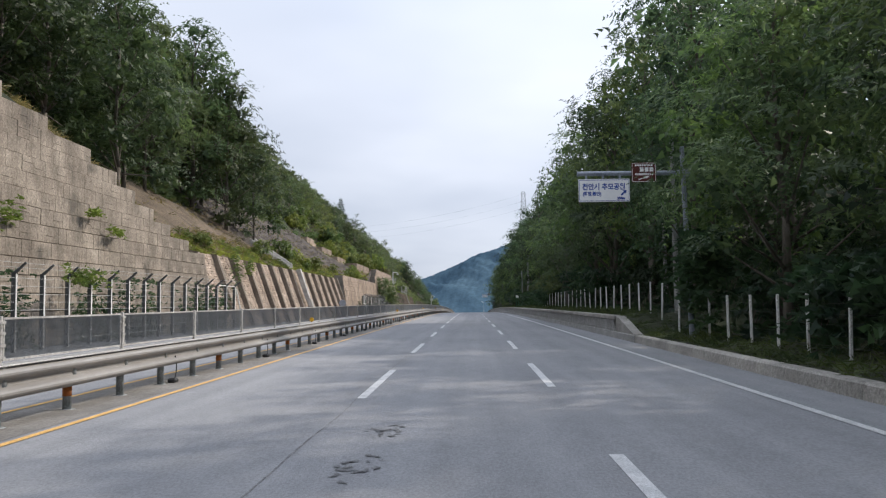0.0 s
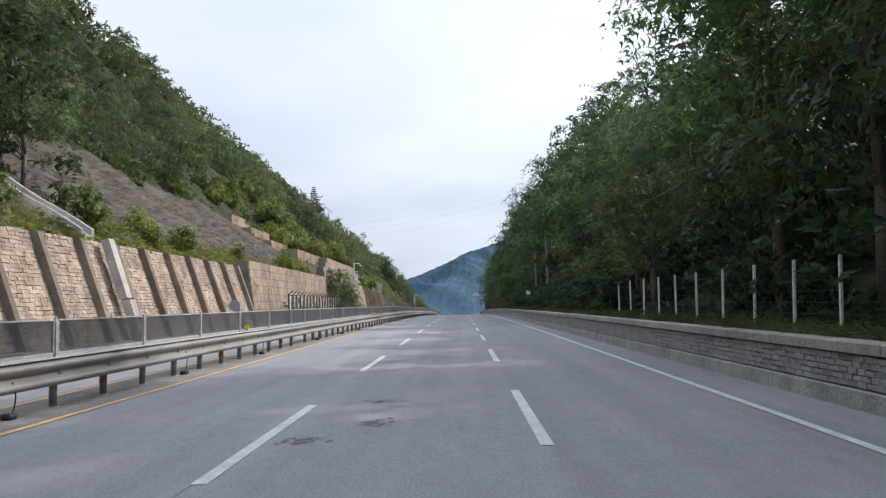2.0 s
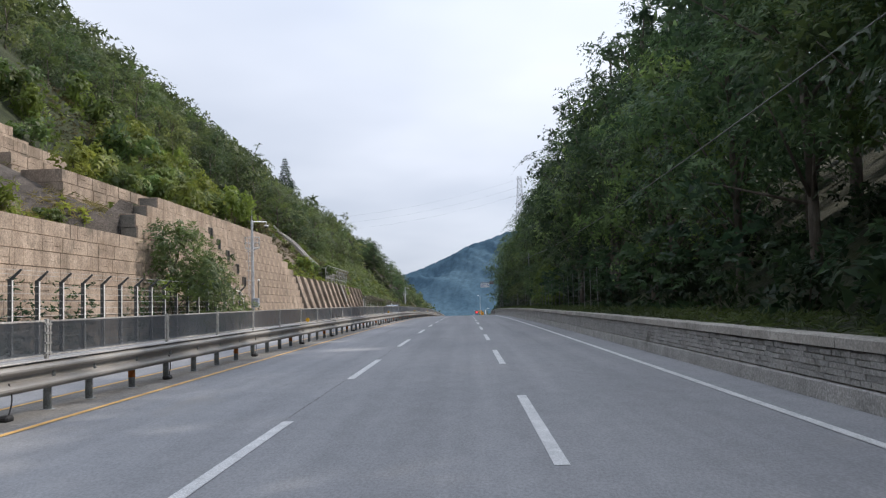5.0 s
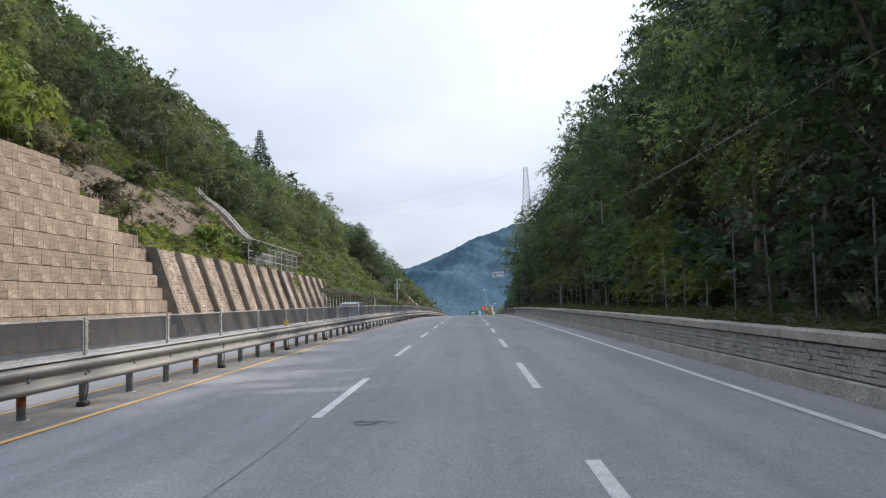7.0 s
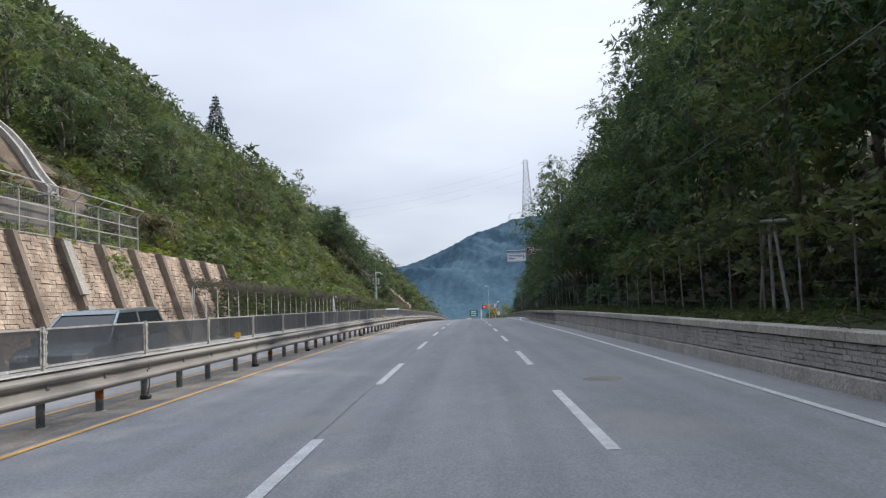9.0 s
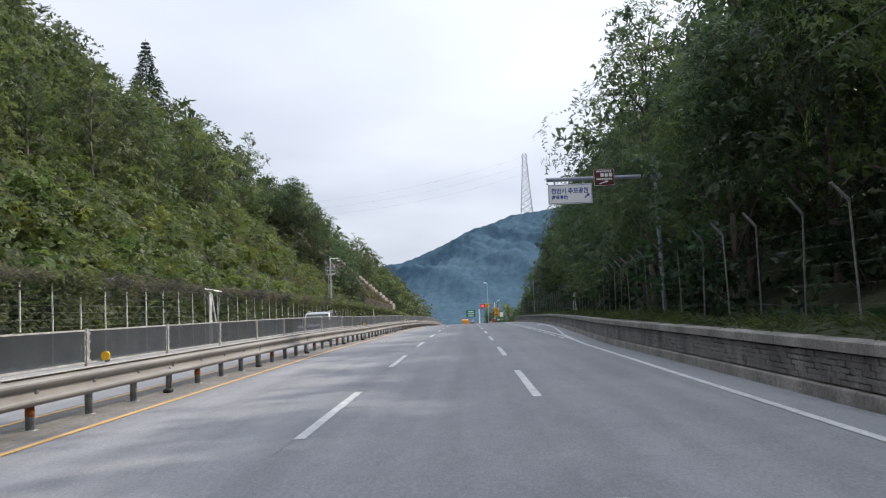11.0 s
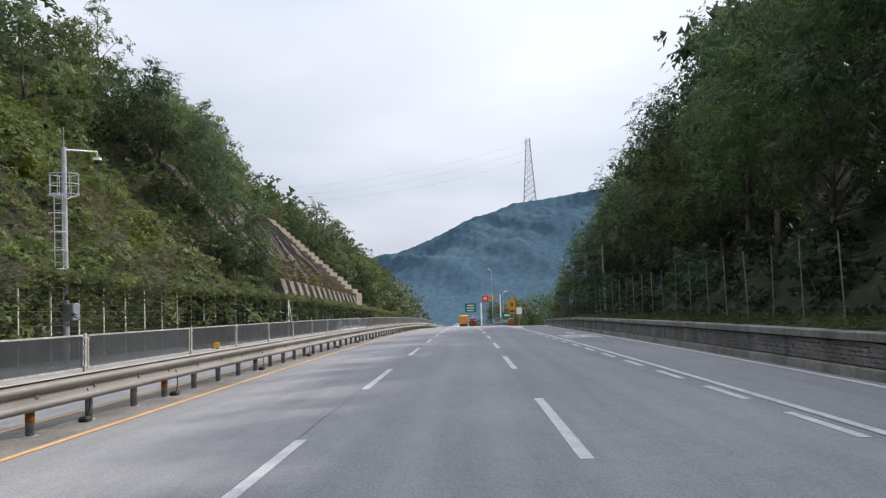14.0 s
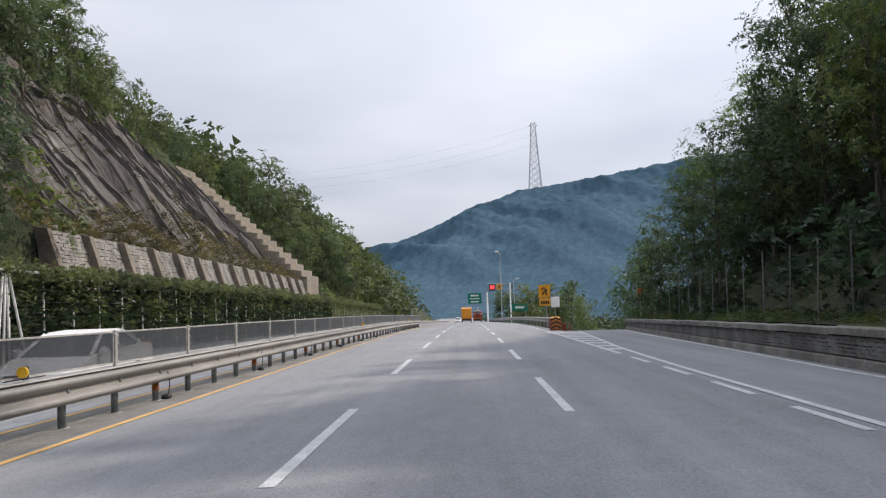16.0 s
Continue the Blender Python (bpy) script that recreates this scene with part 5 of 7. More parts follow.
def make_shrub(name, label, seed, h, r, pads, leaf, width, mat, group=""):
    rng = np.random.default_rng(seed)
    lo = [(rng.uniform(-r, r) * 0.6, rng.uniform(-r, r) * 0.6, h * rng.uniform(0.25, 0.7), r * rng.uniform(0.4, 0.6)) for _ in range(6)]
    ob = thing(name, label, "shrub", group=group)
    bm = bmesh.new()
    for l in lo:
        rod(bm, (0, 0, -0.2), l[:3], 0.03, 0.01, 5)
    piece("stem", done(bm, "stem", BARK, True), ob)
    piece("foliage", quads_of("foliage", crown(rng, lo, pads, 4, 4, leaf, width * 1.3, 0.42, pads * 2, 0.7), mat, True), ob)
    return ob


BIG = [make_tree("roadside_tree", "tall broadleaved tree with dense layered dark-green foliage", 10 + i, 14.5 + i, 4.6 + 0.3 * (i % 2), 0.17, 17 + i, 160, (6, 10), 0.22, 0.098, 0.98, 1500, LEAF, 0.2, "roadside trees") for i in range(4)]
LIGHT = [make_tree("roadside_tree", "tall broadleaved tree with spreading fronds coloured light as if sunlit", 16 + i, 15.0 + i, 4.8, 0.17, 16, 155, (6, 10), 0.225, 0.095, 1.08, 1300, LEAF_L, 0.2, "roadside trees") for i in range(2)]
INNER = [make_tree("inner_tree", "tall dark broadleaved tree deeper in the roadside wood", 20 + i, 15.0 + i, 4.8, 0.13, 14, 84, (4, 6), 0.36, 0.19, 1.05, 600, LEAF, 0.2, "inner wood trees") for i in range(3)]
HILL = [make_tree("hillside_tree", "rounded broadleaved tree on the steep hillside", 30 + i, 8.0 + i, 3.9, 0.06, 11, 60, (5, 8), 0.28, 0.14, 0.88, 300, LEAF_H if i % 2 else LEAF_M, 0.15, "hillside trees") for i in range(4)]
BANK = [make_tree("bank_tree", "tall broadleaved tree on the bank above the stepped wall", 25 + i, 15.0 + i, 4.8, 0.04, 18, 130, (5, 8), 0.30, 0.135, 1.0, 1300, LEAF_M, 0.2, "bank trees") for i in range(2)]
DRYSHRUB = [make_shrub("dry_shrub", "olive-brown half-dry shrub on the slope", 70 + i, 2.2, 1.7, 40, 0.26, 0.09, SCRUB, "slope shrubs") for i in range(2)]
SHRUB = [make_shrub("slope_shrub", "leafy yellow-green shrub on the slope", 50 + i, 2.2, 1.7, 36, 0.28, 0.14, LEAF_Y if i < 2 else VINE, "slope shrubs") for i in range(4)]
BUSH = [make_shrub("roadside_bush", "dense bush under the trees, coloured dark as in shade", 60 + i, 3.0, 2.0, 36, 0.26, 0.13, LEAF_S, "roadside bushes") for i in range(2)]

place_rng = random.Random(5)


def plant(protos, spots, fn, smin=0.85, smax=1.2, sink=0.1, size=None):
    """Stand copies of the prototypes on the ground; the prototypes take the first spots themselves."""
    for i, (x, y) in enumerate(spots):
        pr = protos[place_rng.randrange(len(protos))] if i >= len(protos) else protos[i]
        s = place_rng.uniform(smin, smax) * (size(x, y) if size else 1.0)
        m = Matrix.Translation((x, y, fn(x, y) - sink)) @ Matrix.Rotation(place_rng.uniform(0, 6.28), 4, "Z") @ Matrix.Diagonal((s, s, s * place_rng.uniform(0.9, 1.12), 1))
        if i < len(protos):
            pr.matrix_basis = m
        else:
            c = copy_thing(pr, Matrix.Identity(4))
            c.matrix_basis = m


def far_woods(name, label, spots, fn, h, r, mat, size=None, seed=77, pads=25, fill=18):
    """Trees too far or too hidden to tell apart, in one mesh."""
    rng = np.random.default_rng(seed)
    kinds = []
    for i in range(6):
        lo = lobes_for(rng, h * rng.uniform(0.85, 1.15), r, 0.1, 9)
        kinds.append(crown(rng, lo, pads, 3, 3, 0.8, 0.5, 1.1, fill))
    out = []
    for x, y in spots:
        c = kinds[rng.integers(6)]
        a, s = rng.uniform(0, 6.28), rng.uniform(0.8, 1.2) * (size(x, y) if size else 1.0)
        ca, sa = math.cos(a) * s, math.sin(a) * s
        q = np.stack([c[:, 0] * ca - c[:, 1] * sa + x, c[:, 0] * sa + c[:, 1] * ca + y, c[:, 2] * s + fn(x, y) - 0.4], axis=1)
        out.append(q)
    thing(name, label, "woodland", kind="stuff", data=quads_of(name, np.concatenate(out), mat, True))


# right bank
front, inner, back = [], [], []
y = -12.0
while y < 428:
    w = wall_line(y) + float(np.interp(y, [60, 150, 300, 400], [-0.4, 0.2, 0.4, 3.9]))
    for k, x0 in enumerate((4.9, 10.5, 16, 22)):
        xx, yy = w + x0 + place_rng.uniform(-1.2, 1.2), y + k * 2.1 + place_rng.uniform(-1.5, 1.5)
        (front if k < 1 else inner if k < 2 else back).append((xx, yy))
    y += 6.6 if y < 330 else 5.0


def right_size(x, y):
    return float(np.interp(y, [-20, 46, 52, 74, 79, 112, 120, 270, 300, 400, 430], [0.97, 0.97, 1.06, 1.06, 0.74, 0.76, 0.95, 0.92, 0.80, 0.83, 0.80]))


def inner_size(x, y):
    """Deeper rows, mostly unseen, stand taller to shade the road, save two open stretches."""
    return right_size(x, y) * float(np.interp(y, [-20, 12, 18, 50, 56, 76, 81, 110, 118, 124, 134, 270, 300, 410, 430], [1.3, 1.3, 1.02, 1.02, 1.3, 1.3, 1.2, 1.2, 1.0, 1.0, 1.36, 1.36, 1.16, 1.16, 1.1]))


# hidden back rows raised further to keep the sun off the road
def back_size(x, y):
    return inner_size(x, y) * (1 + 0.10 * smooth(150, 165, y) + 0.12 * smooth(285, 310, y))


plant(BIG, [p for k, p in enumerate(front) if k % 3 != 1], right_hill, 0.88, 1.12, 0.2, right_size)
plant(LIGHT, front[1::3], right_hill, 0.88, 1.12, 0.2, right_size)
plant(INNER, inner, right_hill, 0.92, 1.12, 0.2, inner_size)
far_woods("woodland_right", "dark wood higher up the right bank", back, right_hill, 14.5, 5.0, LEAF, back_size, 77, 50, 70)
bush = [(wall_line(y) + place_rng.uniform(2.8, 5.5), y) for y in np.arange(-8, 425, 6.0)]
# the second row back is there to deepen the dark at the wood's foot
plant(BUSH, bush + [(wall_line(y) + place_rng.uniform(5.5, 8.5), y) for y in np.arange(-8, 425, 5.5)], right_hill, 0.55, 1.05, 0.1)

brush = [(place_rng.uniform(12.5, 21.0), place_rng.uniform(58, 112)) for _ in range(34)]
plant(BUSH, brush, right_hill, 1.0, 1.7, 0.1)

# left hillside
near, far = [], []
y = -20.0
while y < 640:
    start = float(np.interp(y, [-20, 40, 60, 78, 92, 160, 170, 205, 218, 255, 268, 290, 366, 376, 398, 405, 412, 440, 474, 487, 494, 520, 640], [28, 27, 26, 28, 35, 36, 44, 45, 43, 39, 33, 33, 34, 41, 41, 32, 33, 34, 38, 38, 30, 22, 20]))
    x, k = start, 0
    while x < min(104, start + 62):
        if place_rng.random() < 0.94:
            p = (-x + place_rng.uniform(-1.3, 1.3), y + place_rng.uniform(-2, 2))
            (near if k < 3 and 10 < y < 540 else far).append(p)
        x += 4.8 + k * 0.35
        k += 1
    y += 6.2


def off_chute(x, y, reach):
    """True where nothing grows over the drain chute or hides it from the road."""
    t = min(1.0, max(0.0, (-24.5 - x) / 9.5))
    return not (-35.5 < x < -23 and -reach < y - (254.2 + 8.5 * t) < 1.6)


def left_size(x, y):
    return float(np.interp(y, [-20, 84, 100, 140, 160, 240, 280, 395, 412, 450, 472, 492, 515, 640], [1.35, 1.3, 0.72, 0.72, 0.92, 0.97, 1.1, 1.05, 1.05, 0.78, 0.62, 0.8, 1.3, 1.35])) * (1.0 if x < -30 else 0.9)


near, far = [[p for p in q if not (-76 < p[0] < -58 and 405 < p[1] < 434)] for q in (near, far)]
tall = [p for p in near if p[1] < 86]
plant(BANK, tall, left_hill, 0.85, 1.15, 0.3)
plant(HILL, [p for p in near if p[1] >= 86 and off_chute(p[0], p[1], 6.0)], left_hill, 0.75, 1.2, 0.3, left_size)
far_woods("woodland_left", "dense wood covering the upper left hillside", far, left_hill, 9.5, 3.9, LEAF_H, left_size, 78)


# ---- undergrowth ----
def tufts(name, label, category, spots, length, leaflets, leaf, width, droop, mat, seed, lift=0.0, spread=0.6):
    """Low leafy growth scattered over the ground, in one mesh."""
    rng = np.random.default_rng(seed)
    c = np.array(spots, dtype=float)
    c[:, 2] += lift
    d = rng.normal(0, spread, (len(c), 3))
    d[:, 2] = np.abs(d[:, 2]) + 0.45
    thing(name, label, category, kind="stuff", data=quads_of(name, leaf_quads(rng, c, d, length, leaflets, leaf, width * 1.35, droop, True), mat, True))


ur = random.Random(21)


def slope_spots(n, y0, y1, d0, d1, keep=None):
    out = []
    while len(out) < n:
        y, d = ur.uniform(y0, y1), ur.uniform(d0, d1)
        x = left_foot(y) - d
        if keep and not keep(x, y, d):
            continue
        out.append((x, y, left_hill(x, y)))
    return out


def not_rock(x, y, d):
    return left_pick(x, y) == 0


def clear_slope(x, y, d):
    return left_pick(x, y) == 0 and off_chute(x, y, 2.5)


def dry_patch(x, y, d):
    return noise.noise(Vector((x * 0.09, y * 0.06, 5.5))) > 0.22


tufts("slope_weeds", "low weeds on the steep slope below the vines", "weeds", slope_spots(4200, 270, 412, 0.2, 30, not_rock), 0.9, 7, 0.34, 0.20, 0.5, IVY, 1)
mounds = []
for x, y, z in slope_spots(430, 268, 410, 0.3, 26, not_rock):
    r = ur.uniform(1.1, 3.0)
    mounds.append((x, y, z + 0.15 * r, r))
vr = np.random.default_rng(41)
thing("slope_vines", "vines heaped in rounded mounds over the steep slope", "vines", kind="stuff", data=quads_of("slope_vines", crown(vr, mounds, 6000, 4, 5, 0.34, 0.21, 0.75, 3000, 0.8), VINE, True))
tufts("slope_scrub", "yellow-green scrub on the cut slope", "scrub", slope_spots(2300, 186, 275, 0.4, 22, clear_slope) + slope_spots(260, 160, 186, 0.4, 15, not_rock), 0.8, 6, 0.45, 0.24, 0.4, LEAF_Y, 2)
tufts("olive_scrub", "olive-brown half-dry scrub on the cut slope", "scrub", slope_spots(4200, 190, 272, 0.4, 24, lambda x, y, d: off_chute(x, y, 2.5) and (left_pick(x, y) == 0 or ur.random() < 0.3)), 0.8, 7, 0.40, 0.11, 0.45, SCRUB, 22)
tufts("slope_dry_grass", "dry grass along the wall tops and bare slope", "grass", slope_spots(2600, 40, 165, 0.2, 3.2) + slope_spots(900, 40, 165, 3.0, 14) + slope_spots(1300, 408, 470, 0.2, 4.0) + slope_spots(700, 474, 500, 0.5, 14) + slope_spots(1500, 285, 400, 9, 26, dry_patch), 0.6, 5, 0.5, 0.05, 0.5, DRY, 3)
tufts("upper_brush", "olive and brown brush on the slope before the rock face", "scrub", slope_spots(2600, 368, 406, 5, 26), 0.9, 7, 0.40, 0.10, 0.5, SCRUB, 34)
tufts("rock_brush", "brown brush along the foot and cracks of the rock face", "scrub", slope_spots(1500, 409, 470, 0.0, 3.0) + slope_spots(420, 412, 468, 3.0, 15.5, lambda x, y, d: noise.noise(Vector((y * 0.22 - d * 0.09, d * 0.12, 2.2))) > 0.12) + slope_spots(1300, 473, 500, 0.3, 17), 0.8, 7, 0.36, 0.09, 0.5, SCRUB, 33)
tufts("wall_top_growth", "green weeds trailing along the tops of the walls", "weeds", slope_spots(1500, 58, 160, 0.0, 2.0) + slope_spots(800, 208, 272, 0.0, 2.4), 0.6, 6, 0.34, 0.16, 0.5, LEAF_Y, 4)
tufts("upper_scrub", "mixed scrub below the hillside trees", "scrub", slope_spots(5200, 10, 165, 8, 22, not_rock) + slope_spots(1800, 400, 560, 16, 26, not_rock) + slope_spots(1500, 486, 620, 0.5, 10), 0.9, 6, 0.55, 0.3, 0.4, LEAF_H, 5)

shr = [(left_foot(y) - d, y) for y, d in [(ur.uniform(188, 275), ur.uniform(1.0, 13)) for _ in range(62)] + [(ur.uniform(272, 398), ur.uniform(1.5, 22)) for _ in range(110)] + [(ur.uniform(276, 345), ur.uniform(2, 12)) for _ in range(36)] + [(ur.uniform(60, 165), ur.choice((ur.uniform(0.5, 2.0), ur.uniform(15, 18)))) for _ in range(30)] + [(ur.uniform(398, 478), ur.uniform(20, 26)) for _ in range(22)]]
shr = [p for p in shr if off_chute(p[0], p[1], 9.0)]
dry = [p for k, p in enumerate(shr) if 196 < p[1] < 272 and k % 3]
plant(DRYSHRUB, dry, left_hill, 0.5, 1.15, 0.1)
plant(SHRUB, [p for p in shr if p not in dry], left_hill, 0.45, 1.15, 0.1)

# taller leafy shrubs over the middle walls
for _ in range(64):
    y, d = ur.uniform(172, 236), ur.uniform(2.5, 25)
    x = left_foot(y) - d
    if 198 < y and 3 < d < 13:
        continue
    c = copy_thing(SHRUB[ur.randrange(4)], Matrix.Identity(4))
    q = ur.uniform(0.9, 1.6)
    c.matrix_basis = Matrix.Translation((x, y, left_hill(x, y) - 0.1)) @ Matrix.Rotation(ur.uniform(0, 6.28), 4, "Z") @ Matrix.Diagonal((q, q, q * ur.uniform(1.0, 1.5), 1))

# vines over the far fences: withered thatch along the top, fresh clumps further on
THATCH = leaf_material("withered_vine", (0.075, 0.072, 0.058), (0.175, 0.165, 0.125), 0.3)
iv, fresh = [], []
for y0_, y1_, n in ((256, 306, 3000), (309, 525, 13000)):
    for _ in range(n):
        y = ur.uniform(y0_, y1_)
        green = noise.noise(Vector((y * 0.13, 3.4, 0))) + smooth(340, 390, y) * 0.75 - 0.25
        bulge = 0.28 + 0.22 * noise.noise(Vector((y * 0.21, 0.4, 0)))
        if ur.random() < 0.78:
            p = (-16.62 + ur.gauss(0, 0.26), y, road_z(y) + 3.62 + ur.gauss(0, bulge * 0.55))
        else:
            p = (-16.75 + ur.gauss(0, 0.10), y, road_z(y) + 3.5 - abs(ur.gauss(0, 0.45 + 0.9 * max(0.0, green))))
        (fresh if green + ur.gauss(0, 0.15) > 0 else iv).append(p)
tufts("fence_thatch", "withered grey-brown vines matted over the fence top", "vines", iv, 0.45, 5, 0.20, 0.045, 0.9, THATCH, 6)
curtain = []
for _ in range(9000):
    y = ur.uniform(262, 470)
    curtain.append((-17.2 + ur.gauss(0, 0.14), y, road_z(y) + 3.3 * ur.random() ** 0.9 + 0.1))
tufts("fence_creeper", "dark green creeper grown up behind the wire fence", "vines", curtain, 0.45, 6, 0.24, 0.13, 0.8, LEAF_M, 27)
tufts("fence_ivy", "green vine growth hanging over the top of the wire fence", "vines", fresh, 0.5, 6, 0.20, 0.11, 1.0, IVY, 26)
iv = []
for _ in range(1900):
    y = ur.uniform(60, 420)
    if noise.noise(Vector((y * 0.07, 2.4, 0))) < -0.05:
        continue
    x = wall_line(y) + 1.9 + ur.uniform(-0.3, 0.4)
    iv.append((x, y, right_hill(x, y) + ur.uniform(0.9, 3.0)))
for _ in range(750):
    y = ur.uniform(87.5, 128)
    x = wall_line(y) + 1.7 + ur.uniform(-0.35, 0.3)
    iv.append((x, y, right_hill(x, y) + ur.uniform(0.2, 1.9)))
for _ in range(260):
    y = ur.gauss(20.5, 2.0)
    x = wall_line(y) + 2.0 + ur.uniform(-0.5, 0.6)
    iv.append((x, y, right_hill(x, y) + 2.0 * math.sqrt(ur.random()) + ur.gauss(0, 0.15)))
for _ in range(230):
    y = 31.0 + ur.gauss(0, 0.7)
    iv.append((8.0 + ur.uniform(-0.5, 0.6), y, road_z(y) + 0.4 + 3.4 * math.sqrt(ur.random())))
tufts("bank_creeper", "creeper hanging on the fence below the trees", "vines", iv, 0.7, 7, 0.30, 0.17, 0.9, LEAF_S, 7)

iv = []
for y0_, y1_, n in ((84, 112, 420), (214, 250, 700), (300, 336, 800)):
    for _ in range(n):
        y = ur.uniform(y0_, y1_)
        x = wall_line(y) + 2.0 + ur.uniform(-0.4, 0.7)
        iv.append((x, y, right_hill(x, y) + 2.6 + ur.gauss(0, 0.35) - abs(ur.gauss(0, 0.5))))
tufts("fence_creeper", "bright creeper draped over the top of the bank fence", "vines", iv, 0.7, 7, 0.26, 0.14, 0.9, LEAF_M, 17)

iv = []
for _ in range(4200):
    y = ur.uniform(372, 472)
    iv.append((-17.0 + ur.uniform(-0.35, 0.25), y, road_z(y) + ur.uniform(0.2, 3.2)))
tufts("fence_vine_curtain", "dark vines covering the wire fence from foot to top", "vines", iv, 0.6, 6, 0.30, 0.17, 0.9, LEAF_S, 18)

# bright creeper mound behind the fence, and leaves hanging before the cable post
iv = []
for _ in range(2300):
    a, b = ur.uniform(0, 6.2832), ur.uniform(0.0, 1.0)
    y = 197.4 + 8.5 * math.cos(a) * math.sqrt(1 - b * b)
    x = 9.2 + 1.1 * math.sin(a) * math.sqrt(1 - b * b)
    b *= 0.85 + 0.55 * noise.noise(Vector((y * 0.35, b * 2.0, 3.3)))
    if noise.noise(Vector((y * 0.6, b * 3.0, 8.1))) < -0.28:
        continue
    iv.append((x + ur.gauss(0, 0.12), y, right_hill(x, y) + 0.6 + 3.5 * b + ur.gauss(0, 0.2)))
tufts("creeper_mound", "bright yellow-green creeper mounded over a bush behind the fence", "vines", iv, 0.6, 8, 0.19, 0.115, 0.9, CREEPER, 23)
iv = []
for _ in range(420):
    y = ur.gauss(204.6, 1.5)
    x = 8.0 + ur.uniform(-0.5, 0.8)
    iv.append((x, y, right_hill(x, y) + ur.uniform(1.4, 4.6)))
tufts("hanging_leaves", "loose leafy growth hanging before the cable post", "vines", iv, 0.8, 9, 0.22, 0.10, 0.9, LEAF, 24)
iv = []
for _ in range(260):
    y = ur.gauss(236.4, 1.3)
    iv.append((-19.4 + ur.uniform(-0.9, 0.35), y, road_z(y) + 7.6 + ur.gauss(0, 0.28) - abs(ur.gauss(0, 0.3))))
tufts("cage_creeper", "fresh green creeper lying over the top of the mesh fence", "vines", iv, 0.6, 8, 0.22, 0.13, 0.9, CREEPER, 25)

# grass on the right verge and wall top
gs = []
for _ in range(9000):
    y = ur.uniform(-10, 424)
    x = wall_line(y) + 0.36 + abs(ur.gauss(0, 1.4))
    gs.append((x, y, right_hill(x, y)))
tufts("verge_grass", "rough grass and weeds on the verge above the wall", "grass", gs, 0.25, 5, 0.36, 0.035, 0.4, GRASS, 8, spread=0.5)
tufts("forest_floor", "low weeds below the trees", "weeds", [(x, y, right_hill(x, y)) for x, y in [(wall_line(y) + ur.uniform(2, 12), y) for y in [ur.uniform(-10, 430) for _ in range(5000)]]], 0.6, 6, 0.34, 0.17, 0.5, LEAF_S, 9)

wf = []
for _ in range(5200):
    y = ur.uniform(-8, 61) if ur.random() < 0.75 else ur.uniform(132, 178)
    if noise.noise(Vector((y * 0.15, 7.1, 0))) < -0.35:
        continue
    wf.append((ur.uniform(-17.7, -16.95), y, road_z(y) + min(2.9, abs(ur.gauss(0, 1.4)))))
tufts("wall_foot_weeds", "dark weeds and creepers at the foot of the block wall", "weeds", wf, 0.45, 6, 0.20, 0.09, 0.5, LEAF_S, 10)

# trees crowding the second sign, and one tall tree leaning out over the wall
for x, y, q in ((10.1, 294.0, 1.0), (11.0, 282.6, 0.72), (9.9, 280.8, 0.74), (13.2, 114.0, 1.2), (9.6, 176.5, 0.98)):
    c = copy_thing(BIG[place_rng.randrange(4)], Matrix.Identity(4))
    c.matrix_basis = Matrix.Translation((x, y, right_hill(x, y) - 0.2)) @ Matrix.Rotation(place_rng.uniform(0, 6.28), 4, "Z") @ Matrix.Diagonal((q, q, q, 1))

# tall trees standing out of the bank behind the stepped wall
for x, y, q in ((-25.3, 87.0, 1.24), (-24.2, 93.5, 0.80), (-27.8, 83.5, 1.25), (-29.2, 90.5, 1.2), (-31.0, 88.5, 1.12), (-34.0, 96.0, 1.0), (-35.0, 91.0, 1.08), (-31.0, 102.0, 0.95), (-35.0, 107.0, 0.95), (-38.0, 100.0, 1.05)):
    c = copy_thing(BANK[place_rng.randrange(2)], Matrix.Identity(4))
    c.matrix_basis = Matrix.Translation((x, y, left_hill(x, y) - 0.3)) @ Matrix.Rotation(place_rng.uniform(0, 6.28), 4, "Z") @ Matrix.Diagonal((q, q, q, 1))

# trees on the top edge of the rock face
for x, y, q in ((-34.5, 427.5, 0.95), (-36.8, 433.0, 0.95), (-37.6, 438.0, 1.0), (-37.4, 442.5, 1.0), (-36.4, 446.5, 0.92), (-35.6, 450.5, 0.72), (-38.5, 447.0, 1.0), (-37.0, 453.5, 0.7), (-40.5, 442.0, 1.05)):
    c = copy_thing(HILL[place_rng.randrange(4)], Matrix.Identity(4))
    c.matrix_basis = Matrix.Translation((x, y, left_hill(x, y) - 0.3)) @ Matrix.Rotation(place_rng.uniform(0, 6.28), 4, "Z") @ Matrix.Diagonal((q, q, q, 1))
    c["label"], c["group"] = "leafy tree on the top edge of the rock face", "rock side trees"

# young trees beside the rock face
for x, y, q in ((-22.5, 403.5, 0.78), (-25.5, 407.5, 0.8), (-21.2, 407.0, 0.6), (-28.5, 411.0, 0.85), (-31.5, 406.5, 0.9), (-19.8, 404.0, 0.45), (-33.5, 412.0, 0.8)):
    c = copy_thing(BIG[place_rng.randrange(4)], Matrix.Identity(4))
    c.matrix_basis = Matrix.Translation((x, y, left_hill(x, y) - 0.2)) @ Matrix.Rotation(place_rng.uniform(0, 6.28), 4, "Z") @ Matrix.Diagonal((q * 0.9, q * 0.9, q * 0.86, 1))
    c["label"], c["group"] = "leafy young tree growing beside the rock face", "rock side trees"

# small plants rooted in the walls and trailing over them
wp = []
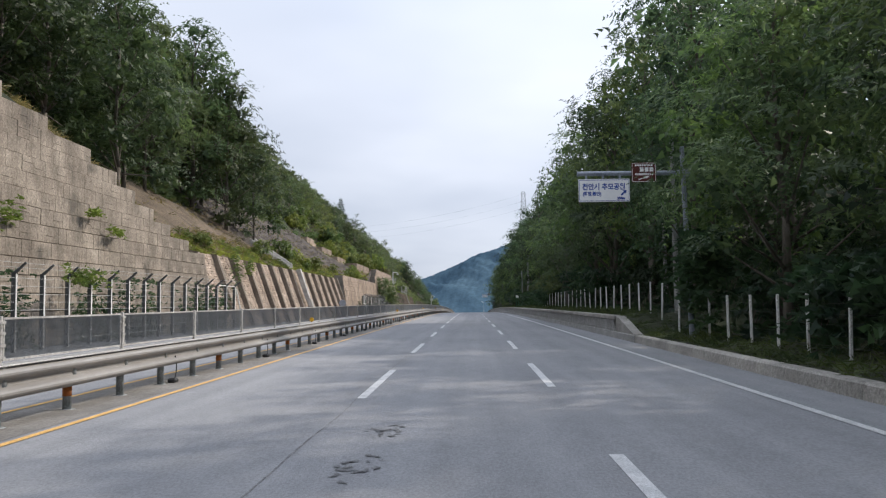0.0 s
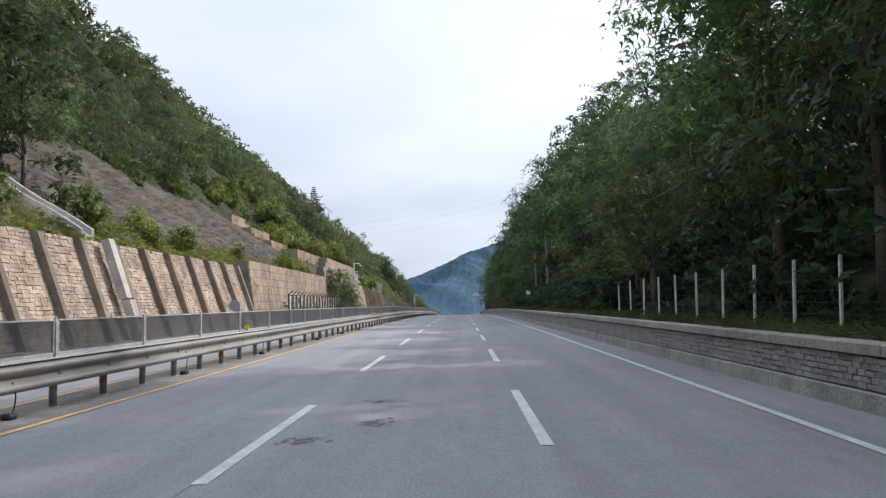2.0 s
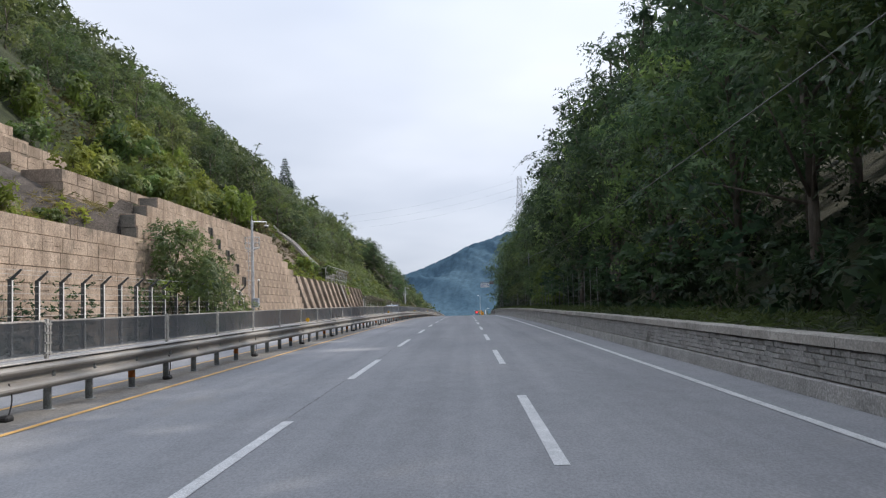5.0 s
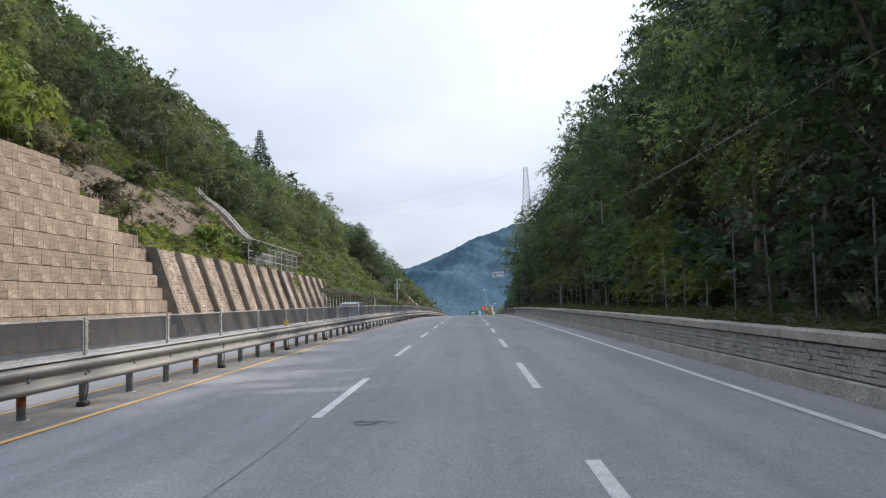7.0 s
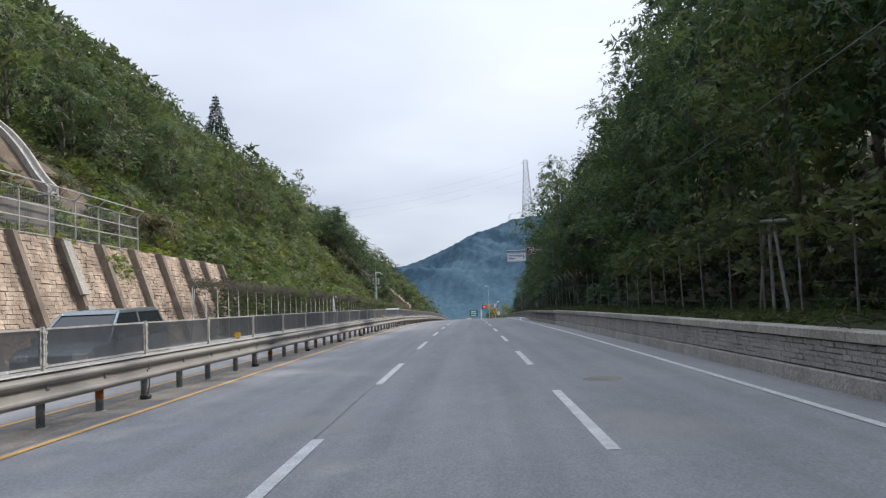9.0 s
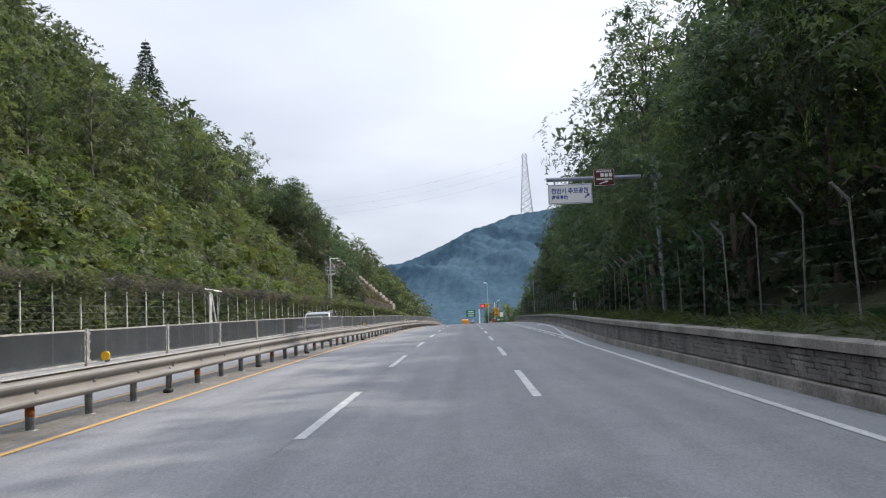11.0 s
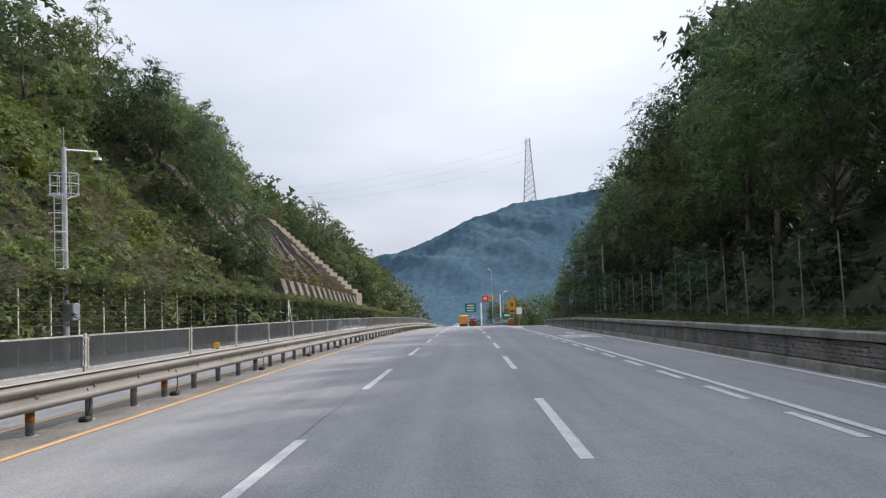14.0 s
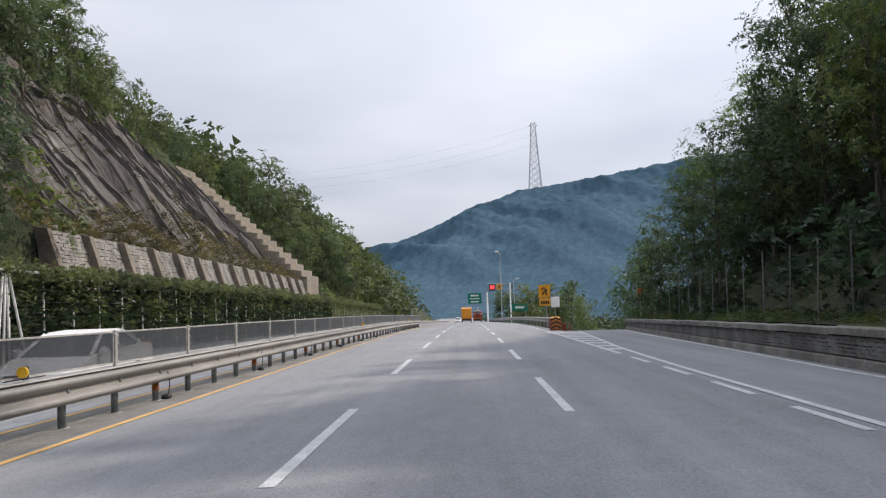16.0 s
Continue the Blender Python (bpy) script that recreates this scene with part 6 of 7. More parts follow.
for x, y, h, sy, sh, n in ((-18.2, 41.9, 6.2, 0.3, 0.12, 22), (-18.1, 44.1, 5.35, 0.5, 0.14, 34), (-18.2, 34.6, 5.35, 0.4, 0.25, 34), (-16.5, 37.5, 2.9, 0.8, 0.22, 90), (-18.3, 66.5, 4.6, 0.5, 0.7, 70), (-18.5, 71.2, 5.0, 0.5, 0.5, 60), (-18.9, 250.5, 4.4, 1.0, 0.5, 60), (-16.6, 163.5, 3.1, 1.2, 0.25, 80), (-16.6, 171.0, 3.1, 0.9, 0.2, 60)):
    for _ in range(n):
        yy = y + ur.gauss(0, sy)
        wp.append((x + ur.uniform(-0.1, 0.25), yy, road_z(yy) + h + ur.gauss(0, sh)))
tufts("wall_plants", "small yellow-green plants rooted in the wall joints", "plants", wp, 0.45, 7, 0.20, 0.09, 0.8, LEAF_Y, 19)

# lone conifer on the ridge
con = thing("conifer", "dark conifer standing above the ridge", "tree")
rng = np.random.default_rng(91)
bm = bmesh.new()
rod(bm, (0, 0, -1), (0, 0, 10.5), 0.2, 0.03, 7)
part("trunk", bm, BARK, con)
tiers = []
for k in range(19):
    z = 1.8 + k * 0.46
    r = (10.9 - z) * 0.40 * rng.uniform(0.75, 1.1)
    cc, dd = [], []
    for j in range(7):
        a = j * 0.9 + k * 1.1 + rng.uniform(-0.25, 0.25)
        for q in (0.25, 0.55, 0.85):
            cc.append((math.cos(a) * r * q, math.sin(a) * r * q, z - 0.12 * q * r))
            dd.append((math.cos(a), math.sin(a), -0.05))
    tiers.append(leaf_quads(rng, np.array(cc), np.array(dd), 0.25 + r * 0.3, 8, 0.22 + r * 0.18, 0.10 + r * 0.08, 0.2))
piece("crown", quads_of("crown", np.concatenate(tiers), NEEDLE), con)
con.location = (-67.6, 427.0, left_hill(-67.6, 427.0))
con.scale = (1.4, 1.4, (65.5 + road_z(427) - left_hill(-67.6, 427.0)) / 10.6)

# broad tree in front of the middle wall
wt = make_tree("wall_tree", "leafy young tree in front of the block wall", 95, 7.2, 3.7, 0.16, 15, 190, (6, 7), 0.25, 0.12, 0.8, 500, LEAF_H, 0.12)
wt.location = (-17.4, 165.5, road_z(165.5))
wt2 = copy_thing(wt, pose(-17.6, 172.5, road_z(172.5), 0, 0, 130))
wt2.scale = (0.8, 0.8, 0.75)


# ---- sign gantries ----
SIGN_W = material("white_sign_face", (0.84, 0.85, 0.86), (0.9, 0.9, 0.9), 2, 0.4, mid=0.12)
SIGN_BLUE = material("blue_sign_print", (0.02, 0.06, 0.30), (0.03, 0.08, 0.36), 4, 0.4)
SIGN_BROWN = material("brown_sign_face", (0.085, 0.022, 0.018), (0.12, 0.032, 0.024), 3, 0.4)
SIGN_GREEN = material("green_sign_face", (0.005, 0.14, 0.10), (0.01, 0.18, 0.13), 3, 0.4)
SIGN_ORANGE = material("amber_sign_face", (0.72, 0.30, 0.02), (0.82, 0.38, 0.03), 3, 0.4)
STEEL_BLUE = material("grey_blue_painted_steel", (0.20, 0.23, 0.28), (0.30, 0.33, 0.38), 2, 0.5, metal=0.2, fine=20)
POLE_C = material("pale_concrete_pole", (0.247, 0.247, 0.247), (0.351, 0.351, 0.345), 1.2, 0.85, fine=25, stretch=(1, 1, 0.3))
SILVER = material("silver_painted_pole", (0.45, 0.47, 0.50), (0.58, 0.60, 0.62), 1.5, 0.45, metal=0.3, fine=15)


def lettering(parent, body, x, y, z, size, mat, width=None):
    """Flat letters facing the traffic (towards -y)."""
    cu = bpy.data.curves.new("lettering", "FONT")
    cu.offset = 0.008
    cu.body, cu.size, cu.align_x, cu.align_y = body, size, "LEFT", "BOTTOM_BASELINE"
    tmp = new("lettering", cu)
    dg = bpy.context.evaluated_depsgraph_get()
    dg.update()
    me = bpy.data.meshes.new_from_object(tmp.evaluated_get(dg))
    bpy.data.objects.remove(tmp)
    me.materials.clear()
    me.materials.append(mat)
    xs_ = [q.co.x for q in me.vertices]
    s = width / (max(xs_) - min(xs_)) if width else 1.0
    return piece("lettering", me, parent, Matrix.Translation((x, y, z)) @ Matrix.Rotation(math.pi / 2, 4, "X") @ Matrix.Diagonal((s, 1, 1, 1)))


def bars(parent, x0, x1, y, z0, z1, mat, n):
    w = (x1 - x0) / n
    for i in range(n):
        bm = bmesh.new()
        box(bm, x0 + i * w + w * 0.12, x0 + (i + 1) * w - w * 0.12, y - 0.006, y, z0, z1)
        part("bar", bm, mat, parent)


def arrow(parent, x, y, z, s, ang, mat):
    p = [(-1, -0.22), (0.15, -0.22), (0.15, -0.6), (1, 0), (0.15, 0.6), (0.15, 0.22), (-1, 0.22)]
    ca, sa = math.cos(ang), math.sin(ang)
    v_ = [(x + s * (a * ca - b * sa), y, z + s * (a * sa + b * ca)) for a, b in p]
    return piece("arrow", mesh_of("arrow", v_, [tuple(range(7))], mat), parent)


def gantry(yq, xp, zp, dz, word_size, small, distance):
    g = thing("sign_gantry", "white park sign and brown sign on a blue-grey steel arm", "road sign", group="sign gantries")
    z0 = road_z(yq)
    bm = bmesh.new()
    rod(bm, (xp + 0.12, yq + 0.12, z0 - 0.2), (xp - 0.05, yq + 0.12, z0 + zp), 0.10, 0.085, 12)
    box(bm, xp - 0.2, xp + 0.25, yq - 0.02, yq + 0.26, z0 + dz - 0.11, z0 + dz + 0.11, 0.02)
    part("pole", bm, STEEL_BLUE, g)
    bm = bmesh.new()
    rod(bm, (xp, yq + 0.12, z0 + dz), (4.08, yq + 0.12, z0 + dz + 0.02), 0.085, 0.085, 12)
    part("arm", bm, STEEL_BLUE, g)
    zt = z0 + dz - 0.20
    bm = bmesh.new()
    box(bm, 4.11, 5.93, yq - 0.015, yq + 0.015, zt - 0.82, zt, 0.004)
    p = part("white_panel", bm, SIGN_W, g, "white sign panel with blue border")
    bm = bmesh.new()
    for a in ((4.13, 5.91, zt - 0.045, zt - 0.03), (4.13, 5.91, zt - 0.79, zt - 0.775), (4.13, 4.145, zt - 0.79, zt - 0.03), (5.895, 5.91, zt - 0.79, zt - 0.03)):
        box(bm, a[0], a[1], yq - 0.022, yq - 0.016, a[2], a[3])
    part("border", bm, SIGN_BLUE, p)
    lettering(p, "천안시 추모공원", 4.24, yq - 0.022, zt - 0.37, 0.25, SIGN_BLUE, 1.52)
    lettering(p, "(화장.봉안)", 4.25, yq - 0.022, zt - 0.59, 0.16, SIGN_BLUE, 0.66)
    arrow(p, 5.72, yq - 0.022, zt - 0.50, 0.135, radians(42), SIGN_BLUE)
    if distance:
        lettering(p, distance, 5.48, yq - 0.022, zt - 0.74, 0.12, SIGN_BLUE, 0.28)
    bm = bmesh.new()
    for xx in (4.4, 5.0, 5.6):
        box(bm, xx - 0.03, xx + 0.03, yq - 0.01, yq + 0.14, zt - 0.02, zt + 0.16)
    part("hanger", bm, STEEL_BLUE, g)
    bz = z0 + dz - 0.34
    bm = bmesh.new()
    box(bm, 6.01, 6.88, yq - 0.03, yq, bz, bz + 0.71, 0.004)
    b = part("brown_panel", bm, SIGN_BROWN, g, "brown sign panel with white border")
    bm = bmesh.new()
    for a in ((6.03, 6.86, bz + 0.02, bz + 0.032), (6.03, 6.86, bz + 0.678, bz + 0.69), (6.03, 6.042, bz + 0.02, bz + 0.69), (6.848, 6.86, bz + 0.02, bz + 0.69)):
        box(bm, a[0], a[1], yq - 0.037, yq - 0.031, a[2], a[3])
    part("border", bm, SIGN_W, b)
    bars(b, 6.12, 6.76, yq - 0.034, bz + 0.58, bz + 0.64, SIGN_W, 8)
    bars(b, 6.28, 6.80, yq - 0.034, bz + 0.38, bz + 0.53, SIGN_W, 3)
    bars(b, 6.12, 6.78, yq - 0.034, bz + 0.25, bz + 0.32, SIGN_W, 9)
    piece("arrow", mesh_of("arrow", [(6.25, yq - 0.036, bz + 0.08), (6.52, yq - 0.036, bz + 0.155), (6.51, yq - 0.036, bz + 0.125), (6.64, yq - 0.036, bz + 0.20), (6.49, yq - 0.036, bz + 0.225), (6.505, yq - 0.036, bz + 0.195), (6.24, yq - 0.036, bz + 0.115)], [(0, 1, 2, 3, 4, 5, 6)], SIGN_W), b)
    return g


gantry(32.0, 7.9, 7.15, 6.20, 0.25, 0.16, "250m")
gantry(286.0, 8.6, 7.6, 6.78, 0.25, 0.16, "")


# ---- utility poles and cables on the right ----
def pole(x, y, base, top, r=0.13, label="grey concrete utility pole among the trees", brace=None):
    p = thing("utility_pole", label, "utility pole", group="utility poles")
    bm = bmesh.new()
    rod(bm, (x, y, base - 0.5), (x - 0.06, y, top), r, r * 0.72, 12)
    part("shaft", bm, POLE_C, p)
    bm = bmesh.new()
    for k in range(3):
        rod(bm, (x - 0.06, y, top - 0.35 - 0.3 * k), (x - 0.06, y, top - 0.29 - 0.3 * k), r * 0.85, seg=12)
    rod(bm, (x - 0.24, y, top - 0.45), (x + 0.14, y, top - 0.45), 0.03, seg=6)
    part("fitting", bm, GALV_D, p)
    if brace:
        bm = bmesh.new()
        rod(bm, (x, y, top - 0.8), brace, 0.09, 0.11, 10)
        part("brace", bm, POLE_C, p, "leaning concrete brace")
    return p


pole(9.75, 41.0, road_z(41) + 0.6, 10.5, 0.14)
pole(12.1, 53.0, road_z(53) + 1.5, road_z(53) + 8.8, 0.13, "grey utility pole with a leaning brace", (13.6, 53.2, road_z(53) + 3.5))
pole(8.5, 120.5, road_z(120) + 1.0, road_z(120) + 8.55, 0.15)
pole(7.95, 125.6, road_z(125) + 1.0, road_z(125) + 6.5, 0.09, "slim grey steel cable pole above the wall")
pole(8.0, 205.0, road_z(205) + 1.0, road_z(205) + 6.95, 0.04, "slim cable post half hidden by leaves")
pole(11.9, 390.0, road_z(390) + 1.2, road_z(390) + 6.8, 0.09)
pole(10.6, 284.5, road_z(284) + 1.2, road_z(284) + 9.0, 0.13)


def cable(pts, sag, r=0.016):
    c = thing("overhead_cable", "thin dark overhead cable strung between poles", "cable", group="overhead cables")
    vv, ff = [], []
    for a, b in zip(pts, pts[1:]):
        a, b = Vector(a), Vector(b)
        for i in range(13):
            q = a.lerp(b, i / 12)
            q.z -= sag * 4 * (i / 12) * (1 - i / 12)
            vv += [(q.x - r, q.y, q.z - r), (q.x + r, q.y, q.z - r), (q.x, q.y, q.z + r)]
    for i in range(len(vv) // 3 - 1):
        for j in range(3):
            ff.append((i * 3 + j, i * 3 + (j + 1) % 3, i * 3 + 3 + (j + 1) % 3, i * 3 + 3 + j))
    piece("strand", mesh_of("strand", vv, ff, WIRE_D), c)


P1 = (12.1, 53.0, road_z(53) + 8.4)
P2 = (8.45, 120.5, road_z(120) + 8.2)
P3 = (8.0, 205.0, road_z(205) + 6.85)
P4 = (10.6, 284.5, road_z(284) + 8.6)
cable([(9.7, 41.0, 10.0), P1, P2], 0.5)
cable([(11.9, 53.0, road_z(53) + 7.8), (7.95, 125.6, road_z(125) + 6.3), (7.95, 205.0, road_z(205) + 6.6)], 0.6)
cable([P3, P4], 0.5)

cab = thing("control_box", "small white box on two green posts above the wall", "cabinet")
bm = bmesh.new()
yc = 125.2
xc = wall_line(yc) + 0.9
zc = right_hill(xc, yc)
for dx in (-0.16, 0.16):
    rod(bm, (xc + dx, yc, zc - 0.2), (xc + dx, yc, zc + 1.55), 0.03, seg=8)
part("post", bm, material("green_painted_post", (0.02, 0.16, 0.07), (0.03, 0.2, 0.09), 4, 0.5), cab)
bm = bmesh.new()
box(bm, xc - 0.2, xc + 0.2, yc - 0.1, yc + 0.1, zc + 1.45, zc + 1.8, 0.02)
part("box", bm, SIGN_W, cab)


# ---- camera poles on the left ----
def cctv(y, top, plat):
    c = thing("camera_pole", "tall silver pole with dome camera and service platform", "camera pole", group="camera poles")
    z = road_z(y)
    x = -17.05
    bm = bmesh.new()
    rod(bm, (x, y, z - 0.3), (x, y, z + top), 0.16, 0.10, 14)
    rod(bm, (x, y, z + top), (x, y, z + top + 0.9), 0.02, 0.012, 6)
    part("mast", bm, SILVER, c)
    bm = bmesh.new()
    rod(bm, (x, y, z + top - 0.1), (x + 0.9, y + 1.3, z + top - 0.02), 0.045, 0.04, 8)
    rod(bm, (x + 0.9, y + 1.3, z + top - 0.02), (x + 0.9, y + 1.3, z + top - 0.25), 0.03, seg=8)
    part("arm", bm, SILVER, c)
    bm = bmesh.new()
    bmesh.ops.create_uvsphere(bm, u_segments=14, v_segments=10, radius=0.17, matrix=Matrix.Translation((x + 0.9, y + 1.3, z + top - 0.42)))
    part("dome", bm, BLACK, c, "dark glass camera dome")
    bm = bmesh.new()
    rod(bm, (x + 0.9, y + 1.3, z + top - 0.30), (x + 0.9, y + 1.3, z + top - 0.42), 0.19, seg=14)
    part("housing", bm, SIGN_W, c)
    bm = bmesh.new()
    for h in (0.0, 0.45, 0.9):
        r = 0.62
        for i in range(16):
            a0, a1 = i * math.pi / 8, (i + 1) * math.pi / 8
            rod(bm, (x + r * math.cos(a0), y + r * math.sin(a0), z + plat + h), (x + r * math.cos(a1), y + r * math.sin(a1), z + plat + h), 0.022, seg=5)
    for i in range(8):
        a0 = i * math.pi / 4
        rod(bm, (x + 0.62 * math.cos(a0), y + 0.62 * math.sin(a0), z + plat), (x + 0.62 * math.cos(a0), y + 0.62 * math.sin(a0), z + plat + 0.9), 0.02, seg=5)
        rod(bm, (x, y, z + plat - 0.25), (x + 0.62 * math.cos(a0), y + 0.62 * math.sin(a0), z + plat), 0.02, seg=5)
    part("platform", bm, SILVER, c, "round railed service platform")
    bm = bmesh.new()
    lx, ly = x, y - 0.55
    for dx in (-0.18, 0.18):
        rod(bm, (lx + dx, ly, z + 2.6), (lx + dx, ly, z + plat), 0.025, seg=5)
    for k in range(int((plat - 2.6) / 0.32)):
        rod(bm, (lx - 0.18, ly, z + 2.7 + k * 0.32), (lx + 0.18, ly, z + 2.7 + k * 0.32), 0.015, seg=5)
    for k in range(int((plat - 3.2) / 0.8) + 1):
        for i in range(7):
            a0, a1 = math.pi + i * math.pi / 7, math.pi + (i + 1) * math.pi / 7
            rod(bm, (lx + 0.34 * math.cos(a0), ly - 0.05 + 0.55 * math.sin(a0), z + 3.2 + k * 0.8), (lx + 0.34 * math.cos(a1), ly - 0.05 + 0.55 * math.sin(a1), z + 3.2 + k * 0.8), 0.018, seg=4)
    part("ladder", bm, SILVER, c, "caged steel ladder")
    bm = bmesh.new()
    box(bm, x - 0.05, x + 0.5, y - 0.35, y + 0.3, z + 1.75, z + 2.5, 0.03)
    part("cabinet", bm, STEEL_BLUE, c, "grey control cabinet")


cctv(183.4, 9.1, 6.75)
cctv(358.1, 9.4, 7.3)
mk = thing("marker_post", "thin dark post with a white tip before the wall", "marker post")
bm = bmesh.new()
rod(bm, on_road(-16.95, 184.95, -0.2), on_road(-16.95, 184.95, 4.0), 0.045, seg=8)
part("post", bm, CONCRETE_D, mk)
bm = bmesh.new()
bmesh.ops.create_uvsphere(bm, u_segments=10, v_segments=8, radius=0.09, matrix=Matrix.Translation(on_road(-16.95, 184.95, 4.08)))
part("tip", bm, SIGN_W, mk)
mir = thing("round_sign", "round grey sign seen from behind beside the far lane", "road sign")
bm = bmesh.new()
rod(bm, on_road(-16.9, 111.1, -0.2), on_road(-16.9, 111.1, 2.2), 0.04, seg=8)
part("post", bm, GALV_D, mir)
bm = bmesh.new()
rod(bm, on_road(-16.9, 111.02, 1.85), on_road(-16.9, 111.06, 1.85), 0.45, seg=28)
part("disc", bm, STEEL_BLUE, mir)

# caged fence, headwall and chute above the middle wall
cg = thing("cage_fence", "framed mesh fence on top of the leaning wall", "fence")
yy = np.linspace(233.6, 254.3, 9)
for y in yy:
    bm = bmesh.new()
    z = road_z(y) + 5.4
    rod(bm, (-19.45, y, z), (-19.45, y, z + 2.2), 0.04, seg=6)
    rod(bm, (-19.45, y, z + 2.2), (-19.05, y, z + 2.55), 0.035, seg=6)
    rod(bm, (-19.45, y, z + 2.2), (-20.0, y, z + 2.2), 0.03, seg=6)
    part("post", bm, PALE_STEEL, cg)
for a, b in zip(yy, yy[1:]):
    for h, dx in ((0.2, 0), (0.9, 0), (1.55, 0), (2.2, 0), (2.55, 0.4)):
        bm = bmesh.new()
        rod(bm, (-19.45 + dx, a, road_z(a) + 5.4 + h), (-19.45 + dx, b, road_z(b) + 5.4 + h), 0.032, seg=5)
        part("rail", bm, PALE_STEEL, cg)
vv, ff = [], []
for a, b in zip(yy, yy[1:]):
    for k in range(20):
        y = a + (b - a) * k / 20
        o = len(vv)
        z = road_z(y) + 5.6
        vv += [(-19.46, y, z), (-19.46, y + 0.02, z), (-19.46, y + 0.02, z + 2.0), (-19.46, y, z + 2.0)]
        ff.append((o, o + 1, o + 2, o + 3))
piece("mesh_sheet", mesh_of("mesh_sheet", vv, ff, SCREEN), cg)
hw = thing("headwall", "pale concrete drain headwall above the leaning wall", "headwall")
bm = bmesh.new()
box(bm, -22.6, -20.2, 238.0, 246.0, road_z(240) + 5.0, road_z(240) + 7.2, 0.06)
part("block", bm, CONCRETE_D, hw)


def drain_chute(x0, y0, dx, dy, width):
    """A concrete trough laid up the slope."""
    ch = thing("drain_chute", "pale concrete drain chute down the slope", "drain chute", group="drain chutes")
    vv, ff = [], []
    for i in range(15):
        t = i / 14
        x, y = x0 + dx * t, y0 + dy * t + 0.2 * math.sin(t * 7)
        z = left_hill(x, y) + 0.45
        for a, b in ((-0.5, 0.35), (-0.32, 0.35), (-0.25, 0.0), (0.25, 0.0), (0.32, 0.35), (0.5, 0.35), (0.5, -0.5), (-0.5, -0.5)):
            vv.append((x + a * 0.55 * width, y + a * 0.8 * width, z - 0.05 + b))
    for i in range(14):
        for j in range(8):
            ff.append((i * 8 + j, i * 8 + (j + 1) % 8, (i + 1) * 8 + (j + 1) % 8, (i + 1) * 8 + j))
    ff += [tuple(range(7, -1, -1)), tuple(range(14 * 8, 15 * 8))]
    piece("trough", mesh_of("trough", vv, ff, STAIR), ch)


drain_chute(-24.5, 254.2, -9.5, 8.5, 0.7)
drain_chute(-19.7, 92.0, -3.6, -2.2, 0.8)
sb = copy_thing(SHRUB[2], Matrix.Identity(4))
sb.matrix_basis = Matrix.Translation((-20.6, 93.6, left_hill(-20.6, 93.6) - 0.1)) @ Matrix.Diagonal((1.15, 1.15, 1.5, 1))


# ---- vehicles ----
GLASS = bpy.data.materials.new("tinted_car_glass")
GLASS.use_nodes = True
gb = GLASS.node_tree.nodes["Principled BSDF"]
gb.inputs["Base Color"].default_value, gb.inputs["Roughness"].default_value, gb.inputs["Specular IOR Level"].default_value = (0.02, 0.025, 0.03, 1), 0.06, 0.6
CAR_SILVER = material("silver_car_paint", (0.42, 0.44, 0.46), (0.46, 0.48, 0.50), 1.0, 0.28, metal=0.6, spec=0.5)
CAR_DARK = material("slate_car_paint", (0.20, 0.235, 0.27), (0.24, 0.275, 0.31), 1.0, 0.25, metal=0.4, spec=0.5)
CAR_WHITE = material("white_car_paint", (0.72, 0.73, 0.74), (0.78, 0.78, 0.78), 1.0, 0.3, spec=0.5)
TRUCK_Y = material("orange_yellow_truck_body", (0.62, 0.24, 0.02), (0.74, 0.32, 0.03), 1.0, 0.5, fine=8)
TRUCK_R = material("dark_red_truck_body", (0.16, 0.02, 0.02), (0.24, 0.035, 0.03), 1.0, 0.5, fine=8)
RED_LAMP = material("red_lamp_glass", (0.45, 0.01, 0.01), (0.55, 0.02, 0.015), 3, 0.25)
LAMP_W = material("clear_lamp_glass", (0.65, 0.67, 0.70), (0.78, 0.79, 0.8), 3, 0.12)


def profile_body(pts, w0, w1, bevel):
    """Side outline of (y, z, inward) drawn across the width, with rounded edges."""
    bm = bmesh.new()
    l = [bm.verts.new((-(w0 if not t else w1), y, z)) for y, z, t in pts]
    r = [bm.verts.new(((w0 if not t else w1), y, z)) for y, z, t in pts]
    bm.faces.new(l)
    bm.faces.new(list(reversed(r)))
    n = len(pts)
    for i in range(n):
        j = (i + 1) % n
        bm.faces.new((l[j], l[i], r[i], r[j]))
    if bevel:
        bmesh.ops.bevel(bm, geom=list(bm.edges), offset=bevel, segments=2, affect="EDGES")
    return bm


def wheels(parent, ys_, half, r):
    for y in ys_:
        for s in (-1, 1):
            bm = bmesh.new()
            rod(bm, (s * (half - 0.22), y, r), (s * half, y, r), r, seg=24)
            bmesh.ops.bevel(bm, geom=[e for e in bm.edges if len(e.link_faces) == 2 and abs(e.calc_face_angle(0)) > 1.0], offset=0.04, segments=2, affect="EDGES")
            w = part("wheel", bm, BLACK, parent)
            bm = bmesh.new()
            rod(bm, (s * (half - 0.01), y, r), (s * (half + 0.008), y, r), r * 0.64, seg=20)
            for k in range(5):
                a = k * 1.2566
                rod(bm, (s * (half + 0.012), y, r), (s * (half + 0.012), y + math.cos(a) * r * 0.58, r + math.sin(a) * r * 0.58), 0.035, seg=5)
            part("rim", bm, GALV, w)


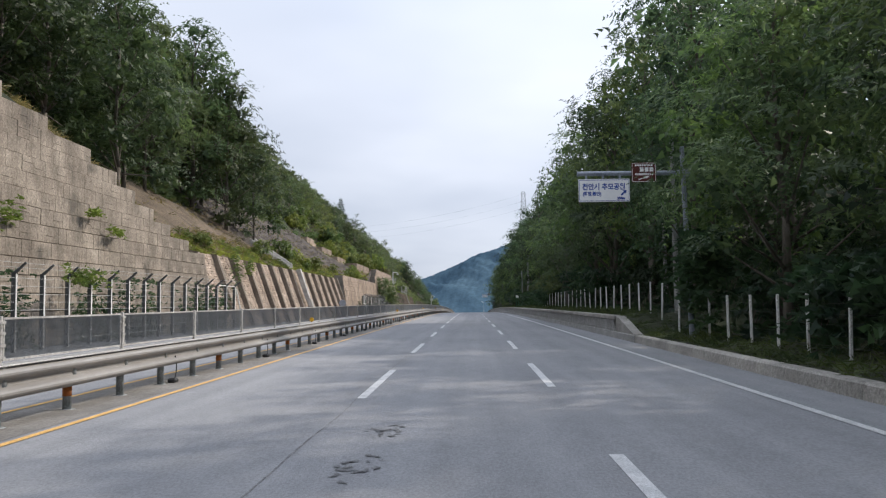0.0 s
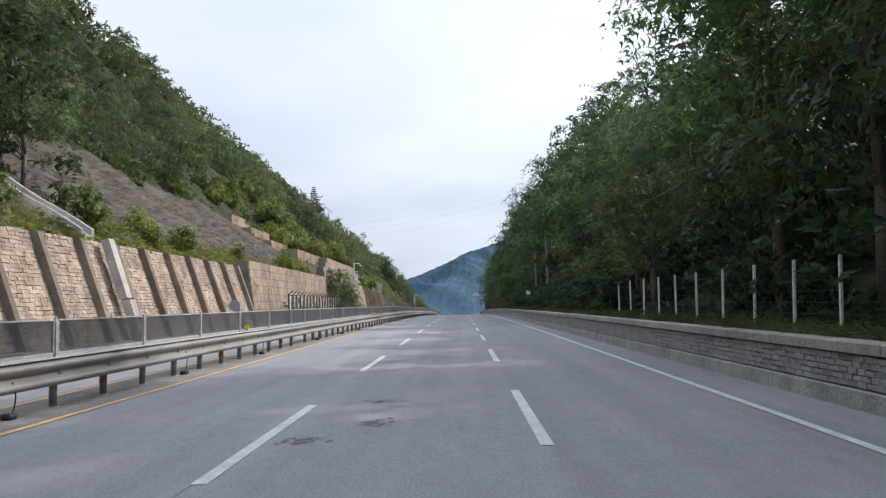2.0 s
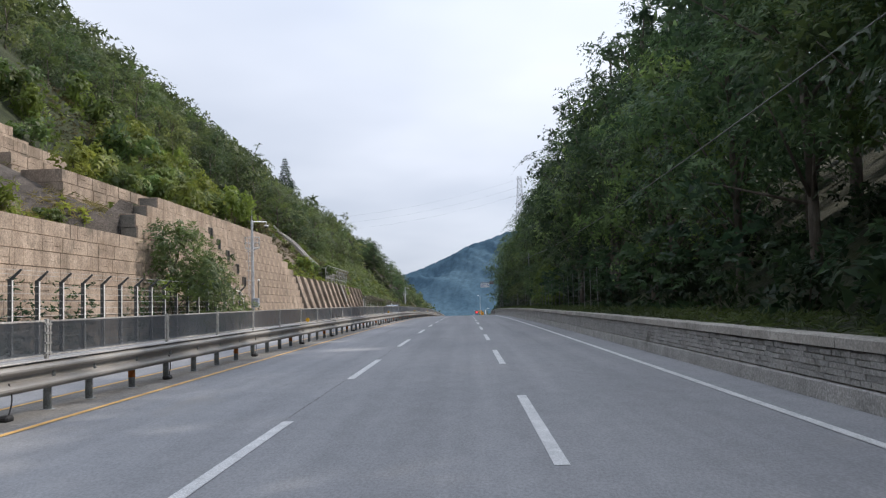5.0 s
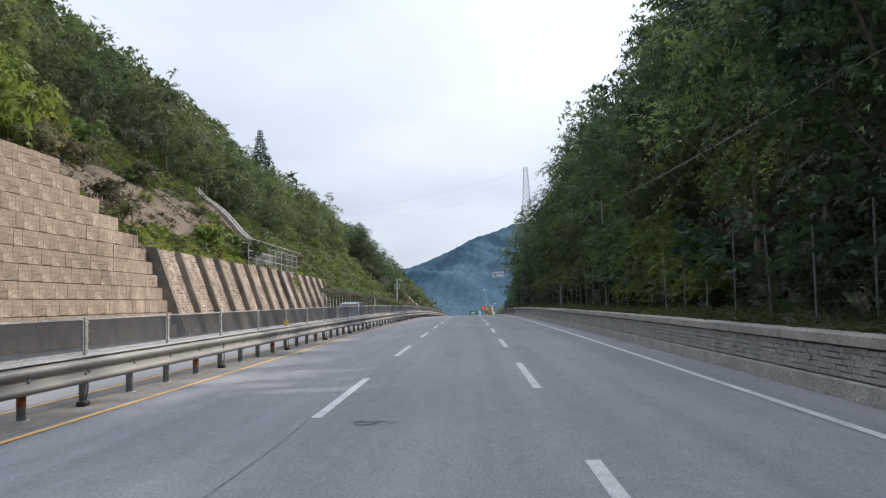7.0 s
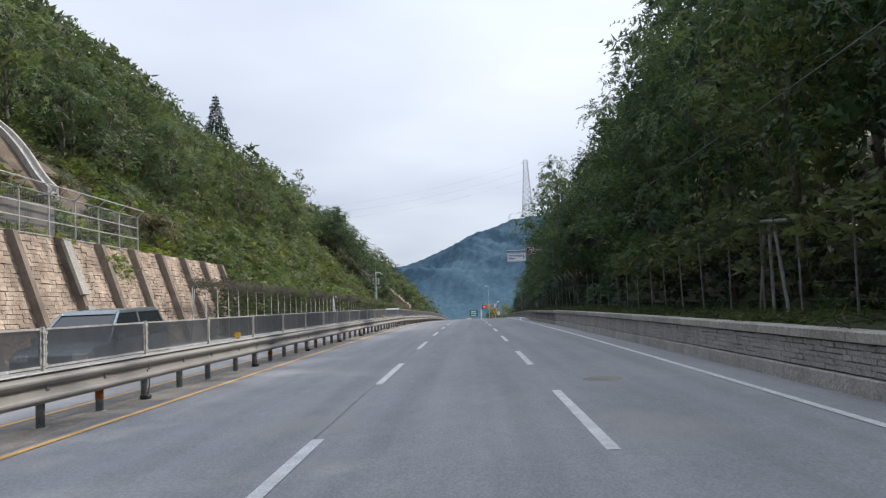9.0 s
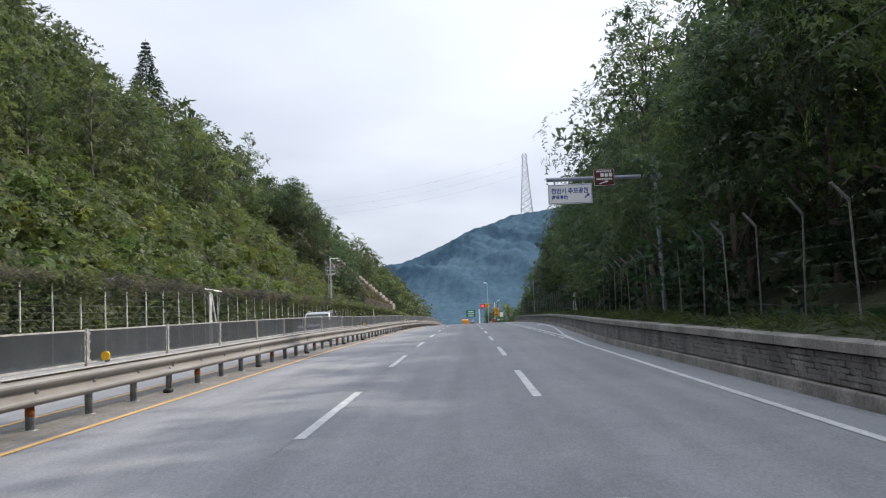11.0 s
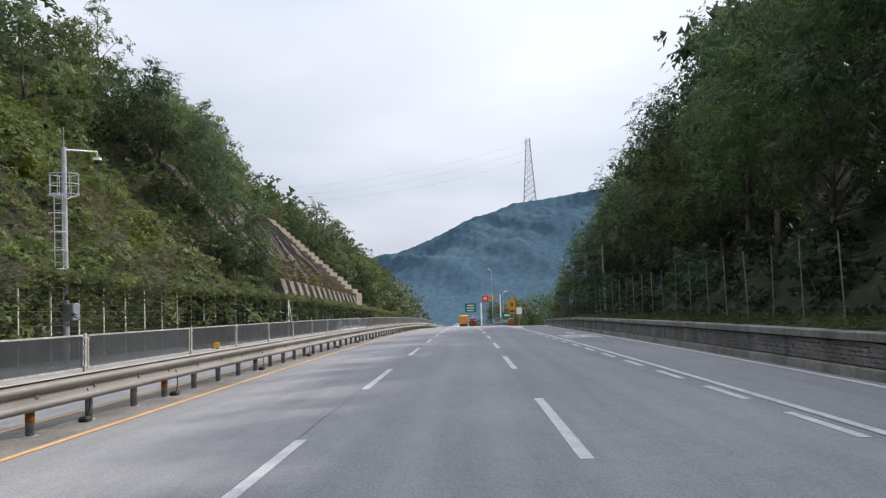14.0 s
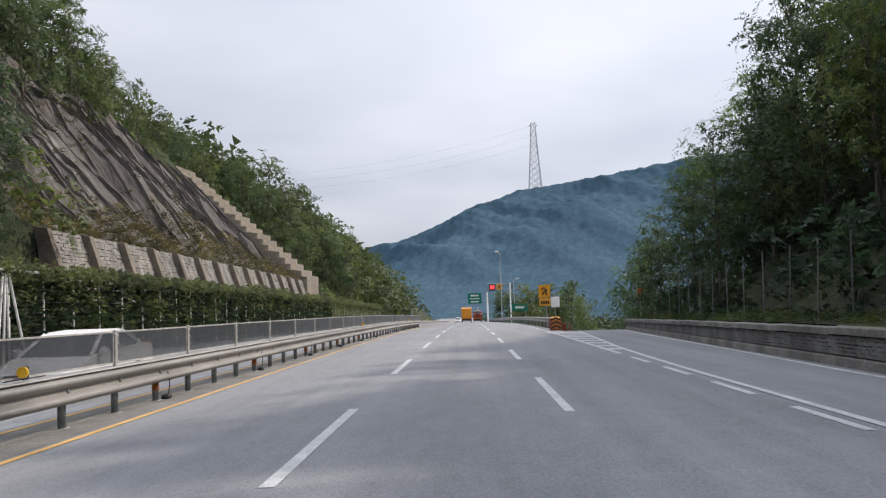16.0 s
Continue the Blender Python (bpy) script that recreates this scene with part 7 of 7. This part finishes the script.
def car(name, label, paint, x, y, body, glass, roof, half, wy, wr):
    """A car heading towards -y; its front is at y = 0 of its own axes."""
    c = thing(name, label, "car")
    part("body", profile_body(body, half, half * 0.95, 0.06), paint, c)
    part("glasshouse", profile_body(glass, half * 0.93, half * 0.74, 0.03), GLASS, c, "dark tinted windows")
    part("roof", profile_body(roof, half * 0.76, half * 0.70, 0.025), paint, c)
    g0, g1, g2, g3 = glass[0], glass[1], glass[2], glass[3]
    mid = (g0[0] + g3[0]) / 2 + 0.15
    for s in (-1, 1):
        for (a, b) in ((g0, g1), (g3, g2), ((mid, g0[1]), (mid, g1[1]))):
            bm = bmesh.new()
            rod(bm, (s * half * 0.933, a[0], a[1]), (s * half * 0.75, b[0], b[1]), 0.048, seg=6)
            part("pillar", bm, paint, c)
    wheels(c, wy, half, wr)
    top = max(p[1] for p in body if p[0] < 0.6)
    for s in (-1, 1):
        bm = bmesh.new()
        box(bm, s * half * 0.55, s * half * 0.93, -0.02, 0.12, top - 0.24, top - 0.08, 0.03)
        part("headlight", bm, LAMP_W, c)
        bm = bmesh.new()
        box(bm, s * (half + 0.02), s * (half + 0.2), g0[0] + 0.25, g0[0] + 0.40, g0[1] + 0.0, g0[1] + 0.18, 0.03)
        part("mirror", bm, paint, c)
        bm = bmesh.new()
        yb = max(p[0] for p in body)
        box(bm, s * half * 0.6, s * half * 0.94, yb - 0.06, yb + 0.01, 0.75, 1.0, 0.02)
        part("tail_light", bm, RED_LAMP, c)
    bm = bmesh.new()
    box(bm, -half * 0.5, half * 0.5, -0.02, 0.06, top - 0.26, top - 0.12, 0.02)
    box(bm, -half * 0.7, half * 0.7, -0.03, 0.06, 0.28, 0.42, 0.02)
    part("grille", bm, BLACK, c)
    c.matrix_basis = Matrix.Translation(on_road(x, y))
    return c


car("minivan", "slate-grey minivan on the far carriageway", CAR_DARK, -9.2, 224.2,
    [(0.0, 0.28, 0), (0.0, 0.78, 0), (0.25, 0.95, 0), (1.15, 1.08, 0), (4.75, 1.12, 0), (4.9, 0.9, 0), (4.9, 0.3, 0)],
    [(1.05, 1.05, 0), (2.0, 1.74, 1), (4.55, 1.76, 1), (4.85, 1.08, 0)], [(1.9, 1.70, 0), (2.1, 1.80, 0), (4.4, 1.84, 0), (4.65, 1.72, 0)], 0.94, (0.95, 3.95), 0.35)
pk = car("pickup_truck", "silver double-cab pickup truck on the far carriageway", CAR_SILVER, -9.2, 303.4,
         [(0.0, 0.40, 0), (0.0, 1.0, 0), (0.2, 1.12, 0), (1.35, 1.18, 0), (3.6, 1.18, 0), (5.35, 1.20, 0), (5.4, 0.55, 0)],
         [(1.2, 1.14, 0), (1.95, 1.78, 1), (3.35, 1.80, 1), (3.6, 1.16, 0)], [(1.85, 1.74, 0), (2.05, 1.84, 0), (3.3, 1.86, 0), (3.45, 1.76, 0)], 0.97, (0.95, 4.15), 0.40)
bm = bmesh.new()
for s in (-1, 1):
    rod(bm, (s * 0.72, 2.1, 1.90), (s * 0.72, 3.3, 1.91), 0.03, seg=6)
part("roof_rail", bm, GALV, pk)
bm = bmesh.new()
for s in (-1, 1):
    rod(bm, (s * 0.85, 3.75, 1.18), (s * 0.75, 4.15, 1.75), 0.05, seg=8)
    rod(bm, (s * 0.75, 4.15, 1.75), (s * 0.85, 4.75, 1.18), 0.05, seg=8)
rod(bm, (-0.75, 4.15, 1.75), (0.75, 4.15, 1.75), 0.05, seg=8)
part("bed_canopy", bm, BLACK, pk)
car("sedan", "white saloon car on the far carriageway", CAR_WHITE, -9.1, 388.4,
    [(0.0, 0.25, 0), (0.0, 0.62, 0), (0.3, 0.76, 0), (1.35, 0.92, 0), (4.0, 0.98, 0), (4.75, 0.95, 0), (4.8, 0.3, 0)],
    [(1.25, 0.90, 0), (2.15, 1.36, 1), (3.3, 1.37, 1), (4.15, 0.96, 0)], [(2.05, 1.33, 0), (2.3, 1.41, 0), (3.2, 1.42, 0), (3.45, 1.34, 0)], 0.91, (0.85, 3.7), 0.32)


def truck(name, label, paint, x, y, w, h, cargo):
    t = thing(name, label, "truck")
    bm = bmesh.new()
    box(bm, -w / 2, w / 2, 0.0, 5.6, 1.0, h, 0.06)
    part("box_body", bm, paint, t)
    bm = bmesh.new()
    for s in (-1, 1):
        box(bm, s * w * 0.33 - 0.04, s * w * 0.33 + 0.04, -0.05, 0.0, 1.1, h - 0.1)
    box(bm, -w / 2, w / 2, -0.06, 0.0, 1.0, 1.18)
    part("tailgate_rib", bm, material("truck_trim", (0.35, 0.13, 0.02), (0.42, 0.17, 0.02), 3, 0.5), t)
    bm = bmesh.new()
    box(bm, -w / 2, w / 2, 0.1, 7.6, 0.62, 0.98, 0.03)
    box(bm, -w / 2 + 0.1, w / 2 - 0.1, -0.02, 0.12, 0.42, 0.60)
    part("chassis", bm, BLACK, t)
    bm = bmesh.new()
    box(bm, -w / 2 + 0.05, w / 2 - 0.05, 5.8, 7.7, 0.7, 2.7, 0.12)
    part("cab", bm, paint, t)
    for s in (-1, 1):
        bm = bmesh.new()
        box(bm, s * w * 0.36, s * w * 0.47, -0.06, 0.02, 0.68, 0.86, 0.02)
        part("tail_light", bm, RED_LAMP, t)
    if cargo:
        bm = bmesh.new()
        box(bm, -w * 0.3, w * 0.25, 0.3, 4.0, h, h + 0.9, 0.15)
        rod(bm, (-0.2, 1.0, h + 0.6), (0.3, 3.4, h + 1.7), 0.14, seg=8)
        part("load", bm, CONCRETE_D, t, "dark machinery load")
    wheels(t, (1.0, 2.2, 6.6), w / 2 - 0.02, 0.48)
    t.matrix_basis = Matrix.Translation(on_road(x, y))


truck("dump_truck", "orange-yellow dump truck driving ahead", TRUCK_Y, -0.35, 575.0, 2.5, 3.6, False)
truck("cargo_truck", "dark red cargo truck with machinery aboard", TRUCK_R, 2.6, 592.0, 2.4, 2.2, True)
car("hatchback", "small white car far ahead", CAR_WHITE, -3.5, 640.0,
    [(0.0, 0.25, 0), (0.0, 0.7, 0), (0.3, 0.85, 0), (1.2, 0.98, 0), (3.9, 1.0, 0), (4.1, 0.9, 0), (4.1, 0.3, 0)],
    [(1.1, 0.95, 0), (1.8, 1.5, 1), (3.5, 1.5, 1), (3.95, 0.98, 0)], [(1.7, 1.45, 0), (1.9, 1.55, 0), (3.4, 1.56, 0), (3.6, 1.46, 0)], 0.88, (0.8, 3.3), 0.31)


# ---- exit gore ----
cu_ = thing("crash_cushion", "red drum crash cushion with yellow and black chevron board", "crash cushion")
bm = bmesh.new()
rod(bm, (0, 0, 0.0), (0, 0, 1.0), 0.47, 0.45, 20)
rod(bm, (0, 0.9, 0.0), (0, 0.9, 0.95), 0.45, 0.44, 20)
box(bm, -0.35, 0.35, 0.9, 2.6, 0.05, 0.9, 0.05)
part("drum", bm, TRUCK_R, cu_)
bm = bmesh.new()
box(bm, -0.48, 0.48, -0.56, -0.52, 0.12, 1.02, 0.01)
part("board", bm, ORANGE, cu_)
bm = bmesh.new()
for s in (-1, 1):
    for k in range(3):
        z = 0.12 + k * 0.32
        vs = [bm.verts.new(q) for q in ((0.02 * s, -0.566, z + 0.20), (0.46 * s, -0.566, z - 0.0), (0.46 * s, -0.566, z + 0.14), (0.02 * s, -0.566, z + 0.34))]
        bm.faces.new(vs)
part("stripe", bm, BLACK, cu_)
bm = bmesh.new()
rod(bm, (0, 0, 1.0), (0, 0, 1.07), 0.44, 0.30, 20)
part("cap", bm, SIGN_ORANGE, cu_, "orange cap")
bm = bmesh.new()
rod(bm, (0, 0, 0.93), (0, 0, 0.985), 0.475, 0.47, 20)
part("band", bm, SIGN_W, cu_, "white reflective band")
cu_.matrix_basis = Matrix.Translation(on_road(6.2, 427.6)) @ Matrix.Diagonal((0.76, 0.76, 0.86, 1))
mc = thing("marker_cone", "low red guide post beside the cushion", "traffic post", group="guide posts")
bm = bmesh.new()
rod(bm, (0, 0, 0), (0, 0, 0.03), 0.14, seg=14)
rod(bm, (0, 0, 0.03), (0, 0, 0.48), 0.06, 0.05, 10)
part("tube", bm, TRUCK_R, mc)
mc.location = on_road(6.62, 425.6)
copy_thing(mc, Matrix.Translation(on_road(6.86, 425.0)))
copy_thing(mc, Matrix.Translation(on_road(6.72, 427.4)))
sg = thing("warning_sign", "amber diversion warning sign on a grey post", "road sign")
z = road_z(450)
bm = bmesh.new()
rod(bm, (7.75, 450.1, z - 0.5), (7.75, 450.1, z + 4.0), 0.06, seg=10)
part("post", bm, GALV_D, sg)
bm = bmesh.new()
box(bm, 7.05, 8.15, 449.95, 449.99, z + 2.65, z + 3.85, 0.01)
pl = part("plate", bm, SIGN_ORANGE, sg)
bm = bmesh.new()
for a, b in (((7.4, 2.9), (7.55, 3.2)), ((7.55, 3.2), (7.85, 3.3)), ((7.85, 3.3), (7.6, 3.55)), ((7.85, 2.9), (7.7, 3.15)), ((7.35, 3.4), (7.5, 3.6))):
    rod(bm, (a[0], 449.93, z + a[1]), (b[0], 449.93, z + b[1]), 0.06, seg=6)
part("symbol", bm, BLACK, pl)
bm = bmesh.new()
box(bm, 7.1, 8.15, 449.95, 449.99, z + 1.85, z + 2.55, 0.01)
p2 = part("lower_plate", bm, SIGN_ORANGE, sg)
bars(p2, 7.2, 8.05, 449.94, z + 2.0, z + 2.35, BLACK, 5)
ws = thing("small_sign", "small white sign on a grey post", "road sign")
bm = bmesh.new()
rod(bm, (8.9, 453.1, z - 0.5), (8.9, 453.1, z + 2.9), 0.04, seg=8)
part("post", bm, GALV_D, ws)
bm = bmesh.new()
box(bm, 8.5, 9.35, 452.98, 453.02, z + 1.55, z + 2.6, 0.01)
part("plate", bm, SIGN_W, ws)
rw = thing("roadwork_sign", "small orange sign on a thin post by the trees", "road sign")
z = road_z(431)
bm = bmesh.new()
rod(bm, (12.75, 431.1, z - 5.0), (12.75, 431.1, z + 2.75), 0.035, seg=8)
part("post", bm, GALV_D, rw)
bm = bmesh.new()
box(bm, 12.55, 12.98, 431.0, 431.03, z + 2.1, z + 2.75, 0.01)
part("plate", bm, ORANGE, rw)
gr = thing("verge_guard_rail", "galvanised guard rail beyond the exit", "guard rail")
pr = [(6.55 - a, 0.42 + b) for a, b in w_prof] + [(6.562 - a, 0.42 + b) for a, b in reversed(w_prof)]
vv, ff = sweep(pr, 433, 680, 4.0)
piece("beam", mesh_of("beam", vv, ff, GALV), gr)
for k in range(62):
    piece("post", post_me, gr, Matrix.Translation(on_road(6.72, 434 + 4 * k)))

gg = thing("lane_signal_gantry", "steel gantry with lit lane signal and green sign", "gantry")
z = road_z(620) - 1.45
bm = bmesh.new()
rod(bm, (5.95, 620, z - 0.5), (5.95, 620, z + 10.4), 0.28, 0.24, 12)
rod(bm, (13.0, 620, z - 3), (13.0, 620, z + 13.2), 0.25, 0.2, 12)
part("column", bm, SIGN_W, gg)
bm = bmesh.new()
rod(bm, (6.0, 620, z + 12.9), (13.0, 620, z + 12.9), 0.12, seg=8)
rod(bm, (6.0, 620, z + 10.9), (13.0, 620, z + 10.9), 0.12, seg=8)
for k in range(3):
    rod(bm, (4.2, 620, z + 7.9 + k * 1.0), (5.95, 620, z + 7.9 + k * 1.0), 0.08, seg=8)
part("beam", bm, GALV_D, gg)
bm = bmesh.new()
box(bm, 0.1, 4.2, 619.8, 619.95, z + 7.1, z + 10.3, 0.03)
p = part("green_panel", bm, SIGN_GREEN, gg, "green direction panel")
bars(p, 0.9, 3.4, 619.78, z + 9.3, z + 9.8, SIGN_W, 5)
bars(p, 0.6, 3.7, 619.78, z + 8.45, z + 8.8, SIGN_W, 7)
bars(p, 0.9, 3.4, 619.78, z + 7.5, z + 7.9, SIGN_W, 5)
bm = bmesh.new()
box(bm, 6.6, 8.6, 619.6, 619.9, z + 11.0, z + 12.8, 0.05)
part("signal_box", bm, BLACK, gg)
LANE_LED = bpy.data.materials.new("lit_red_lane_signal")
LANE_LED.use_nodes = True
rb = LANE_LED.node_tree.nodes["Principled BSDF"]
rb.inputs["Base Color"].default_value, rb.inputs["Emission Color"].default_value, rb.inputs["Emission Strength"].default_value = (0.4, 0.02, 0.02, 1), (1.0, 0.10, 0.10, 1), 0.9
bm = bmesh.new()
box(bm, 6.9, 8.3, 619.5, 619.58, z + 11.3, z + 12.5, 0.1)
part("lamp", bm, LANE_LED, gg, "lit red lane signal")
bm = bmesh.new()
box(bm, 8.9, 10.7, 619.6, 619.8, z + 11.1, z + 12.8, 0.03)
p = part("amber_panel", bm, SIGN_ORANGE, gg)
bm = bmesh.new()
rod(bm, (9.4, 619.55, z + 11.5), (10.2, 619.55, z + 12.4), 0.12, seg=6)
rod(bm, (9.3, 619.55, z + 12.2), (9.9, 619.55, z + 12.0), 0.12, seg=6)
part("symbol", bm, BLACK, p)
sg2 = thing("exit_sign", "green direction sign beside the exit", "road sign")
z2 = road_z(600) - 1.6
bm = bmesh.new()
for xx in (13.0, 16.0):
    rod(bm, (xx, 600, z2 - 6), (xx, 600, z2 + 6.5), 0.12, seg=8)
part("post", bm, GALV_D, sg2)
bm = bmesh.new()
box(bm, 12.4, 16.8, 599.8, 599.92, z2 + 4.4, z2 + 6.4, 0.03)
p = part("panel", bm, SIGN_GREEN, sg2)
bars(p, 13.2, 15.8, 599.78, z2 + 5.1, z2 + 5.7, SIGN_W, 5)


def lamp_post(x, y, h, off):
    l = thing("street_lamp", "tall slim grey street lamp by the junction", "street lamp", group="street lamps")
    z_ = road_z(y)
    bm = bmesh.new()
    rod(bm, (x, y, z_ - 6), (x, y, z_ + h), 0.14, 0.08, 8)
    rod(bm, (x, y, z_ + h), (x + off, y, z_ + h + 0.6), 0.07, 0.06, 6)
    part("pole", bm, SILVER, l)
    bm = bmesh.new()
    box(bm, x + off - 0.5, x + off + 0.5, y - 0.2, y + 0.2, z_ + h + 0.45, z_ + h + 0.7, 0.06)
    part("head", bm, SIGN_W, l)


lamp_post(9.5, 600, 19.0, -1.0)
lamp_post(13.3, 605, 11.5, 1.0)
lamp_post(-5.5 - 13, 640, 9.0, 1.2)

# trees by the junction
jr = random.Random(4)


def junction_tree(kind, x, y, top):
    """A tree whose crown ends the given height above the carriageway."""
    c = copy_thing(kind, Matrix.Identity(4))
    base = min(valley(x, y), right_hill(x, y) if y < 446 else 1e3) - 0.2
    full = max((ch.matrix_basis @ v.co).z for ch in kind.children for v in ch.data.vertices)
    s = (road_z(y) + top - base) / full
    c.matrix_basis = Matrix.Translation((x, y, base)) @ Matrix.Rotation(jr.uniform(0, 6.28), 4, "Z") @ Matrix.Diagonal((s * 0.9, s * 0.9, s, 1))


jspots = [(11 + 3.6 * k + jr.uniform(-1, 1), 645 + jr.uniform(0, 25), jr.uniform(11.5, 14.0)) for k in range(8)]
jspots += [(13 + 2.8 * k + jr.uniform(-1, 1), 515 + jr.uniform(0, 30), jr.uniform(5.0, 7.5)) for k in range(4)]
jspots += [(17.5 + 1.9 * k + jr.uniform(-0.6, 0.6), 455 + jr.uniform(0, 14), 0.6 + 0.9 * k + jr.uniform(-0.4, 0.4)) for k in range(8)]
jspots += [(13.5 + 1.5 * k + jr.uniform(-0.5, 0.5), 434 + jr.uniform(0, 8), 0.8 + 1.0 * k + jr.uniform(-0.4, 0.4)) for k in range(6)]
for x, y, top in jspots:
    junction_tree(HILL[jr.randrange(4)] if y > 500 else INNER[jr.randrange(len(INNER))], x, y, top)
for x, y in [(15.5, 421), (17.5, 427), (21, 424), (20, 432), (25, 430), (29, 424), (24, 419), (32, 432), (17, 416), (13.6, 428.5), (14.2, 433.5), (15.0, 439.0), (14.8, 424.0)]:
    c = copy_thing(BIG[jr.randrange(4)], Matrix.Identity(4))
    s = jr.uniform(0.8, 1.0) * (0.74 if x < 19 else 0.9 if x < 23 else 1.05)
    c.matrix_basis = Matrix.Translation((x, y, right_hill(x, y) - 0.3)) @ Matrix.Rotation(jr.uniform(0, 6.28), 4, "Z") @ Matrix.Diagonal((s, s, s, 1))
jw = [(jr.uniform(-60, 120), jr.uniform(620, 900)) for _ in range(220)]
far_woods("valley_woods", "dark trees on the valley floor", [(x, y) for x, y in jw if abs(x) > 22], valley, 11, 5.0, LEAF, None, 79)


# ---- pylon on the mountain ----
py = thing("pylon", "tall pale lattice power pylon on the mountain top", "pylon")
px, pyy, pz0, ph = 103.5, 1564.0, mountain(103.5, 1564.0) - 4, 0
ph = 219 - pz0
PYL = material("pale_lattice_steel", (0.46, 0.46, 0.48), (0.56, 0.56, 0.58), 1, 0.5)


def half_w(t):
    return 6.4 * (1 - t) ** 1.15 + 3.0


bm = bmesh.new()
lv = [i / 11 for i in range(12)]
for a, b in zip(lv, lv[1:]):
    wa, wb, za, zb = half_w(a), half_w(b), pz0 + a * ph, pz0 + b * ph
    cs = ((-1, -1), (1, -1), (1, 1), (-1, 1))
    for i in range(4):
        (sx, sy), (tx, ty) = cs[i], cs[(i + 1) % 4]
        rod(bm, (px + sx * wa, pyy + sy * wa, za), (px + sx * wb, pyy + sy * wb, zb), 0.48, seg=4)
        rod(bm, (px + sx * wa, pyy + sy * wa, za), (px + tx * wb, pyy + ty * wb, zb), 0.3, seg=4)
        rod(bm, (px + tx * wa, pyy + ty * wa, za), (px + sx * wb, pyy + sy * wb, zb), 0.3, seg=4)
        rod(bm, (px + sx * wb, pyy + sy * wb, zb), (px + tx * wb, pyy + ty * wb, zb), 0.2, seg=4)
part("tower", bm, PYL, py)
for t in (0.66, 0.80, 0.94):
    bm = bmesh.new()
    z_ = pz0 + t * ph
    for s in (-1, 1):
        rod(bm, (px + s * 2, pyy - 2, z_), (px + s * 6.0, pyy, z_ + 1.0), 0.32, seg=4)
        rod(bm, (px + s * 2, pyy + 2, z_), (px + s * 6.0, pyy, z_ + 1.0), 0.32, seg=4)
        rod(bm, (px + s * 2, pyy, z_ + 4), (px + s * 6.0, pyy, z_ + 1.0), 0.28, seg=4)
    part("cross_arm", bm, PYL, py)
for i, t in enumerate((0.66, 0.80, 0.94)):
    wv = thing("power_line", "thin grey high-voltage line across the valley", "power line", group="power lines")
    a, b = Vector((px - 6, pyy, pz0 + t * ph)), Vector((-470, 1350.0, pz0 + t * ph - 62 - 6 * i))
    vv, ff, r = [], [], 0.07
    for k in range(25):
        q = a.lerp(b, k / 24)
        q.z -= 30 * 4 * (k / 24) * (1 - k / 24)
        vv += [(q.x, q.y - r, q.z - r), (q.x, q.y + r, q.z - r), (q.x, q.y, q.z + r)]
    for k in range(24):
        for j in range(3):
            ff.append((k * 3 + j, k * 3 + (j + 1) % 3, k * 3 + 3 + (j + 1) % 3, k * 3 + 3 + j))
    piece("strand", mesh_of("strand", vv, ff, GALV_D), wv)
